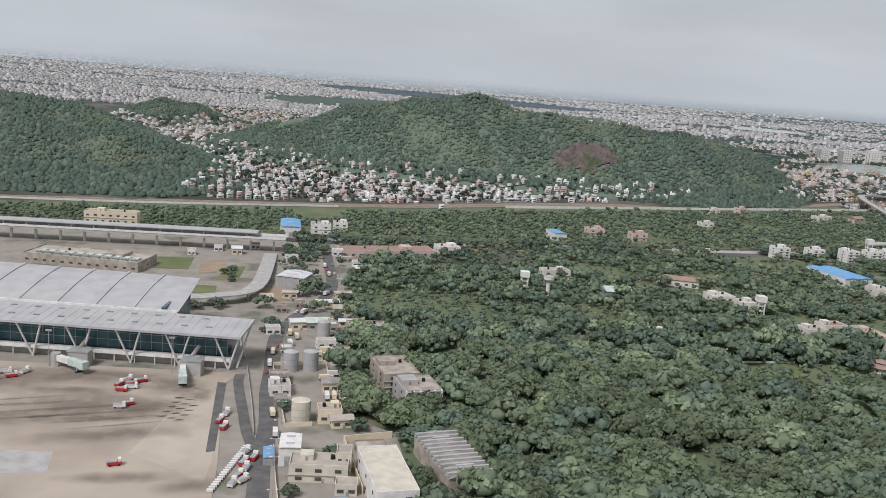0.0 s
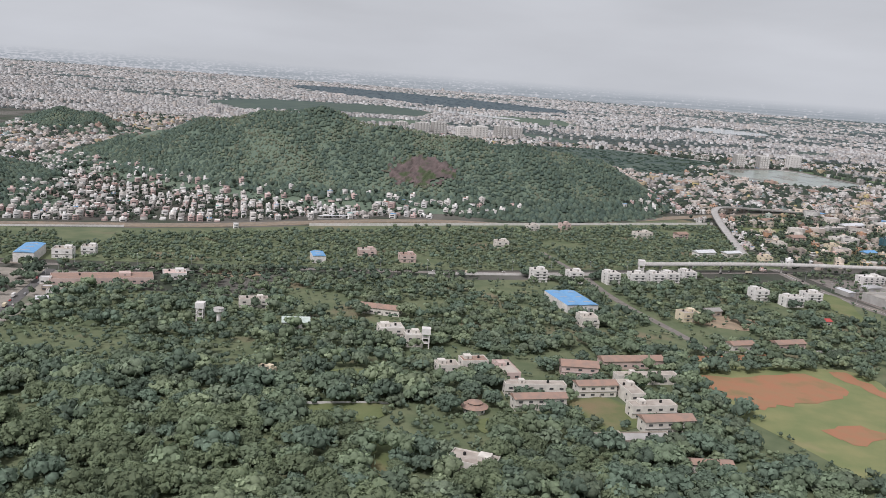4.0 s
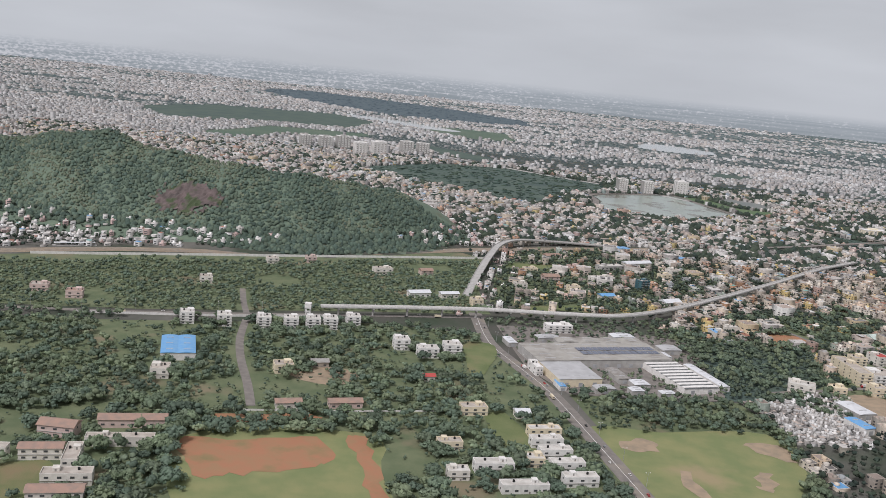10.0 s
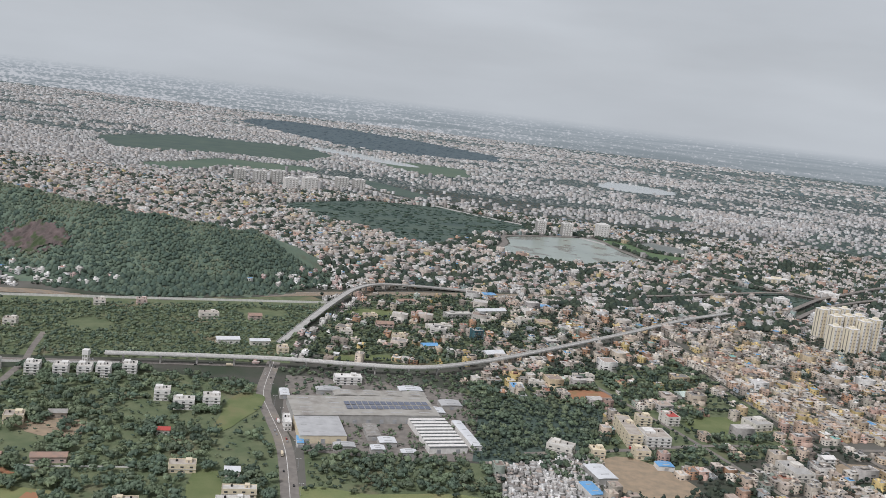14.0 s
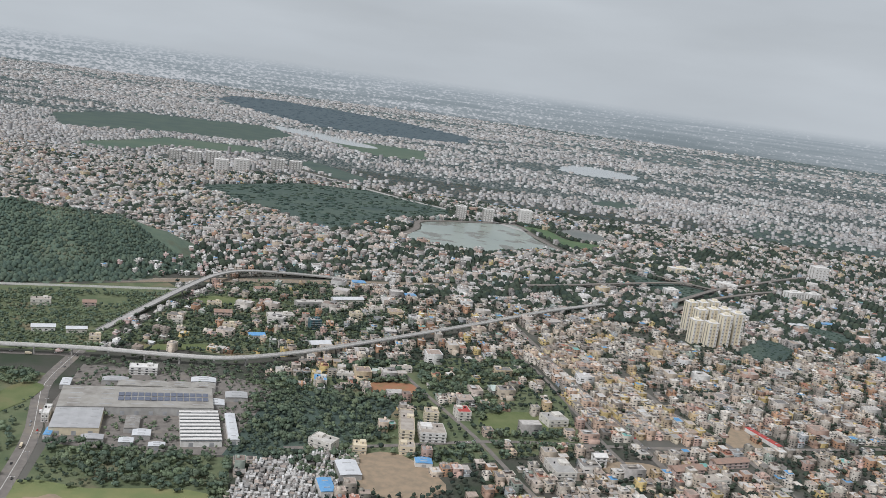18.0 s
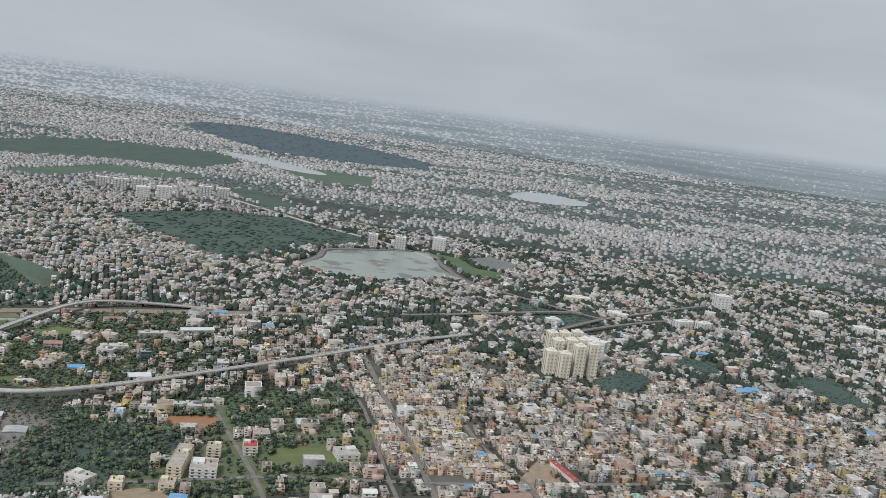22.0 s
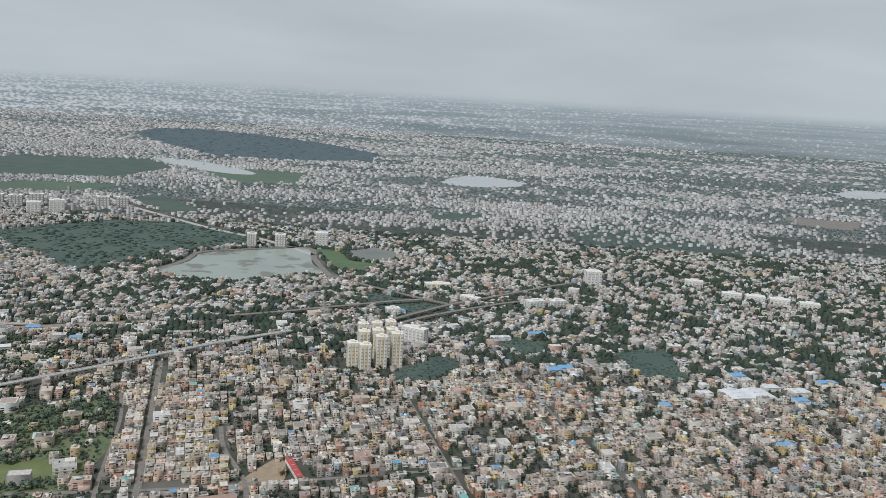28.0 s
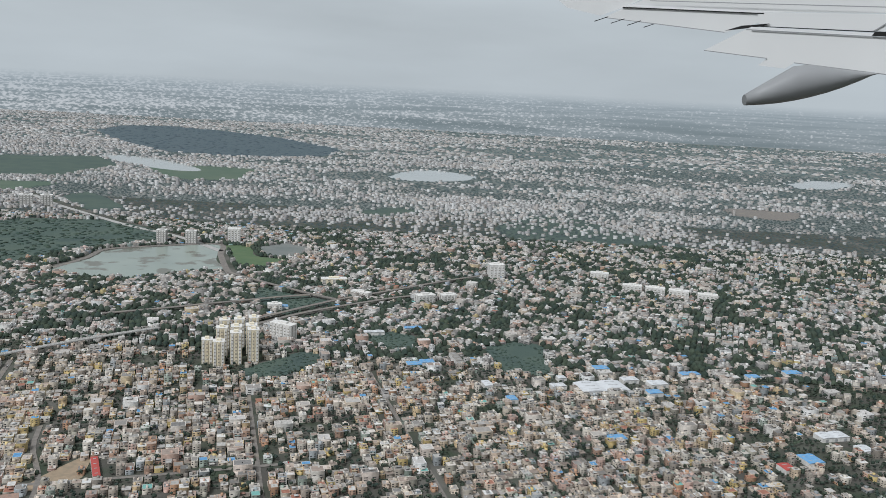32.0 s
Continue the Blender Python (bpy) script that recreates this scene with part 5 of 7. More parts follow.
for x, y, w, d, h, tn, wl_, rf, kd, fl, lab in (
    (91, 325, 7, 5, 4.6, -25, "cream", "terrace", "flat", 2, "weathered cream house alone in the woodland"),
    (135, 386, 11, 9, 6.2, 15, "white", "pale_terrace", "flat", 3, "white stepped three-storey house among trees"),
    (145, 381, 7, 8, 5.2, 15, "white", "pale_terrace", "flat", 2, "white house with stepped terraces"),
    (128, 428, 20, 7, 3.4, -10, "white", "tile", "gable", 1, "white hall with curved red-tiled roof"),
    (91, 397, 12, 8, 2.8, 10, "concrete", "mint", "gable", 1, "low hall with pale green roof among trees"),
    (66, 424, 14, 7, 4.2, 15, "white", "terrace", "flat", 2, "white two-storey house with balconies"),
    (160, 345, 9, 7, 4.6, 15, "white", "terrace", "flat", 2, "white two-storey school house with balcony"),
    (171, 352, 11, 7, 5.0, 15, "white", "tile", "flat", 2, "pinkish white two-storey school house"),
    (184, 345, 7, 16, 4.8, 15, "pink", "terrace", "flat", 2, "pale pink two-storey school wing"),
    (194, 315, 20, 6, 4.8, 14, "white", "tile", "gable", 2, "white school block with pale red roof"),
    (194, 329, 24, 5, 4.4, 8, "white", "terrace", "flat", 2, "long white school block with terrace roof"),
    (218, 333, 16, 6, 5.0, 14, "white", "tile", "gable", 2, "white school wing with tiled roof"),
    (231, 331, 6, 16, 4.8, 14, "white", "terrace", "flat", 2, "narrow white two-storey school wing"),
    (236, 315, 18, 6, 4.6, 14, "white", "terrace", "flat", 2, "white school block beside the lawn"),
    (238, 301, 19, 6.5, 5.0, 14, "white", "tile", "gable", 2, "white school block with pale red roof"),
    (224, 289, 28, 7, 1.8, 12, "stain", "concrete", "flat", 1, "low grey open sheds beside trees"),
    (215, 355, 15, 8, 5.0, 0, "pink", "tile", "gable", 2, "pink school hall with tiled roof"),
    (240, 371, 28, 7, 3.8, 14, "pink", "tile", "gable", 1, "long pink classroom block with tiled roof"),
    (242, 351, 27, 5, 3.8, 13, "white", "terrace", "flat", 1, "long low white classroom block"),
    (168, 260, 15, 9, 3.2, -18, "white", "terrace", "flat", 1, "white bungalow with stained terrace roof in a clearing"),
    (245, 270, 13, 4.5, 3.0, 3, "white", "tile", "gable", 1, "long white cottage with tiled roof"),
    (231, 432, 9, 10, 5.0, 12, "white", "terrace", "flat", 2, "white two-storey house beside a blue roof"),
    (288, 456, 10, 8, 4.6, 20, "cream", "terrace", "flat", 2, "cream two-storey house beside a yard"),
    (305, 470, 9, 6, 3.0, 20, "stain", "rusty_roof", "gable", 1, "low workshop beside a bare yard"),
    (346, 515, 9, 9, 6.2, 15, "white", "pale_terrace", "flat", 3, "white apartment block beside the main road"),
    (362, 505, 12, 8, 5.5, 15, "white", "pale_terrace", "flat", 3, "white apartment block among trees"),
    (376, 512, 10, 9, 7.0, 15, "white", "pale_terrace", "flat", 4, "tall white apartment block among trees"),
    (364, 465, 7, 5, 2.8, 15, "white", "redroof", "gable", 1, "small house with bright red roof"),
    (300, 408, 12, 6, 3.4, 18, "white", "tile", "gable", 1, "white house with tiled roof beside the playing field"),
    (326, 416, 16, 6, 3.2, 18, "pink", "tile", "gable", 1, "pink row house beside the playing field"),
    (388, 424, 13, 7, 4.2, 15, "cream", "terrace", "flat", 2, "yellowish two-storey staff quarters"),
    (377, 380, 11, 6, 4.0, 15, "cream", "terrace", "flat", 2, "cream staff quarters among trees"),
    (396, 362, 17, 6, 4.2, 12, "white", "pale_terrace", "flat", 2, "white staff quarters with flat roof"),
    (381, 352, 9, 6, 4.0, 12, "white", "pale_terrace", "flat", 2, "white staff house among trees"),
    (414, 372, 8, 7, 4.0, 14, "cream", "pale_terrace", "flat", 2, "pale staff house beside a lawn"),
    (421, 405, 16, 5.5, 4.2, 14, "cream", "pale_terrace", "flat", 2, "long cream staff quarters beside the main road"),
    (421, 393, 15, 5.5, 4.2, 14, "white", "pale_terrace", "flat", 2, "long white staff quarters beside the main road"),
    (424, 382, 15, 5.5, 4.2, 14, "white", "pale_terrace", "flat", 2, "white staff quarters in a row"),
    (428, 370, 15, 5.5, 4.2, 14, "white", "pale_terrace", "flat", 2, "white staff quarters in a row"),
    (432, 357, 15, 5.5, 4.2, 14, "white", "pale_terrace", "flat", 2, "white staff quarters in a row"),
    (408, 346, 20, 5.5, 3.6, 14, "white", "pale_terrace", "flat", 1, "long low white staff quarters"),
    (412, 426, 7, 6, 3.2, 14, "white", "white_roof", "gable", 1, "small white roadside building with gabled roof"),
    (581, 510, 15, 10, 5.0, -20, "white", "pale_terrace", "flat", 2, "white villa beside the orchard"),
    (602, 510, 8, 8, 5.0, 10, "cream", "cream", "flat", 2, "yellow house with domed roof beside the orchard"),
    (626, 548, 9, 34, 8.0, 6, "cream", "terrace", "flat", 4, "cream stepped apartment block beside the orchard"),
    (642, 545, 16, 16, 6.0, 12, "white", "terrace", "flat", 3, "white curved apartment block"),
    (640, 572, 9, 9, 7.0, 10, "cream", "terrace", "flat", 4, "cream four-storey apartment block with terrace roof"),
    (629, 518, 9, 9, 5.0, 10, "cream", "terrace", "flat", 2, "cream house at a street corner"),
    (660, 585, 9, 12, 6.0, 18, "white", "redroof", "flat", 3, "white house with a red roof room"),
    (722, 598, 15, 14, 4.8, 25, "white", "concrete", "flat", 2, "grey and white hall beside the park plot"),
    (685, 644, 13, 11, 3.2, 20, "concrete", "mint", "gable", 1, "hall with pale green sheet roof"),
    (532, 736, 9, 8, 8.0, 30, "glass", "concrete", "flat", 5, "glazed grey office block among trees"),
    (545, 690, 16, 9, 3.6, 30, "white", "white_roof", "gable", 1, "white hall near the viaduct"),
    (595, 645, 15, 6, 3.4, 18, "white", "mint", "flat", 1, "white school building with pale roof"),
    (612, 660, 16, 6, 3.4, 18, "white", "terrace", "flat", 2, "white school building near the viaduct"),
    (575, 630, 13, 6, 3.6, 18, "white", "pale_terrace", "flat", 1, "white low building near the viaduct"),
    (560, 612, 9, 12, 4.0, 10, "white", "blue", "flat", 1, "white building with a blue roof among trees"),
    (720, 520, 13, 20, 4.6, 17, "white", "concrete", "flat", 2, "grey school block at a street corner"),
    (745, 538, 8, 6, 7.0, 17, "white", "white", "gable", 3, "white church with twin spires among trees"),
    (800, 545, 22, 8, 4.0, 25, "pink", "tile", "gable", 2, "long pink school block with tiled roof"),
    (832, 566, 26, 7, 4.2, 25, "pink", "tile", "gable", 2, "long pink school wing with tiled roof"),
    (815, 535, 18, 8, 4.0, 25, "white", "terrace", "flat", 2, "white school wing beside a sandy yard"),
    (350, 640, 16, 7, 3.6, 25, "white", "white_roof", "gable", 1, "white railway quarters among trees"),
    (372, 646, 14, 6, 3.4, 25, "white", "white_roof", "gable", 1, "low white roadside building near the flyover"),
    (392, 632, 8, 8, 4.6, 20, "cream", "terrace", "flat", 2, "cream corner building beside the flyover"),
    (318, 700, 15, 8, 4.8, 25, "white", "terrace", "flat", 2, "white two-storey building among trees"),
    (352, 712, 10, 7, 4.0, 25, "pink", "tile", "gable", 2, "pinkish house among trees"),
    (455, 735, 14, 8, 4.5, 20, "pink", "tile", "gable", 2, "pink school building among trees"),
    (470, 700, 9, 8, 5.5, 20, "cream", "terrace", "flat", 3, "cream house among trees"),
    (428, 700, 9, 8, 4.0, 20, "white", "terrace", "flat", 2, "white house beside the flyover"),
    (495, 690, 12, 7, 3.4, 25, "white", "blue", "gable", 1, "low shed with blue roof among houses"),
    (440, 760, 12, 7, 4.0, 20, "cream", "terrace", "flat", 2, "cream house among trees near the flyover"),
    (480, 780, 10, 9, 5.5, 25, "pink", "tile", "flat", 3, "pinkish apartment house among trees"),
    (500, 750, 22, 9, 4.5, 28, "white", "pale_terrace", "flat", 2, "long white hall among trees"),
    (515, 800, 26, 9, 5.0, 30, "concrete", "pale_terrace", "flat", 2, "long grey works building among trees"),
    (545, 830, 30, 8, 4.4, 30, "white", "white_roof", "gable", 1, "long white shed near the railway"),
    (560, 780, 10, 8, 6.0, 28, "cream", "terrace", "flat", 3, "cream apartment house near the viaduct"),
    (575, 810, 12, 9, 5.0, 30, "white", "terrace", "flat", 2, "white house near the viaduct"),
    (465, 830, 16, 7, 3.6, 30, "white", "tile", "gable", 1, "low railway quarters among trees"),
    (110, 560, 11, 8, 4.2, 15, "pink", "terrace", "flat", 2, "pinkish house in the green belt"),
    (136, 552, 10, 8, 4.6, 15, "pink", "tile", "flat", 2, "orange-pink house in the green belt"),
    (200, 620, 9, 8, 4.6, 15, "white", "terrace", "flat", 2, "white house in the green belt"),
    (230, 700, 9, 8, 4.2, 25, "white", "terrace", "flat", 2, "white house beside the railway"),
    (258, 716, 8, 7, 4.6, 25, "pink", "terrace", "flat", 2, "pink house beside the railway"),
):
    nm = "church" if "church" in lab else "school_building" if "school" in lab or "class" in lab else "apartment_block" if "apartment" in lab else "staff_quarters" if "quarters" in lab else "house"
    building(nm, lab, nm.replace("_", " "), x, y, w, d, h, tn, "off_white" if wl_ == "white" and nm in ("school_building", "house") else wl_, rf, kd, fl)

for x, y in ((216, 524), (238, 526), (261, 530), (277, 533), (290, 537), (300, 541), (313, 550)):
    building("apartment_block", "white four-storey apartment block in a row beside the highway", "apartment block", x, y, 8.5, 9, 6.8, 15, "white", "pale_terrace", floors=4, group="white apartment row")
shed("market_hall", "large bright blue sheet-roofed hall among trees", 228, 470, 18, 30, 4.2, 17, "blue", "white", 2)
shed("blue_roof_shed", "blue-roofed shed in the green belt", 82, 536, 8, 14, 4.4, 15, "blue", "white")
shed("factory_hall", "wide pale grey factory hall with rows of solar panels", 463, 531, 88, 32, 5.2, 19, "brown_roof", "concrete", 5, "factory", 14, rise_share=0.012)
shed("factory_hall", "white factory hall with cream front beside the main road", 443, 493, 26, 31, 4.6, 18, "grey_roof", "cream", 3, "factory", rise_share=0.02)
shed("north_light_shed", "factory shed with striped north-light roof", 509, 507, 22.5, 44, 3.6, 20, "window", "white", 1, "factory", rise_share=0.004, stripes=9)
shed("storage_shed", "white curved-roof shed beside the factory", 526, 513, 6, 38, 3.0, 20, "white_roof", "white")
shed("factory_annex", "long low grey factory annex", 470, 562, 60, 9, 3.2, 17, "brown_roof", "concrete", 4, "factory")
building("factory_office", "white three-storey factory office with flat roof", "office", 446, 584, 18, 8, 5.0, 17, "white", "white", floors=3)
building("factory_office", "white narrow factory office beside the main road", "office", 424, 496, 4, 14, 5.0, 17, "white", "white", floors=2)
shed("blue_roof_shed", "small blue-roofed shed by the main road", 436, 474, 4, 10, 2.6, 14, "blue", "white")
shed("blue_roof_shed", "bright blue-roofed shed on a sandy plot", 592, 456, 8, 15, 3.6, 20, "blue", "white")
shed("white_canopy", "white canopy shed on a sandy plot", 600, 480, 12, 18, 3.4, 20, "white_roof", "concrete")
shed("blue_roof_shed", "small blue-roofed shed beside a sandy plot", 640, 504, 10, 7, 2.8, 10, "blue", "white")
shed("long_red_shed", "long narrow shed with red sheet roof beside bare earth", 871, 622, 5, 32, 2.6, 26, "redroof", "white")
for x, y, w, d, c in ((1070, 884, 14, 11, "blue"), (1082, 893, 14, 10, "blue"), (1240, 728, 15, 9, "blue"), (1252, 905, 15, 11, "blue"), (1292, 842, 14, 10, "blue"),
                      (1338, 902, 20, 9, "blue"), (1384, 708, 14, 16, "blue"), (1161, 803, 9, 10, "blue"), (900, 1070, 18, 9, "blue"), (1245, 848, 46, 26, "white_roof"),
                      (1275, 875, 16, 10, "white_roof"), (1300, 868, 18, 12, "white_roof"), (1205, 845, 14, 9, "white_roof"), (1210, 868, 8, 8, "white_roof"), (1140, 838, 8, 14, "white_roof"),
                      (1110, 912, 8, 26, "rusty_roof"), (1420, 760, 26, 12, "white_roof"), (1436, 735, 12, 12, "white_roof"), (1360, 690, 10, 12, "redroof"), (1400, 905, 14, 9, "blue"),
                      (1445, 925, 18, 10, "blue"), (1020, 985, 22, 8, "white_roof"), (1060, 1010, 20, 8, "blue"), (545, 905, 14, 10, "blue"), (600, 880, 12, 8, "blue")):
    kindname = {"blue": "blue-roofed warehouse", "white_roof": "white-roofed warehouse", "redroof": "red-roofed warehouse", "rusty_roof": "weathered sheet-roofed warehouse"}[c]
    shed("warehouse", kindname + " among dense houses", x, y, w, d, 3.6, 17, c, "white", 2 if w > 12 else 1, "warehouse")


# tall blocks
def tower(x, y, w, d, h, turn, wall, label, name="apartment_tower", strips=3, group=""):
    BLOCKED.append((x, y, w / 2 + 1.5, d / 2 + 1.5, turn))
    t = thing(name, label, "tower", (x, y, 0), turn, group)
    part("core", boxes((-w / 2, w / 2, -d / 2, d / 2, -0.2, h)), M[wall], t)
    part("roof", boxes((-w / 2 - 0.2, w / 2 + 0.2, -d / 2 - 0.2, d / 2 + 0.2, h, h + 0.5)), M["white"], t)
    part("lift_room", boxes((-w * 0.2, w * 0.2, -d * 0.2, d * 0.2, h + 0.5, h + 2.4)), M[wall], t)
    for i in range(strips):
        u = (i + 0.5) / strips * w - w / 2
        col = part("balcony_column", boxes((u - w / strips * 0.28, u + w / strips * 0.28, -d / 2 - 0.7, -d / 2, 0.6, h - 0.4)), M["cream" if wall == "yellow" and i % 2 else "white"], t)
        n = max(3, int(h / 3.4))
        for k in range(n):
            z = 0.8 + k * (h - 1.4) / n
            part("window", WIN_TOWER, None, col).matrix_basis = pose(u, -d / 2 - 0.74, z) @ Matrix.Diagonal((w / strips * 0.25, 1, 1, 1))
    for sx in (-1, 1):
        for i in range(2):
            v = (i - 0.5) * d * 0.45
            part("window_strip", boxes((-0.06, 0.06, v - 0.6, v + 0.6, 1.0, h - 1.0)), M["tower_window"], t).matrix_basis = pose(sx * (w / 2 + 0.03), 0, 0)
    return t


for x, y, w, d, h in ((876, 861, 10, 10, 23), (889, 854, 10.5, 10, 24), (903, 862, 10.5, 10, 31), (917, 872, 10.5, 10, 32), (884, 882, 10.5, 10, 29), (897, 886, 10.5, 10, 30), (910, 893, 10.5, 10, 30),
                      (880, 906, 10, 9.5, 30), (893, 912, 10, 9.5, 30), (906, 918, 10, 9.5, 31)):
    tower(x, y, w, d, h, 16, "yellow", "tall pale yellow and white apartment tower in a cluster", group="yellow tower cluster")
tower(929, 950, 27, 11, 17, -26, "white", "long white apartment slab beside yellow towers", "apartment_slab", 6)
for x, y, w, d, h in ((634, 1428, 15, 15, 21), (677, 1440, 17, 14, 20), (738, 1470, 20, 15, 22)):
    tower(x, y, w, d, h, 10, "white" if x > 700 else "concrete", ("white" if x > 700 else "grey") + " high-rise apartment block beside the pond", group="pond towers", strips=4)
for x, y, w, h in ((195, 1600, 24, 22), (225, 1625, 26, 24), (120, 1680, 24, 20), (150, 1700, 26, 22), (270, 1720, 24, 22), (80, 1690, 20, 18), (300, 1740, 22, 20)):
    tower(x, y, w, 16, h, 25, "white" if x > 180 and x < 240 else "concrete", "large pale apartment block beyond the marsh", group="far apartment blocks", strips=4)
tower(1158, 1306, 22, 16, 20, 12, "white", "white office tower among low houses", "office_tower", 4)
tower(1066, 1140, 24, 12, 10, 30, "white", "white hospital block beside the crossing roads", "office_block", 5)
tower(1095, 1152, 20, 10, 9, 30, "white", "white block beside the crossing roads", "office_block", 4)
tower(940, 1216, 34, 12, 7, 14, "yellow", "yellow hall among low houses", "office_block", 5)
tower(985, 1150, 26, 9, 7, -25, "white", "white long block by the crossing", "office_block", 5)
for x, y in ((1345, 1268), (1375, 1260), (1405, 1250), (1440, 1235), (1310, 1340)):
    tower(x, y, 26, 12, 9, -10, "white", "long white apartment slab among houses", "office_block", 5)
tower(895, 1062, 16, 10, 8, 20, "white", "white block with blue roof beside the crossing", "office_block", 4)

# field markings: worn earth
sheet("worn_earth", [(262, 362), (290, 368), (319, 376), (329, 356), (318, 346), (296, 336), (282, 330), (272, 342)], 0.17, M["red_earth"], "worn red earth on the playing field", ragged=2.2)
sheet("worn_earth", [(335, 384), (343, 374), (350, 345), (356, 322), (349, 326), (341, 352), (334, 374)], 0.17, M["red_earth"], "worn red earth track beside the playing field", ragged=2.2)
sheet("worn_earth", [(300, 312), (318, 318), (322, 308), (306, 300)], 0.17, M["red_earth"], "worn red patch on the playing field", ragged=2.2)
sheet("worn_earth", [(455, 406), (470, 412), (476, 404), (462, 396)], 0.17, M["sand"], "worn sandy patch on the cricket field", ragged=2.2)
sheet("worn_earth", [(478, 372), (486, 382), (484, 366), (490, 352), (482, 356)], 0.17, M["sand"], "worn cricket pitch strip", ragged=2.2)
sheet("worn_earth", [(514, 384), (522, 386), (518, 370), (512, 372)], 0.17, M["sand"], "worn sandy patch on the cricket field", ragged=2.2)
sheet("worn_earth", [(520, 420), (536, 424), (540, 404), (528, 408)], 0.17, M["sand"], "worn sandy margin of the cricket field", ragged=2.2)
sheet("bare_yard", [(292, 462), (322, 470), (326, 448), (300, 444)], 0.16, M["sand"], "bare sandy yard among trees", ragged=2.2)
sheet("bare_yard", [(28, 492), (52, 500), (56, 486), (34, 478)], 0.16, M["sand"], "bare sandy yard beside the highway", ragged=2.2)
sheet("bare_yard", [(270, 392), (312, 402), (314, 396), (272, 384)], 0.16, M["red_earth"], "strip of red earth beside the playing field", ragged=2.2)
rail_stop = thing("railway_platform", "long white roofed railway platform beside the tracks", "platform", (76, 690, 0), 27)
part("slab", boxes((-16, 16, -2, 2, -0.1, 0.6)), M["concrete"], rail_stop)
part("roof", boxes((-15, 15, -1.8, 1.8, 2.4, 2.6)), M["white_roof"], rail_stop)
for i in range(7):
    part("post", boxes((-14 + i * 4.6, -13.8 + i * 4.6, -0.1, 0.1, 0.6, 2.4)), M["steel"], rail_stop)
fence(RAILWALL, "long white wall along the railway", 2.0, "white", 12)
fence([(-259, 536), (-160, 562), (-58, 598)], "long white wall along the railway", 1.2, "white", 14)
fence([(150, 521), (181, 528), (230, 541), (262, 552), (300, 566)], "white wall along the highway", 1.4, "white", 5)
fence([(-30, 478), (20, 488), (74, 505)], "white wall along the highway", 1.2, "white", 6)
fence([(279, 398), (330, 410), (380, 424)], "white boundary wall of the campus", 0.9, "white", 8)

hut_rng = random.Random(5)
HUT_LABELS = ("small cream utility building in the service yard", "small white utility building beside the service road", "weathered low store beside the service road")
for x, y in ((-52, 330), (-46, 338), (-30, 335), (-34, 344), (-52, 352), (-31, 356), (-60, 344), (-42, 310), (-26, 318), (-31, 310), (-50, 302), (-30, 290), (-24, 282), (-42, 282), (-24, 275),
             (-40, 256), (-24, 250), (-36, 236), (-18, 224), (-36, 428), (-42, 440), (-62, 420), (-60, 452), (-28, 404), (-30, 420), (-90, 428), (-100, 432), (-110, 420), (-84, 444)):
    k = hut_rng.randrange(3)
    building("utility_building", HUT_LABELS[k], "utility building", x, y, hut_rng.uniform(3.5, 6.5), hut_rng.uniform(3, 5), hut_rng.uniform(1.8, 3.2), hut_rng.uniform(8, 20), ("cream", "white", "stain")[k], ("terrace", "white_roof", "rusty_roof")[hut_rng.randrange(3)], "flat" if k else "gable", 1, False)
for x, y, w, d, r in ((437, 560, 16, 7, "grey_roof"), (505, 545, 14, 9, "white_roof"), (472, 500, 8, 18, "rusty_roof"), (482, 488, 10, 8, "white_roof"), (460, 474, 12, 6, "grey_roof"), (478, 476, 8, 6, "white_roof"),
                      (495, 476, 9, 5, "white_roof"), (515, 562, 14, 10, "grey_roof"), (488, 580, 16, 8, "white_roof"), (412, 545, 6, 12, "white_roof")):
    shed("factory_shed", "small sheet-roofed shed in the factory yard", x, y, w, d, 2.8, 17, r, "concrete", 1, "shed")
for k in range(11):
    vent = thing("roof_vent_unit", "pale green ventilation unit on the car park roof", "vent unit", (-166 + k * 4.2, 385 - k * 0.4, 4.06), -6, "car park roof vents")
    part("casing", boxes((-1.3, 1.3, -3.0, 3.0, 0, 0.9)), M["mint"], vent)
    part("hood", boxes((-1.4, 1.4, -3.4, -2.6, 0.9, 1.5)), M["concrete"], vent)

pav = thing("pavilion", "round white pavilion with red-tiled conical roof", "pavilion", (170, 307, 0))
BLOCKED.append((170, 307, 5, 5, 0))
part("wall", bar(bmesh.new(), (0, 0, -0.1), (0, 0, 2.2), 4.0, 12), M["white"], pav)
part("lower_roof", bar(bmesh.new(), (0, 0, 2.2), (0, 0, 3.2), 5.2, 12, 2.6), M["tile"], pav)
part("lantern", bar(bmesh.new(), (0, 0, 3.2), (0, 0, 3.7), 2.3, 12), M["white"], pav)
part("upper_roof", bar(bmesh.new(), (0, 0, 3.7), (0, 0, 4.7), 3.0, 12, 0.2), M["tile"], pav)
for i in range(8):
    a = i * 0.785
    part("window", WIN_SMALL, None, pav).matrix_basis = pose(4.0 * math.cos(a), 4.0 * math.sin(a), 0.7, 0, 0, math.degrees(a) + 90)


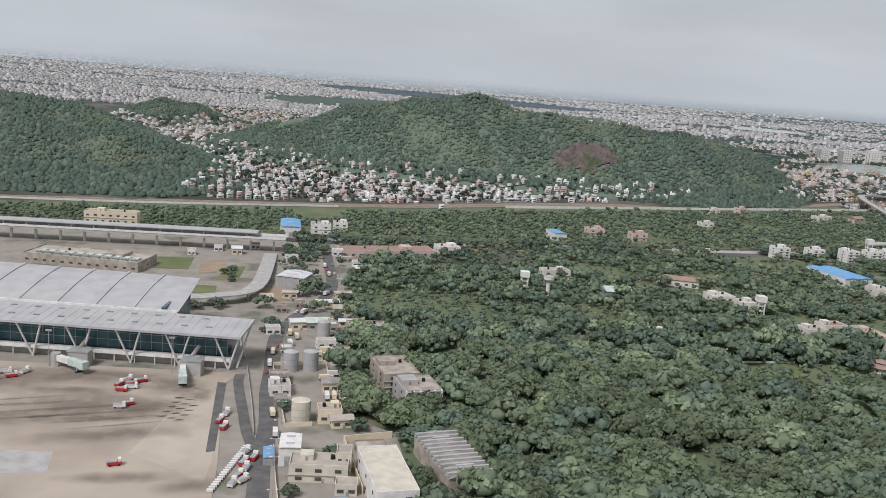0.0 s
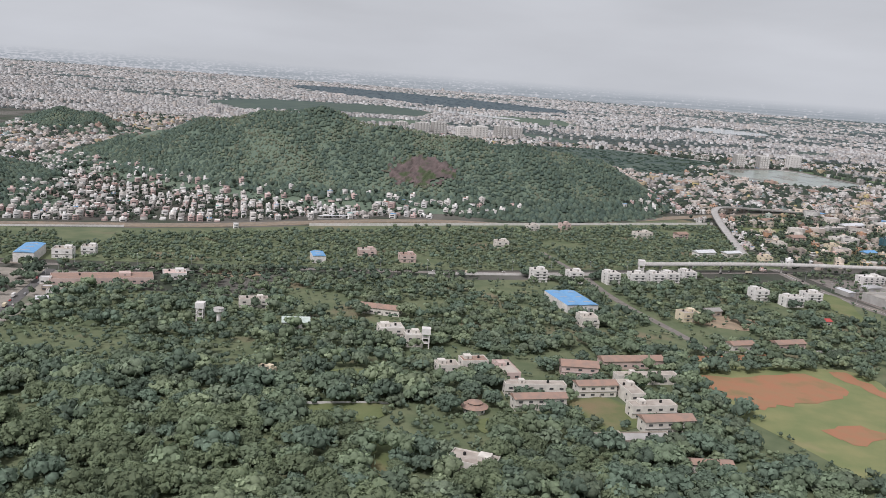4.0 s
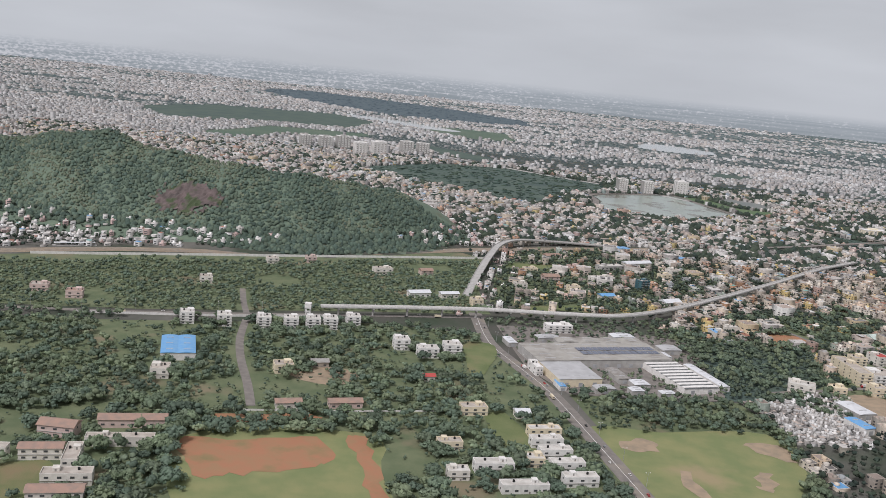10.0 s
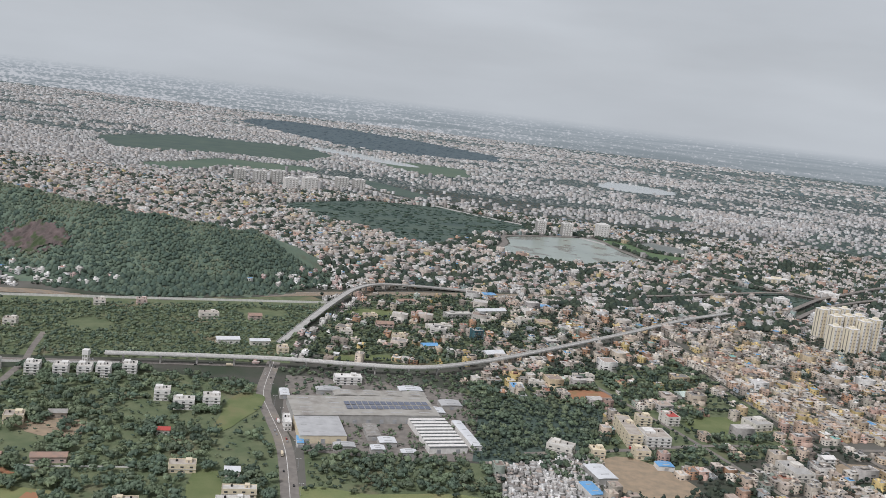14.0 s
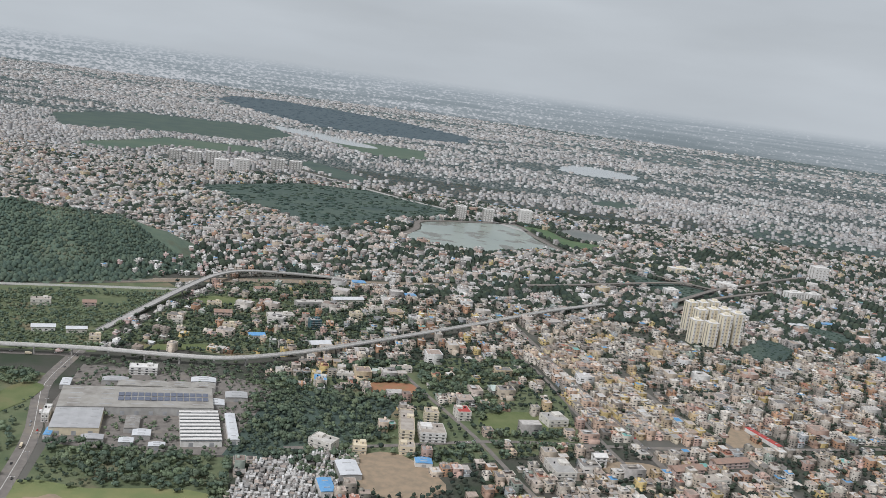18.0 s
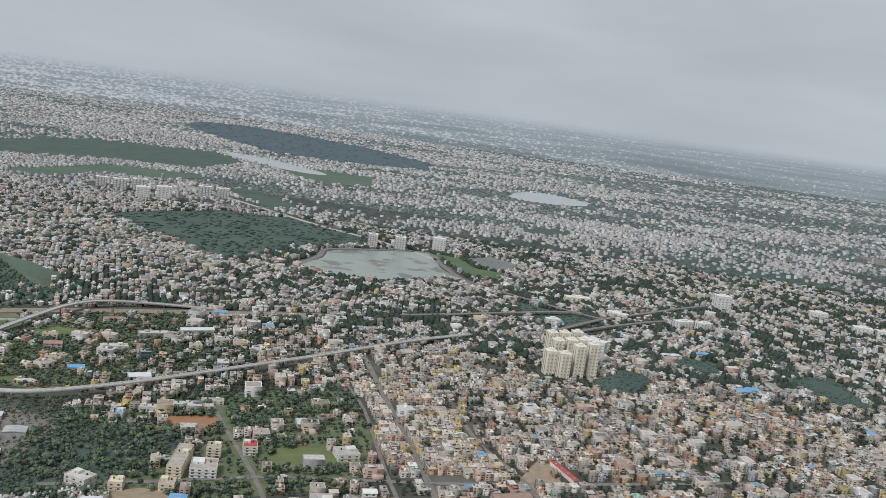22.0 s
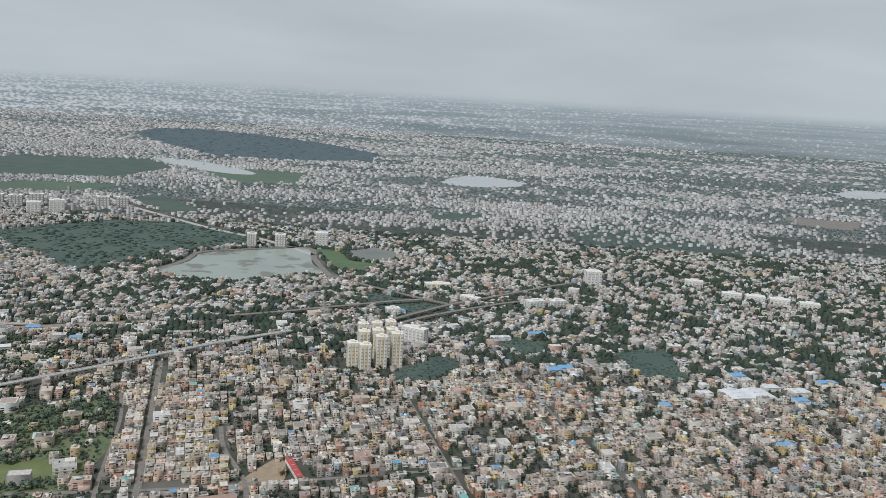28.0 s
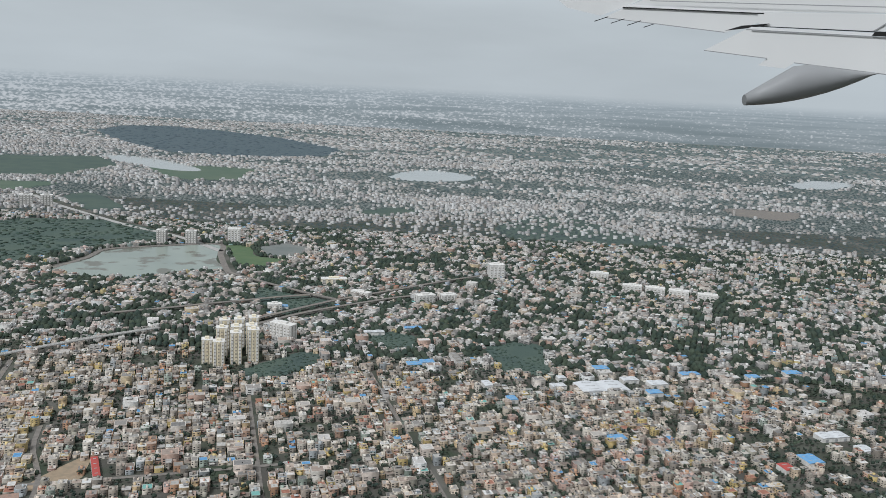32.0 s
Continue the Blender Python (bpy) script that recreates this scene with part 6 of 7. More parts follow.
def grow_woods():
    """Woodland, campus trees, street trees and hill cover."""
    mass = Mass()
    # woodland beside the airport
    x, y = scatter(-40, 320, 80, 450, 5.6)
    glade = (np.sin(x * 0.05 + 1) * np.sin(y * 0.043 + 2) > 0.86) | inside(x, y, [(128, 292), (165, 262), (180, 285), (150, 312)]) | inside(x, y, [(-24, 330), (30, 345), (25, 375), (-26, 370)])
    w = inside(x, y, FOREST) & clear(x, y, 1.5) & ~glade & (rng.random(len(x)) < 0.9)
    near = w & (y < 330)
    size = 6 + 8.5 * rng.random(len(x)) ** 1.8
    # the stretch that the flight passes lowest is planted tree by tree
    first = np.flatnonzero(near & (y < 292) & (x > -20) & (x < 215) & (y > 178))
    rng.shuffle(first)
    for i in first[:290]:
        SINGLE_TREES.append((x[i], y[i], size[i]))
        near[i] = False
    plant(mass, x[near], y[near], size[near], MID_CROWNS, None, GREENS * 1.26)
    far = w & (y >= 330)
    plant(mass, x[far], y[far], 5.5 + 6.5 * rng.random(far.sum()) ** 1.6, LOW_CROWNS, None, GREENS * 1.26)
    # undergrowth that closes the gaps
    x, y = scatter(-40, 320, 80, 450, 4.2)
    w = inside(x, y, FOREST) & clear(x, y, 1) & (rng.random(len(x)) < 0.75)
    plant(mass, x[w], y[w], rng.uniform(3.4, 6.0, w.sum()), TINY_CROWNS, None, GREENS * 1.2)
    mass.make("woodland", M["leaf_stuff"], "dense mixed green woodland with rounded crowns", "trees")

    mass = Mass()
    x, y = scatter(-330, 760, 80, 900, 5.6)
    patch = np.sin(x * 0.037 + 0.4) * np.sin(y * 0.045 + 1.1) + 0.5 * np.sin(x * 0.09) * np.sin(y * 0.08)
    lawn = inside(x, y, [(215, 318), (245, 322), (240, 345), (212, 338)]) | inside(x, y, [(390, 395), (412, 400), (420, 470), (395, 470)])
    c = inside(x, y, CAMPUS) & ~lawn & (patch > -0.38)
    s = inside(x, y, SOUTH) & (patch > -0.7)
    o = inside(x, y, ORCHARD) & (patch > -0.8)
    k = inside(x, y, COLONY) & ~inside(x, y, ORCHARD) & (patch > -0.1)
    w = (c | s | o | k) & clear(x, y, 2.0) & (rng.random(len(x)) < 0.86)
    fore = w & (y < 395)
    plant(mass, x[fore], y[fore], rng.uniform(5.6, 11.0, fore.sum()), [*LOW_CROWNS[:3], *MID_CROWNS[:3]], None, GREENS * 1.2)
    w &= ~fore
    plant(mass, x[w], y[w], rng.uniform(5.4, 10.0, w.sum()), LOW_CROWNS, None, GREENS * 1.16)
    # shade trees close round the campus buildings
    for bx, by, hw, hd, turn in BLOCKED:
        if inside(np.array([bx]), np.array([by]), CAMPUS)[0]:
            a = rng.uniform(0, 6.283, 5)
            px, py = bx + (hw + 3.2) * 1.15 * np.cos(a), by + (hd + 3.2) * 1.15 * np.sin(a)
            ok = clear(px, py, 1.2)
            plant(mass, px[ok], py[ok], rng.uniform(6.0, 11.0, ok.sum()), MID_CROWNS, None, GREENS * 1.16)
    x, y = scatter(55, 480, 250, 570, 5.2)
    c = inside(x, y, CAMPUS) & clear(x, y, 0.8) & ~inside(x, y, [(215, 318), (245, 322), (240, 345), (212, 338)]) & (rng.random(len(x)) < 0.5)
    plant(mass, x[c], y[c], rng.uniform(2.2, 5.4, c.sum()), TINY_CROWNS)
    x, y = scatter(430, 740, 80, 700, 4.6)
    garden = inside(x, y, [(560, 557), (592, 569), (597, 548), (566, 534)]) | inside(x, y, [(570, 522), (592, 526), (594, 498), (572, 496)])
    c = (inside(x, y, ORCHARD) | (inside(x, y, SOUTH) & (np.sin(x * 0.06) * np.sin(y * 0.05) > -0.35))) & ~garden & clear(x, y, 0.8) & (rng.random(len(x)) < 0.85)
    plant(mass, x[c], y[c], rng.uniform(4.2, 8.0, c.sum()), TINY_CROWNS, None, GREENS * 0.82)
    x, y = scatter(405, 540, 465, 605, 5.4)
    c = inside(x, y, INDUSTRY) & clear(x, y, 0.6) & (rng.random(len(x)) < 0.7)
    plant(mass, x[c], y[c], rng.uniform(3.6, 6.4, c.sum()), TINY_CROWNS)
    x, y = scatter(400, 620, 620, 900, 5.4)
    c = inside(x, y, WEDGE) & clear(x, y, 0.8) & (rng.random(len(x)) < 0.8)
    plant(mass, x[c], y[c], rng.uniform(4.8, 8.8, c.sum()), TINY_CROWNS)
    x, y = scatter(390, 560, 575, 650, 4.8)
    c = inside(x, y, [(393, 588), (530, 592), (550, 650), (500, 628), (450, 614), (402, 606)]) & clear(x, y, 0.3) & (rng.random(len(x)) < 0.85)
    plant(mass, x[c], y[c], rng.uniform(4.0, 6.4, c.sum()), LOW_CROWNS)
    x, y = scatter(-30, 80, 438, 500, 5.2)
    c = inside(x, y, [(-25, 442), (60, 442), (74, 492), (0, 482), (-20, 470)]) & clear(x, y, 0.8) & (rng.random(len(x)) < 0.8)
    plant(mass, x[c], y[c], rng.uniform(4.4, 7.8, c.sum()), LOW_CROWNS)
    for s in np.arange(0, 1, 0.012):
        i = min(int(s * 5), 4)
        (x1, y1), (x2, y2), f = HIGHWAY[i + 1], HIGHWAY[i + 2], s * 5 - i
        if i > 2:
            break
        for off in (-7.5, -10.5):
            p = np.array([[x1 + (x2 - x1) * f + rng.uniform(-1.5, 1.5)], [y1 + (y2 - y1) * f + off + rng.uniform(-1, 1)]])
            if clear(p[0], p[1], 1.0)[0] and rng.random() < 0.75:
                plant(mass, p[0], p[1], rng.uniform(6.5, 9.5, 1), LOW_CROWNS)
    x, y = scatter(-330, 640, 440, 900, 4.4)
    patch = np.sin(x * 0.03 + 0.4) * np.sin(y * 0.035 + 1.1)
    w = inside(x, y, GREENBELT) & clear(x, y, 2.0) & (patch > -0.85) & (rng.random(len(x)) < 0.93)
    w &= ~near_line(x, y + 6, RAILWALL, 8) & ~inside(x, y, [(75, 648), (125, 668), (112, 640), (80, 628)]) & ~near_line(x, y + 17, RAIL, 18)
    plant(mass, x[w], y[w], rng.uniform(4.4, 7.6, w.sum()), TINY_CROWNS, None, GREENS * 1.15)
    x, y = scatter(-70, 70, 285, 505, 6.0)
    w = (inside(x, y, [(-66, 395), (-26, 395), (-20, 470), (-66, 470)]) | inside(x, y, [(-60, 330), (-26, 330), (-28, 395), (-50, 395)]) | inside(x, y, [(0, 462), (70, 492), (66, 505), (-10, 486)])) & clear(x, y, 1.6) & (rng.random(len(x)) < 0.55)
    plant(mass, x[w], y[w], rng.uniform(4.5, 8.5, w.sum()), LOW_CROWNS)
    yard = np.array([(-44.6, 361, 11), (-48, 356, 8), (-40, 362, 8), (-51.8, 309, 7), (-52.5, 303, 5), (-60, 334, 8), (-54, 452, 12), (-58, 446, 9), (-61, 430, 10), (-57, 424, 9), (-66, 436, 8), (-50, 440, 9), (-38.5, 311, 6), (-34.5, 232, 4.5), (-37, 251, 4), (-18, 202, 6.5), (-25, 183, 5), (-13, 222, 6), (-86, 385, 5), (-84, 392, 5), (-82, 380, 5), (-80, 372, 4), (-76, 330, 8), (-84, 326, 7), (-47, 341, 6), (-30, 326, 6), (-29, 349, 7)])
    plant(mass, yard[:, 0], yard[:, 1], yard[:, 2], MID_CROWNS)
    mass.make("parkland_trees", M["leaf_stuff"], "scattered green trees on campus and along roads", "trees")

    mass = Mass()
    x, y = scatter(-600, 520, 520, 1300, 2.5)
    z = hill_height(x, y)
    rock = np.hypot((x - 138) / 32, (y - 777 + (x - 138) * 0.06) / 13) < rng.uniform(0.75, 1.1, len(x))
    front = (y < np.where(x < -150, 1000, 875)) | ((y > 1170) & (y < 1245) & (x < -240))
    w = (z > np.where((x > -180) & (x < 170) & (y > 640), 6.0, 0.6)) & ~rock & front & (rng.random(len(x)) < 0.9)
    x, y, z = x[w], y[w], z[w]
    dry = np.sin(x * 0.041 + 1.6 * np.sin(y * 0.033)) * np.sin(y * 0.057 + 1.2 * np.sin(x * 0.027)) + 0.5 * np.sin(x * 0.13 + 1) * np.sin(y * 0.15) + rng.normal(0, 0.35, len(x))
    lush_greens = np.array([(0.112, 0.160, 0.124), (0.128, 0.174, 0.130), (0.142, 0.186, 0.136), (0.104, 0.150, 0.122)])
    dry_greens = np.array([(0.176, 0.222, 0.150), (0.196, 0.232, 0.160), (0.212, 0.232, 0.164), (0.184, 0.214, 0.150)])
    foot = z < 14
    for w, greens, size in ((foot, lush_greens, (3.4, 6.2)), (~foot & (dry < 0.25), lush_greens, (2.4, 4.6)), (~foot & (dry >= 0.25), dry_greens * 0.96, (1.9, 3.6))):
        plant(mass, x[w], y[w], rng.uniform(*size, w.sum()), SHRUBS, z[w] - 0.5, greens * 1.06, (0.75, 1.15))
    mass.make("hill_scrub", M["leaf_stuff"], "dense dark green scrub covering the hills", "trees")


def house_zone(px, py):
    """Where houses may stand."""
    w = in_view(px, py) & clear(px, py, 1.5)
    for poly in (AIRPORT, FOREST, CAMPUS, GREENBELT, INDUSTRY, ORCHARD, SOUTH, WOODS):
        w &= ~inside(px, py, poly)
    w &= ~inside(px, py, SLUM)
    w &= (py > 0.42 * px + 440) | (px > 520)
    w &= hill_height(px, py) < 12
    w &= ~((px < -165) & (py < 800))
    return w


def district_turn(px, py):
    """The direction of the street grid, district by district; the dense quarter keeps one."""
    i, j = np.floor(px / 260 + 0.35 * np.sin(py / 170)), np.floor(py / 240 + 0.35 * np.sin(px / 190))
    t = (np.sin(i * 12.9898 + j * 78.233) * 43758.5453) % 1 * 1.2 - 0.6
    return np.where((px > 540) & (px < 1500) & (py < 1000), 0.306, t)


def paint_pick(n, pal, spread=0.12):
    return np.array(pal)[rng.integers(len(pal), size=n)] * rng.uniform(1 - spread, 1 + spread, (n, 1))


WHITES = [(0.74, 0.725, 0.69), (0.60, 0.575, 0.535), (0.79, 0.785, 0.765), (0.42, 0.40, 0.38), (0.70, 0.645, 0.58), (0.69, 0.60, 0.53)]


def add_houses(mass, x, y, turn, wide, deep, high, wall, roof, fine, z=None):
    """Flat-roofed houses: walls with window bands, floor slabs, parapet, stair room, tank."""
    n = len(x)
    z = np.zeros(n) if z is None else z
    pl = np.stack([x, y, z - 0.3], 1)
    sc = np.stack([wide, deep, high + 0.3], 1)
    body = box_verts(-0.5, 0.5, -0.5, 0.5, 0, 1)
    roofs = roof[:, None, :] * np.ones((1, 4, 1))
    mass.add(body, SIDES, pl, sc, turn, wall[:, None, :] * np.ones((1, 8, 1)))
    mass.add(np.array([(-0.5, -0.5, 1), (0.5, -0.5, 1), (0.5, 0.5, 1), (-0.5, 0.5, 1)], float) * (0.94, 0.94, 0.985), np.array([(0, 1, 2, 3)]), pl, sc, turn, roofs)
    if not fine:
        # far off only the stair room still shows
        w = (rng.random(n) < 0.6) & (y < 1600)
        c, s = np.cos(turn), np.sin(turn)
        ox, oy = rng.uniform(-0.25, 0.25, n) * wide, rng.uniform(-0.25, 0.25, n) * deep
        pl2 = np.stack([x + ox * c - oy * s, y + ox * s + oy * c, z + high - 0.1], 1)
        sc2 = np.stack([wide * 0.38, deep * 0.38, rng.uniform(1.0, 1.7, n)], 1)
        mass.add(body, BOXF, pl2[w], sc2[w], turn[w], np.repeat(wall[w][:, None, :], 8, 1))
        for storey in range(2):
            w = (high > 1.6 * (storey + 1)) & (y < 1600)
            p4 = np.stack([x + 0.53 * deep * s, y - 0.53 * deep * c, z + 0.5 + 1.6 * storey], 1)
            mass.add(body, np.array([(0, 1, 5, 4)]), p4[w], np.stack([wide * 0.62, deep * 0.02, np.full(n, 0.7)], 1)[w], turn[w], np.full((w.sum(), 8, 3), 0.10))
        return
    # parapet rim
    o, q = 0.5, 0.46
    rim = np.array([(-o, -o, 1), (o, -o, 1), (o, o, 1), (-o, o, 1), (-q, -q, 1), (q, -q, 1), (q, q, 1), (-q, q, 1), (-q, -q, 0.97), (q, -q, 0.97), (q, q, 0.97), (-q, q, 0.97)], float)
    rf = np.array([(0, 1, 5, 4), (1, 2, 6, 5), (2, 3, 7, 6), (3, 0, 4, 7), (4, 5, 9, 8), (5, 6, 10, 9), (6, 7, 11, 10), (7, 4, 8, 11)])
    mass.add(rim, rf, pl, sc, turn, np.minimum(wall * 1.08, 0.8)[:, None, :] * np.ones((1, 12, 1)))
    if not fine:
        return
    c, s = np.cos(turn), np.sin(turn)
    # a lower wing built against the house
    w = rng.random(n) < 0.45
    side = np.where(rng.random(n) < 0.5, -1.0, 1.0)
    ox, oy = side * wide * rng.uniform(0.1, 0.25, n), -deep * rng.uniform(0.45, 0.6, n)
    plw = np.stack([x + ox * c - oy * s, y + ox * s + oy * c, z - 0.2], 1)
    scw = np.stack([wide * rng.uniform(0.35, 0.6, n), deep * rng.uniform(0.3, 0.5, n), high * rng.uniform(0.35, 0.7, n) + 0.2], 1)
    lean = np.concatenate([np.repeat((wall * 0.9)[:, None, :], 8, 1)], 1)
    mass.add(body, BOXF, plw[w], scw[w], turn[w], lean[w])
    # a sheet or thatch cover over part of the roof
    w = rng.random(n) < 0.3
    ox, oy = rng.uniform(-0.2, 0.2, n) * wide, rng.uniform(-0.2, 0.2, n) * deep
    pls = np.stack([x + ox * c - oy * s, y + ox * s + oy * c, z + high + 0.9], 1)
    scs = np.stack([wide * rng.uniform(0.35, 0.6, n), deep * rng.uniform(0.35, 0.6, n), np.full(n, 0.12)], 1)
    cover = np.array([(0.30, 0.29, 0.28), (0.40, 0.36, 0.31), (0.20, 0.17, 0.15), (0.55, 0.54, 0.52), (0.33, 0.19, 0.15)])[rng.integers(5, size=n)]
    mass.add(body, BOXF, pls[w], scs[w], turn[w], np.repeat(cover[w][:, None, :], 8, 1))
    # stair room and tank on the roof
    w = rng.random(n) < 0.75
    ox, oy = rng.uniform(-0.28, 0.28, n) * wide, rng.uniform(-0.28, 0.28, n) * deep
    pl2 = np.stack([x + ox * c - oy * s, y + ox * s + oy * c, z + high - 0.1], 1)
    sc2 = np.stack([rng.uniform(1.2, 2.2, n), rng.uniform(1.2, 2.4, n), rng.uniform(1.0, 1.6, n)], 1)
    both = np.concatenate([np.repeat(wall[:, None, :], 8, 1)], 1)
    mass.add(body, BOXF, pl2[w], sc2[w], turn[w], both[w])
    w = rng.random(n) < 0.5
    ox, oy = rng.uniform(-0.35, 0.35, n) * wide, rng.uniform(-0.35, 0.35, n) * deep
    pl3 = np.stack([x + ox * c - oy * s, y + ox * s + oy * c, z + high - 0.1], 1)
    tank = np.where(rng.random((n, 1)) < 0.5, np.array([[0.03, 0.03, 0.03]]), np.array([[0.5, 0.5, 0.48]]))
    mass.add(body, BOXF, pl3[w], np.full((w.sum(), 3), 0.75), turn[w], np.repeat(tank[w][:, None, :], 8, 1))
    # window openings on the front and the side, by storey
    for face in (0, 1):
        for storey in range(3):
            for col in (-0.28, 0.22):
                w = (high > 1.6 * (storey + 1)) & (rng.random(n) < 0.8)
                zz = z + 0.55 + 1.6 * storey
                if face == 0:
                    u, v = col * wide, -0.5 * deep - 0.03
                    size = np.stack([wide * 0.22, np.full(n, 0.06), np.full(n, 0.72)], 1)
                else:
                    u, v = np.where(c * 0 + 1 > 0, -0.5 * wide - 0.03, 0), col * deep
                    size = np.stack([np.full(n, 0.06), deep * 0.2, np.full(n, 0.72)], 1)
                p4 = np.stack([x + u * c - v * s, y + u * s + v * c, zz], 1)
                quad = box_verts(-0.5, 0.5, -0.5, 0.5, 0, 1)
                ff = np.array([(0, 1, 5, 4)]) if face == 0 else np.array([(3, 0, 4, 7)])
                mass.add(quad, ff, p4[w], size[w], turn[w], np.full((w.sum(), 8, 3), 0.07))


FAR_WHITES = [(0.76, 0.75, 0.74), (0.62, 0.61, 0.60), (0.50, 0.49, 0.49), (0.68, 0.63, 0.59), (0.80, 0.80, 0.79)]
NEAR_HOUSES = []
SIMPLE = [(ICO1[0] * (0.5, 0.45, 0.33) * (1 + np.random.default_rng(s).normal(0, 0.16, (len(ICO1[0]), 1))) + (0, 0, 0.5), ICO1[1], np.ones(len(ICO1[0]))) for s in range(5)]
SHRUBS = []
for shrub_seed in range(5):
    shrub_rng = np.random.default_rng(40 + shrub_seed)
    ring = [(r * math.cos(1.2566 * i + o), r * math.sin(1.2566 * i + o), z) for r, z, o in ((0.5, 0.26, 0.0), (0.41, 0.62, 0.6)) for i in range(5)]
    shrub_v = np.array([*ring, (0.03, 0.02, 0.82)]) * (1 + shrub_rng.normal(0, 0.13, (11, 1)))
    shrub_f = [f for i in range(5) for f in ((i, (i + 1) % 5, 5 + i), ((i + 1) % 5, 5 + (i + 1) % 5, 5 + i), (5 + i, 5 + (i + 1) % 5, 10))]
    SHRUBS.append((shrub_v, np.array(shrub_f), np.ones(11)))
# distance haze is put into these bluish greens
HAZED_GREENS = np.array([(0.086, 0.114, 0.114), (0.096, 0.126, 0.122), (0.106, 0.136, 0.128), (0.082, 0.112, 0.116)])
DOME = (np.array([*[(math.cos(i * math.pi / 3), math.sin(i * math.pi / 3), -0.5) for i in range(6)], (0.12, 0.05, 1.0)]), np.array([(i, (i + 1) % 6, 6) for i in range(6)]))
FAR_CROWN = [(ICO1[0] * (0.5, 0.5, 0.28) + (0, 0, 0.28), ICO1[1], np.ones(len(ICO1[0])))]
DISTANT_CROWN = [(DOME[0] * (0.5, 0.5, 0.28) + (0, 0, 0.28), DOME[1], np.ones(len(DOME[0])))]


def build_city():
    # dense quarters: rows of plots along the district's streets
    near, trees = Mass(), Mass()
    X, Y, Tn, street = [], [], [], []
    step_u, step_v = 6.3, 7.4
    for (x0, x1, y0, y1) in ((-420, 560, 600, 1560), (540, 1900, 330, 1560)):
        for gx in np.arange(x0, x1, 130.0):
            for gy in np.arange(y0, y1, 130.0):
                t = float(district_turn(np.array([gx + 65]), np.array([gy + 65]))[0])
                U, V = np.meshgrid(np.arange(-95, 95, step_u), np.arange(-95, 95, step_v))
                col = np.rint(V / step_v).astype(int)
                V = V + np.where(col % 2 == 0, 0.9, -0.9)
                U, V = U.ravel() + rng.uniform(-0.5, 0.5, U.size), V.ravel() + rng.uniform(-0.3, 0.3, U.size)
                px, py = gx + 65 + U * math.cos(t) - V * math.sin(t), gy + 65 + U * math.sin(t) + V * math.cos(t)
                w = (px >= gx) & (px < gx + 130) & (py >= gy) & (py < gy + 130)
                X.append(px[w]), Y.append(py[w]), Tn.append(np.full(w.sum(), t))
    X, Y, Tn = np.concatenate(X), np.concatenate(Y), np.concatenate(Tn)
    w = house_zone(X, Y)
    X, Y, Tn = X[w], Y[w], Tn[w]
    Z = hill_height(X, Y)
    n = len(X)
    clump = np.sin(X * 0.085 + 1.9 * np.sin(Y * 0.047)) * np.sin(Y * 0.075 + 1.7 * np.sin(X * 0.053) + 0.9)
    broad = np.sin(X * 0.021 + 1.7) * np.sin(Y * 0.017 + 0.4)
    green = np.clip(0.44 + 0.5 * clump + 0.2 * broad, 0.14, 0.9)
    green = np.where((X > 690) & (X < 1350) & (Y < 840), green * 0.72, green + 0.08)
    green = np.where((X < 480) & (Y > 940), green * 0.6, green)
    green = np.where((Y < 900) & (X < 420), 0.4, green)
    green = np.where(inside(X, Y, COLONY) | inside(X, Y, WEDGE), 0.78, green)
    green = np.where(inside(X, Y, TERRACE), 0.05, green)
    draw = rng.random(n)
    tree, house = draw < green, draw > green + 0.05
    # trees among the houses
    close = tree & (Y < 900)
    plant(trees, X[close], Y[close], rng.uniform(4.8, 8.8, close.sum()), TINY_CROWNS, Z[close], TOWN_GREENS)
    away = tree & (Y >= 900)
    plant(trees, X[away], Y[away], rng.uniform(5.0, 9.0, away.sum()), SHRUBS, Z[away], TOWN_GREENS * 1.05)
    gap = house & (rng.random(n) < np.where(inside(X, Y, TERRACE), 0.06, 0.36))
    plant(trees, X[gap] + 2.8, Y[gap] + 2.9, rng.uniform(2.8, 4.8, gap.sum()), SHRUBS, Z[gap], TOWN_GREENS)
    X, Y, Tn, Z = X[house], Y[house], Tn[house], Z[house]
    n = len(X)
    wide, deep = step_u * rng.uniform(0.72, 1.08, n), rng.uniform(4.6, 7.0, n)
    high = 1.55 * rng.choice([1, 1, 2, 2, 2, 2, 3, 3, 4], n) + rng.uniform(0, 0.5, n)
    Tn = Tn + rng.normal(0, 0.03, n)
    wall = np.where(rng.random((n, 1)) < np.where(Y > 880, 0.75, 0.42)[:, None], paint_pick(n, WHITES, 0.22), paint_pick(n, PAINTS, 0.3))
    wall = wall * np.where((Y < 900)[:, None], np.array([[0.90, 0.845, 0.77]]), 0.88)
    roof = 0.86 * np.where(rng.random((n, 1)) < 0.16, paint_pick(n, WHITES, 0.2), paint_pick(n, ROOFS, 0.3))
    terrace = inside(X, Y, TERRACE)
    warm = terrace & (rng.random(n) < 0.75)
    wall[warm] = paint_pick(warm.sum(), CREAMS, 0.22)
    deep, wide = np.where(terrace, deep * 1.12, deep), np.where(terrace, np.maximum(wide, step_u * 0.92), wide)
    foot = (X < 420) & (Y < 960)
    wall[foot] = paint_pick(foot.sum(), WHITES[:3] + [PAINTS[8]], 0.2)
    roof[foot] = paint_pick(foot.sum(), ROOFS[1:4] + WHITES[:2], 0.2)
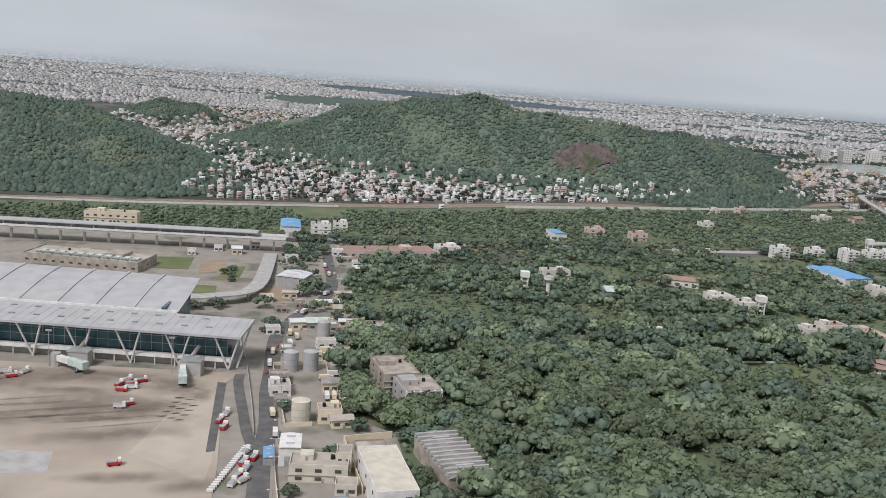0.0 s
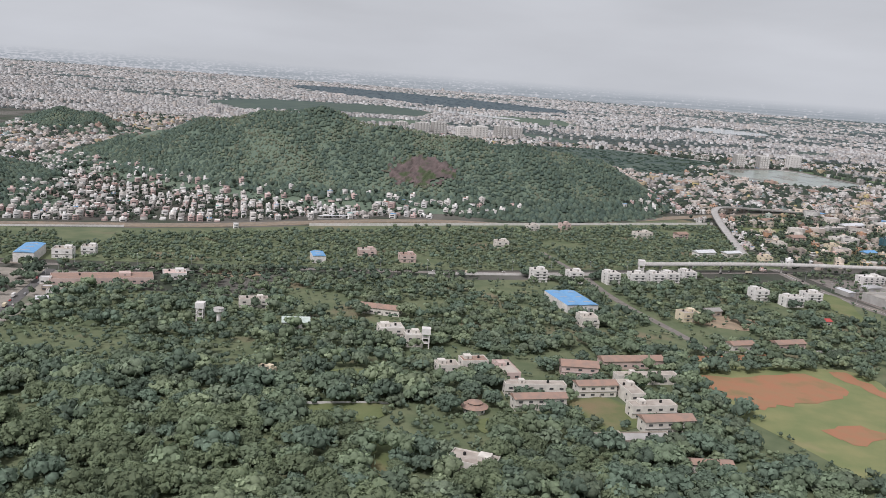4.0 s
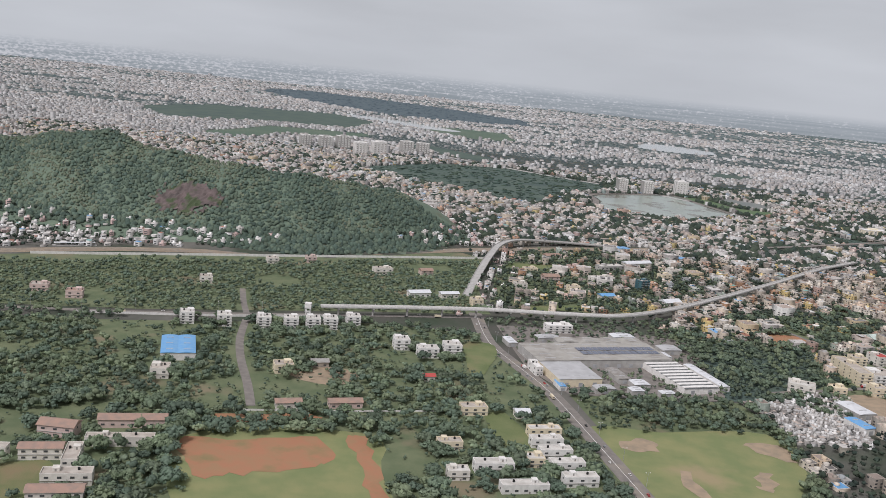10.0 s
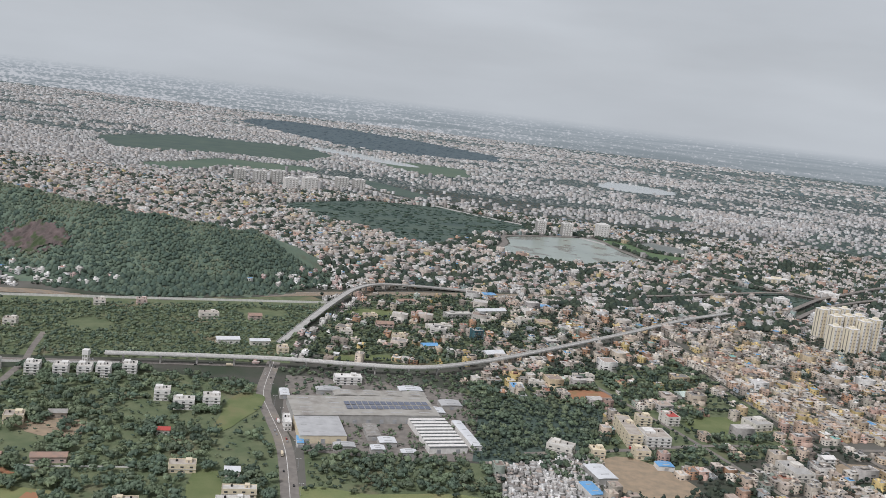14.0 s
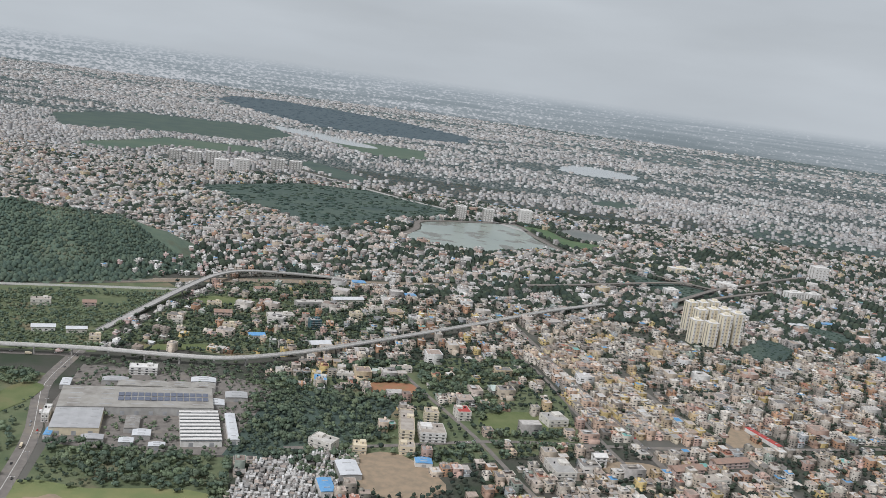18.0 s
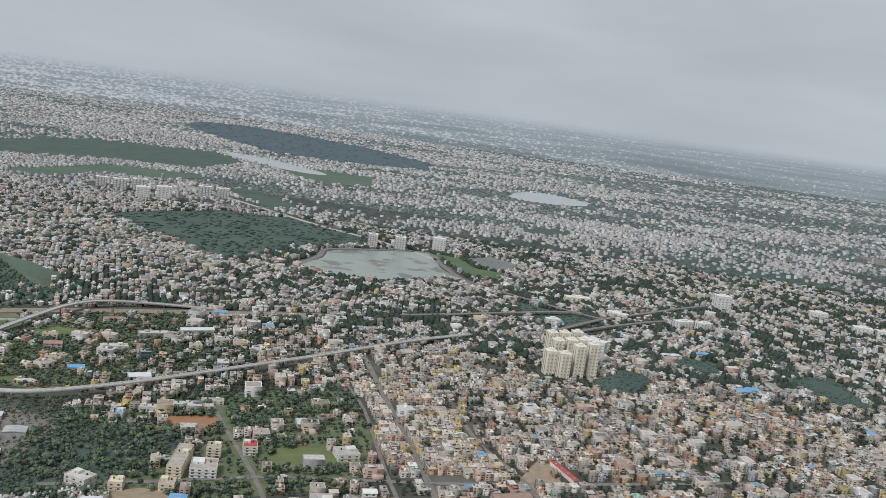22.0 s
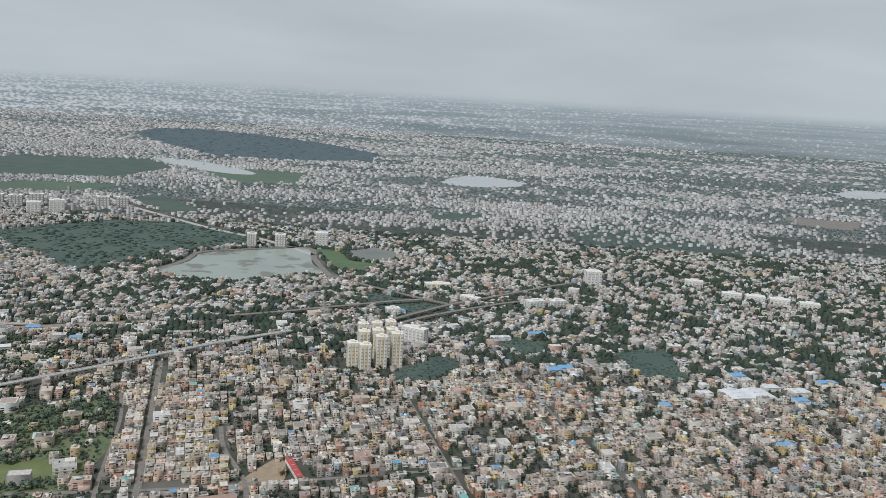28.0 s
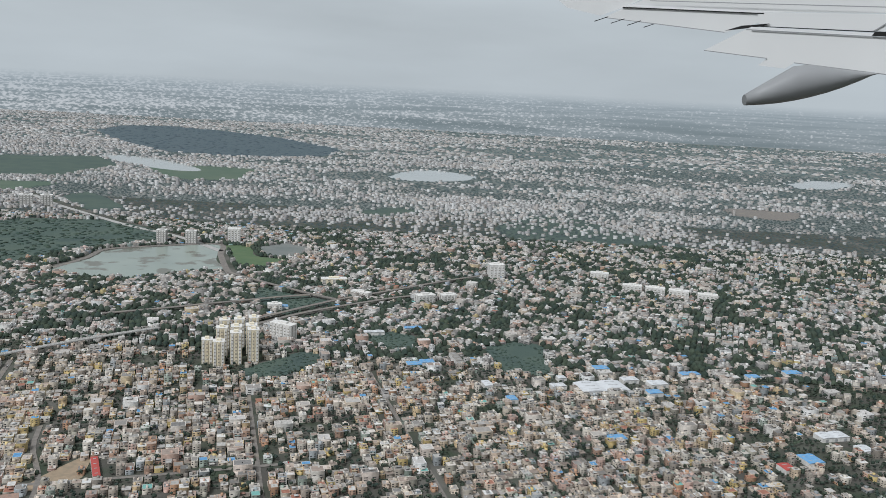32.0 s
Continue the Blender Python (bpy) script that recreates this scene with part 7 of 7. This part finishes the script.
    wide, deep, high = np.where(foot, wide * 0.78, wide), np.where(foot, deep * 0.8, deep), np.where(foot, high * 0.72, high)
    odd = rng.random(n)
    roof[odd < 0.02] = (0.14, 0.32, 0.55)
    roof[(odd > 0.02) & (odd < 0.05)] = (0.36, 0.17, 0.12)
    roof[(odd > 0.05) & (odd < 0.06)] = (0.20, 0.42, 0.38)
    # the nearest stretch of the dense quarter is built house by house
    single = (X > 690) & (X < 1230) & (Y > 575) & (Y < 720)
    pick = np.flatnonzero(single)
    rng.shuffle(pick)
    for i in pick[:72]:
        NEAR_HOUSES.append((X[i], Y[i], Tn[i], wide[i], deep[i], high[i]))
    rest = np.ones(n, bool)
    rest[pick[:72]] = False
    fine = rest & (np.hypot(X - 850, Y) < 1000)
    for sel, fn in ((fine, True), (rest & ~fine, False)):
        add_houses(near, X[sel], Y[sel], Tn[sel], wide[sel], deep[sel], high[sel], wall[sel], roof[sel], fn, Z[sel])
    # larger apartment blocks among them
    x, y = scatter(-300, 1800, 480, 1600, 40)
    w = house_zone(x, y) & (rng.random(len(x)) < 0.55) & ~((x < 420) & (y < 960)) & (y > 0.42 * x + 480 - 300 * (x > 520))
    x, y = x[w], y[w]
    m = len(x)
    add_houses(near, x, y, district_turn(x, y) + 0.0, rng.uniform(8, 14, m), rng.uniform(7, 12, m), rng.uniform(4.5, 8.5, m), paint_pick(m, WHITES + PAINTS[:6]), paint_pick(m, ROOFS), True, hill_height(x, y))
    # low huts packed together beside the sandy plot
    x, y = scatter(540, 606, 424, 510, 3.3, 0.2)
    w = inside(x, y, SLUM) & clear(x, y, 0.4) & (rng.random(len(x)) < 0.9)
    x, y = x[w], y[w]
    m = len(x)
    hut_roofs = [(0.50, 0.49, 0.47), (0.36, 0.34, 0.32), (0.62, 0.60, 0.57), (0.28, 0.25, 0.23), (0.44, 0.37, 0.32)]
    add_houses(near, x, y, 0.3 + rng.normal(0, 0.12, m), rng.uniform(2.2, 3.6, m), rng.uniform(2.0, 3.2, m), rng.uniform(1.3, 2.6, m), paint_pick(m, WHITES[:4], 0.25) * 0.85, paint_pick(m, hut_roofs, 0.2), False)
    near.make("dense_houses", M["house_stuff"], "densely packed flat-roofed plastered houses in many pale colours", "houses")
    trees.make("garden_trees", M["leaf_stuff"], "dark green trees between dense houses", "trees")

    # far quarters
    far, fartrees = Mass(), Mass()
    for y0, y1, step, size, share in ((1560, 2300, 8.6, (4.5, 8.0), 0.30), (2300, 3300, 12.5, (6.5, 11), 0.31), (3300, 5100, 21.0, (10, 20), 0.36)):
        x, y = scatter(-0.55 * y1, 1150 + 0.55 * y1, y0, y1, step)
        w = house_zone(x, y)
        x, y = x[w], y[w]
        field = np.sin(x * 0.0041 + 0.8 * np.sin(y * 0.003)) * np.sin(y * 0.0052 + 1.0) + 0.6 * np.sin(x * 0.011 + 2) * np.sin(y * 0.013) + 0.5 * np.sin(y * 0.021 + 0.002 * x + 1.5 * np.sin(x * 0.004))
        # the country opens out and grows greener towards the east
        east = np.clip((x - 500 - 0.1 * y) / 1500, -0.6, 1)
        share_here = np.clip(share + 0.34 * field - 0.26 * east, 0.03, 0.8)
        share_here = np.where(inside(x, y, WOODS2), share_here * 0.35, share_here)
        draw = rng.random(len(x))
        h = draw < share_here
        m = h.sum()
        wall, roof = paint_pick(m, FAR_WHITES, 0.2) * 0.92, paint_pick(m, FAR_WHITES[1:4] + ROOFS, 0.2) * 0.9
        hi = rng.uniform(2.2, 6.0, m)
        hi = np.where(rng.random(m) < 0.006, rng.uniform(8, 16, m), hi)
        add_houses(far, x[h], y[h], district_turn(x[h], y[h]), rng.uniform(*size, m), rng.uniform(*size, m) * 0.8, hi, wall, roof, False)
        g = (draw > share_here) & (rng.random(len(x)) < (0.9 if y0 < 3000 else 0.7))
        # the factor grows with distance: haze painted as a paler tree colour
        plant(fartrees, x[g], y[g], rng.uniform(0.85, 1.4, g.sum()) * step, DISTANT_CROWN, None, HAZED_GREENS * {1560: 0.95, 2300: 1.2, 3300: 1.6}[y0], (0.35, 0.55))
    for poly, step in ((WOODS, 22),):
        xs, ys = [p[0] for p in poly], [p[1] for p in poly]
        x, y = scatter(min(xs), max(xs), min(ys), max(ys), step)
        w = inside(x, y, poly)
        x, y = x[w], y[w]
        # bluer still, to colour in the haze over the far woods
        plant(fartrees, x, y, rng.uniform(0.9, 1.4, len(x)) * step, FAR_CROWN, None, HAZED_GREENS * (0.82, 0.86, 1.06), (0.2, 0.3))
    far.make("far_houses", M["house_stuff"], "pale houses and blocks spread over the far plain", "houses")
    fartrees.make("far_trees", M["leaf_stuff"], "tree clumps between far houses, paler and bluer for haze", "trees")


def grow_marsh():
    """Reeds and low shrubs on the marsh and the overgrown plots."""
    mass = Mass()
    reeds = np.array([(0.066, 0.108, 0.086), (0.078, 0.120, 0.092), (0.090, 0.128, 0.094), (0.062, 0.100, 0.086)])
    for poly, step in ((MARSH, 11.0), (GREEN_A, 4.5), (GREEN_B, 4.5), (GREEN_C, 4.5), (GREEN_D, 6.0)):
        xs, ys = [p[0] for p in poly], [p[1] for p in poly]
        x, y = scatter(min(xs), max(xs), min(ys), max(ys), step)
        w = inside(x, y, poly) & (np.sin(x * 0.06) * np.sin(y * 0.05 + 1) > -0.55)
        plant(mass, x[w], y[w], rng.uniform(0.5, 0.95, w.sum()) * step, SIMPLE, None, reeds, (0.18, 0.4))
    mass.make("marsh_scrub", M["leaf_stuff"], "low dark reeds and shrubs on wet ground", "reeds")


grow_woods()
build_city()
grow_marsh()


# ---- the nearest houses of the dense quarter, one by one ----
def house_kind(seed, floors):
    """A plastered terrace house one unit wide and deep (scaled when placed)."""
    r = random.Random(seed)
    h = 1.6 * floors
    t = thing("house", "small flat-roofed plastered town house in a dense row", "house", (0, 0, -50), 0, "houses of the dense quarter")
    part("wall", boxes((-0.5, 0.5, -0.5, 0.5, -0.2, h)), M["house_paint"], t)
    part("roof", boxes((-0.46, 0.46, -0.46, 0.46, h, h + 0.05)), M["house_roof"], t)
    part("parapet", parapet_bm(1.0, 1.0, h, h + 0.45, 0.045), M["house_paint"], t)
    a, b = r.uniform(-0.25, 0.2), r.uniform(-0.2, 0.25)
    part("stair_room", boxes((a - 0.16, a + 0.18, b - 0.2, b + 0.16, h + 0.05, h + 1.4)), M["house_paint"], t)
    part("stair_roof", boxes((a - 0.19, a + 0.21, b - 0.23, b + 0.19, h + 1.4, h + 1.5)), M["house_roof"], t)
    part("water_tank", bar(bmesh.new(), (-a * 0.9, -b - 0.1, h + 0.05), (-a * 0.9, -b - 0.1, h + 0.8), 0.09, 8), M["rubber"] if seed % 2 else M["white"], t)
    for k in range(floors):
        if k:
            part("balcony", boxes((-0.42, 0.2, -0.64, -0.5, 1.6 * k - 0.1, 1.6 * k + 0.55)), M["house_paint"], t)
        for u in (-0.28, 0.24):
            part("window", boxes((u - 0.11, u + 0.11, -0.515, -0.5, 1.6 * k + 0.5, 1.6 * k + 1.2)), M["window"], t)
        part("window", boxes((-0.515, -0.5, -0.12, 0.12, 1.6 * k + 0.5, 1.6 * k + 1.2)), M["window"], t)
    return t


KINDS = [house_kind(s, f) for s, f in enumerate((1, 2, 2, 2, 3, 3, 2, 4))]
by_floor = {1: [0], 2: [1, 2, 3, 6], 3: [4, 5], 4: [7]}
for n, (x, y, t, w, d, h) in enumerate(NEAR_HOUSES):
    f = min(4, max(1, round(h / 1.7)))
    k = KINDS[by_floor[f][n % len(by_floor[f])]]
    copy_thing(k, Matrix.LocRotScale((x, y, 0), Euler((0, 0, t)), (w, d, 1.0)))
for k in KINDS:
    for o in (*k.children_recursive, k):
        bpy.data.objects.remove(o)


# ---- single trees of the nearest woodland edge ----
def crown_object(name, seed, leaves):
    v, f, tone = crown_mesh(seed, leaves, 14, 0.8, False, (0.028, 0.058))
    me = bpy.data.meshes.new(name)
    me.from_pydata((v - (0, 0, 0.12)).tolist(), [], f.tolist())
    me.materials.append(M["leaf"])
    return me


def tree_kind(seed):
    t = thing("tree", "broad green shade tree with an uneven crown", "tree", (0, 0, -60), 0, "woodland trees")
    trunk = bar(bmesh.new(), (0, 0, -0.02), (0.01, 0, 0.3), 0.035, 7, 0.02)
    for a in (0.4, 2.3, 4.4):
        bar(trunk, (0.01, 0, 0.26), (0.18 * math.cos(a), 0.18 * math.sin(a), 0.45), 0.018, 5, 0.008)
    part("trunk", trunk, M["trunk"], t)
    part("crown", crown_object("crown", seed, 400), None, t)
    return t


TREES = [tree_kind(300 + s) for s in range(7)]
for n, (x, y, s) in enumerate(SINGLE_TREES):
    turn = rng.uniform(0, 6.28)
    copy_thing(TREES[n % 7], Matrix.LocRotScale((x, y, 0), Euler((0, 0, turn)), (s, s, s * rng.uniform(0.85, 1.15))))
for k in TREES:
    for o in (*k.children_recursive, k):
        bpy.data.objects.remove(o)


# ---- vehicles ----
def wheel_set(t, xs, w, r):
    for x in xs:
        for sy in (-1, 1):
            part("wheel", bar(bmesh.new(), (x, sy * w - sy * 0.1, r), (x, sy * w, r), r, 8), M["rubber"], t)


def car_kind(label, mat):
    t = thing("car", label, "car", (0, 0, -70))
    part("body", boxes((-1.0, 1.0, -0.42, 0.42, 0.16, 0.48)), M[mat], t)
    cab = bmesh.new()
    v = box(cab, -0.6, 0.5, -0.38, 0.38, 0.48, 0.78)
    for i in (4, 7):
        v[i].co.x += 0.22
    for i in (5, 6):
        v[i].co.x -= 0.2
    part("cabin", cab, M["window"], t)
    part("roof", boxes((-0.36, 0.28, -0.36, 0.36, 0.78, 0.82)), M[mat], t)
    wheel_set(t, (-0.62, 0.62), 0.43, 0.17)
    return t


def truck_kind(label, cab, load):
    t = thing("truck", label, "truck", (0, 0, -70))
    part("chassis", boxes((-2.2, 2.2, -0.55, 0.55, 0.35, 0.55)), M["rubber"], t)
    part("cab", boxes((1.2, 2.2, -0.6, 0.6, 0.5, 1.5)), M[cab], t)
    part("windscreen", boxes((2.2, 2.24, -0.5, 0.5, 0.95, 1.4)), M["window"], t)
    part("load_box", boxes((-2.2, 1.1, -0.62, 0.62, 0.55, 1.8)), M[load], t)
    wheel_set(t, (-1.5, 1.5), 0.6, 0.28)
    return t


def loader_kind(label, mat):
    t = thing("ground_vehicle", label, "airport vehicle", (0, 0, -70), group="airport ground vehicles")
    part("body", boxes((-1.6, 1.6, -0.7, 0.7, 0.3, 1.0)), M[mat], t)
    part("cab", boxes((0.8, 1.5, -0.6, 0.6, 1.0, 1.7)), M["white"], t)
    part("deck", boxes((-1.6, 0.6, -0.6, 0.6, 1.0, 1.15)), M["steel"], t)
    wheel_set(t, (-1.0, 1.0), 0.72, 0.25)
    return t


CARS = [car_kind("small white car on the road", "white"), car_kind("small silver-grey car on the road", "steel"), car_kind("small red car on the road", "red"), car_kind("small dark car on the road", "rubber")]
TRUCKS = [truck_kind("white box truck beside the road", "white", "white"), truck_kind("truck with cream load box", "cream", "cream"), truck_kind("red and white parked truck", "red", "white")]
LOADERS = [loader_kind("red airport ground vehicle on the apron", "red"), loader_kind("white airport ground vehicle on the apron", "white")]
container = thing("baggage_container", "white baggage container in a long row beside the apron", "container", (0, 0, -70), 0, "baggage containers")
part("box", boxes((-0.9, 0.9, -0.45, 0.45, 0.2, 1.0)), M["white"], container)
part("curtain", boxes((0.9, 0.93, -0.4, 0.4, 0.25, 0.95)), M["steel"], container)
part("dolly", boxes((-1.0, 1.0, -0.5, 0.5, 0.08, 0.2)), M["rusty_roof"], container)


def put(kind, x, y, z, deg):
    return copy_thing(kind, pose(x, y, z, 0, 0, deg))


for i in range(20):
    copy_thing(container, pose(-42.6 + 0.16 * i, 182 + 1.25 * i, 0.16, 0, 0, 10) @ Matrix.Diagonal((0.75, 0.75, 0.75, 1)))
for i, (x, y, d) in enumerate(((-117, 246, 20), (-114, 243, 30), (-120, 244, 15), (-112, 247, 70), (-118, 240, 10), (-122, 241, 40), (-82, 246, 60), (-80, 243, 20), (-78, 246, 35),
                               (-79, 240.5, 10), (-83, 242, 75), (-81, 238, 0), (-77.5, 226, 10), (-76, 228, 40), (-67, 192, 25), (-38.5, 186, 80), (-38, 190, 70), (-37.2, 194, 85),
                               (-38.3, 197, 75), (-36.6, 188, 60), (-36.4, 200, 80), (-39, 203, 70), (-49.5, 221, 80), (-49, 226, 85), (-47.5, 217, 80))):
    put(LOADERS[i % 2 if i > 14 else (0 if i % 3 else 1)], x, y, 0.17, d)
for i, (x, y, d) in enumerate(((-24, 243, 100), (-22, 243.5, 100), (-20, 244, 100), (-18.5, 240, 110), (-17.5, 236, 110), (-17, 232, 110), (-42, 290, 110), (-41, 298, 105), (-30, 303, 60),
                               (-33, 320, 20), (-38, 318, 20), (-44, 302, 100), (-43, 330, 75), (-40, 345, 75), (-38, 360, 75), (-41, 395, 100), (-45, 412, 100), (-26, 258, 15), (-24, 262, 15),
                               (-29, 285, 10), (-27, 290, 10), (-31, 280, 10), (-5, 227, 30), (2, 226, 120), (5, 229, 30), (-37, 228, 105), (-34, 215, 100), (-45, 268, 100), (-46, 280, 95))):
    put(TRUCKS[i % 3 if i > 21 else i % 2], x, y, 0.17, d)


def traffic(line, z, lane, step, seed):
    r = random.Random(seed)
    P = curve_points([(x, y, 0) for x, y in line], 3)
    for a, b in zip(P, P[1:]):
        for side in (-1, 1):
            if r.random() < 3 / step:
                d = (b - a).normalized()
                deg = math.degrees(math.atan2(d.y, d.x)) + (0 if side < 0 else 180)
                kind = TRUCKS[r.randrange(3)] if r.random() < 0.2 else CARS[r.randrange(4)]
                put(kind, a.x - d.y * lane * side, a.y + d.x * lane * side, z, deg)


traffic(MAINROAD, 0.16, 2.2, 50, 1)
traffic(HIGHWAY, 0.15, 2.2, 90, 2)
traffic(MAINST, 0.27, 1.1, 45, 3)
traffic(CROSSST, 0.32, 1.1, 60, 4)
traffic(SERVICE[:8], 0.18, 1.6, 30, 5)
for k in CARS + TRUCKS + LOADERS + [container]:
    for o in (*k.children_recursive, k):
        bpy.data.objects.remove(o)


# ---- street lamps along the service road and highway ----
lamp = thing("street_lamp", "tall thin grey street lamp with a double arm", "street lamp", (0, 0, -70), 0, "street lamps")
part("pole", bar(bmesh.new(), (0, 0, 0), (0, 0, 6.5), 0.09, 6, 0.06), M["steel"], lamp)
arm = part("arm", bar(bmesh.new(), (-0.9, 0, 6.4), (0.9, 0, 6.4), 0.05), M["steel"], lamp)
part("lamp_head", boxes((-1.2, -0.7, -0.12, 0.12, 6.35, 6.5)), M["white"], arm)
part("lamp_head", boxes((0.7, 1.2, -0.12, 0.12, 6.35, 6.5)), M["white"], arm)
for line, off, gap in ((HIGHWAY, 4.8, 24), (MAINROAD, 4.9, 22), (SERVICE, 3.4, 26)):
    P = curve_points([(x, y, 0) for x, y in line], gap)
    for a, b in zip(P, P[1:]):
        d = (b - a).normalized()
        put(lamp, a.x - d.y * off, a.y + d.x * off, 0.1, math.degrees(math.atan2(d.y, d.x)) + 90)
mast = thing("floodlight_mast", "tall grey floodlight mast on the apron", "mast", (0, 0, -70), 0, "apron masts")
part("pole", bar(bmesh.new(), (0, 0, 0), (0, 0, 11), 0.16, 8, 0.1), M["steel"], mast)
part("lamp_rack", boxes((-0.9, 0.9, -0.15, 0.15, 10.8, 11.3)), M["steel"], mast)
put(mast, -72, 255, 0.16, 0)
put(mast, -108, 254, 0.16, 0)
for k in (lamp, mast):
    for o in (*k.children_recursive, k):
        bpy.data.objects.remove(o)


# ---- the aircraft's own wing, fitted to the camera's view at the end of the flight ----
def wing():
    eye = heading(*PATH[-1][1:])
    t = thing("aircraft_wing", "pale grey airliner wing with flap, fairing and red-tipped winglet", "aircraft wing")
    t.matrix_world = eye

    def at(px, py, deep):
        return Vector(((px - 784) / 1572 * deep, (441 - py) / 1572 * deep, -deep))

    def plate(name, pts, near, mat, thick=0.12, label=""):
        """A panel outlined in picture pixels to fit the last camera view, sloping away along the wing."""
        bm = bmesh.new()
        a = [bm.verts.new(at(x, y, near / (1 - (1568 - x) * 0.0005))) for x, y in pts]
        b = [bm.verts.new(v.co * (1 + thick / near)) for v in a]
        bm.faces.new(a[::-1])
        bm.faces.new(b)
        for i in range(len(a)):
            j = (i + 1) % len(a)
            bm.faces.new((a[i], a[j], b[j], b[i]))
        bmesh.ops.recalc_face_normals(bm, faces=bm.faces[:])
        part(name, bm, M[mat], t, label)

    plate("wing_box", ((1105, 14), (1150, -4), (1330, -40), (1640, -60), (1640, 24), (1360, 22)), 7.06, "wing")
    plate("aileron", ((1070, 31), (1107, 13), (1360, 24), (1345, 40), (1282, 58)), 7.04, "wing")
    plate("spoiler", ((1340, 22), (1640, 26), (1640, 62), (1548, 55), (1345, 48)), 7.03, "wing")
    plate("flap", ((1245, 90), (1320, 52), (1640, 70), (1640, 142), (1405, 112), (1388, 122), (1341, 116), (1357, 104)), 7.0, "wing")
    plate("gap_seal", ((1282, 55), (1312, 46), (1362, 42), (1350, 47), (1318, 51)), 7.015, "rubber", 0.01)
    plate("winglet", ((988, 0), (1004, 14), (1062, 28), (1108, 12), (1160, -12), (1080, -30), (985, -12)), 7.08, "wing")
    plate("winglet_tip", ((940, -60), (980, -10), (1078, -29), (1020, -70)), 7.09, "red", label="red winglet tip")
    plate("edge_strip", ((1320, 52), (1330, 48), (1640, 64), (1640, 69)), 6.995, "wing_edge", 0.004, "pale strip along the flap edge")
    plate("edge_strip", ((1107, 11), (1112, 8), (1352, 20), (1352, 24)), 7.03, "wing_edge", 0.004)
    for name, pts, deep, mat in (("panel_seam", ((1103, 12.5), (1352, 23.5), (1352, 25.3), (1101, 14.5)), 7.028, "rubber"),
                                 ("panel_seam", ((1345, 46.5), (1530, 55), (1640, 60), (1640, 62), (1530, 57), (1345, 48)), 7.02, "rubber"),
                                 ("panel_seam", ((1150, 1), (1640, 14), (1640, 16), (1150, 2.5)), 7.02, "wing_dark"),
                                 ("panel_seam", ((1330, 53.5), (1640, 70), (1640, 71.4), (1330, 54.8)), 6.99, "wing_dark"),
                                 ("panel_seam", ((1545, 55), (1570, 40), (1640, 30), (1640, 32), (1571, 42), (1547, 56)), 7.02, "wing_dark"),
                                 ("hinge_slot", ((1548, 57), (1640, 61), (1640, 69), (1543, 64)), 6.985, "rubber"),
                                 ("trailing_edge", ((1245, 88.8), (1357, 103), (1357, 104.4), (1246, 90.4)), 6.99, "wing_dark"),
                                 ("trailing_edge", ((1405, 110.8), (1640, 140.6), (1640, 142.4), (1405, 112.4)), 6.99, "wing_dark"),
                                 ("trailing_edge", ((1072, 31), (1282, 56.8), (1282, 58.4), (1072, 32.4)), 7.03, "wing_dark")):
        plate(name, pts, deep, mat, 0.004)
    for i in range(4):
        u = 1068 + 29 * i
        bm = bar(bmesh.new(), at(u + 8, 30 + 3.6 * i, 8.9), at(u - 16, 38 + 3.6 * i, 8.9), 0.004, 5)
        part("static_wick", bm, M["rubber"], t)
    can = bmesh.new()
    rings = []
    for k in range(9):
        s = k / 8
        top = at(1316 + 235 * s, 168 - 56 * min(1, s * 2.4) + 20 * max(0, s - 0.42) / 0.58 * 1.0, 7.02)
        low = at(1318 + 232 * s, 187 - 2 * s - 54 * s * s, 7.02)
        mid, half = (top + low) / 2, (top - low) / 2
        wide = 0.02 + 0.10 * math.sin(math.pi * min(1, 0.12 + 0.8 * s))
        rings.append([can.verts.new(mid + half * math.cos(a) + Vector((0, 0, wide * math.sin(a)))) for a in [6.2832 * i / 10 for i in range(10)]])
    for r0, r1 in zip(rings, rings[1:]):
        for i in range(10):
            j = (i + 1) % 10
            can.faces.new((r0[i], r0[j], r1[j], r1[i]))
    can.faces.new(rings[0])
    can.faces.new(rings[-1][::-1])
    bmesh.ops.recalc_face_normals(can, faces=can.faces[:])
    for f in can.faces:
        f.smooth = len(f.verts) == 4
    part("flap_track_fairing", can, M["wing_dark"], t, "dark grey pointed flap track fairing")


wing()
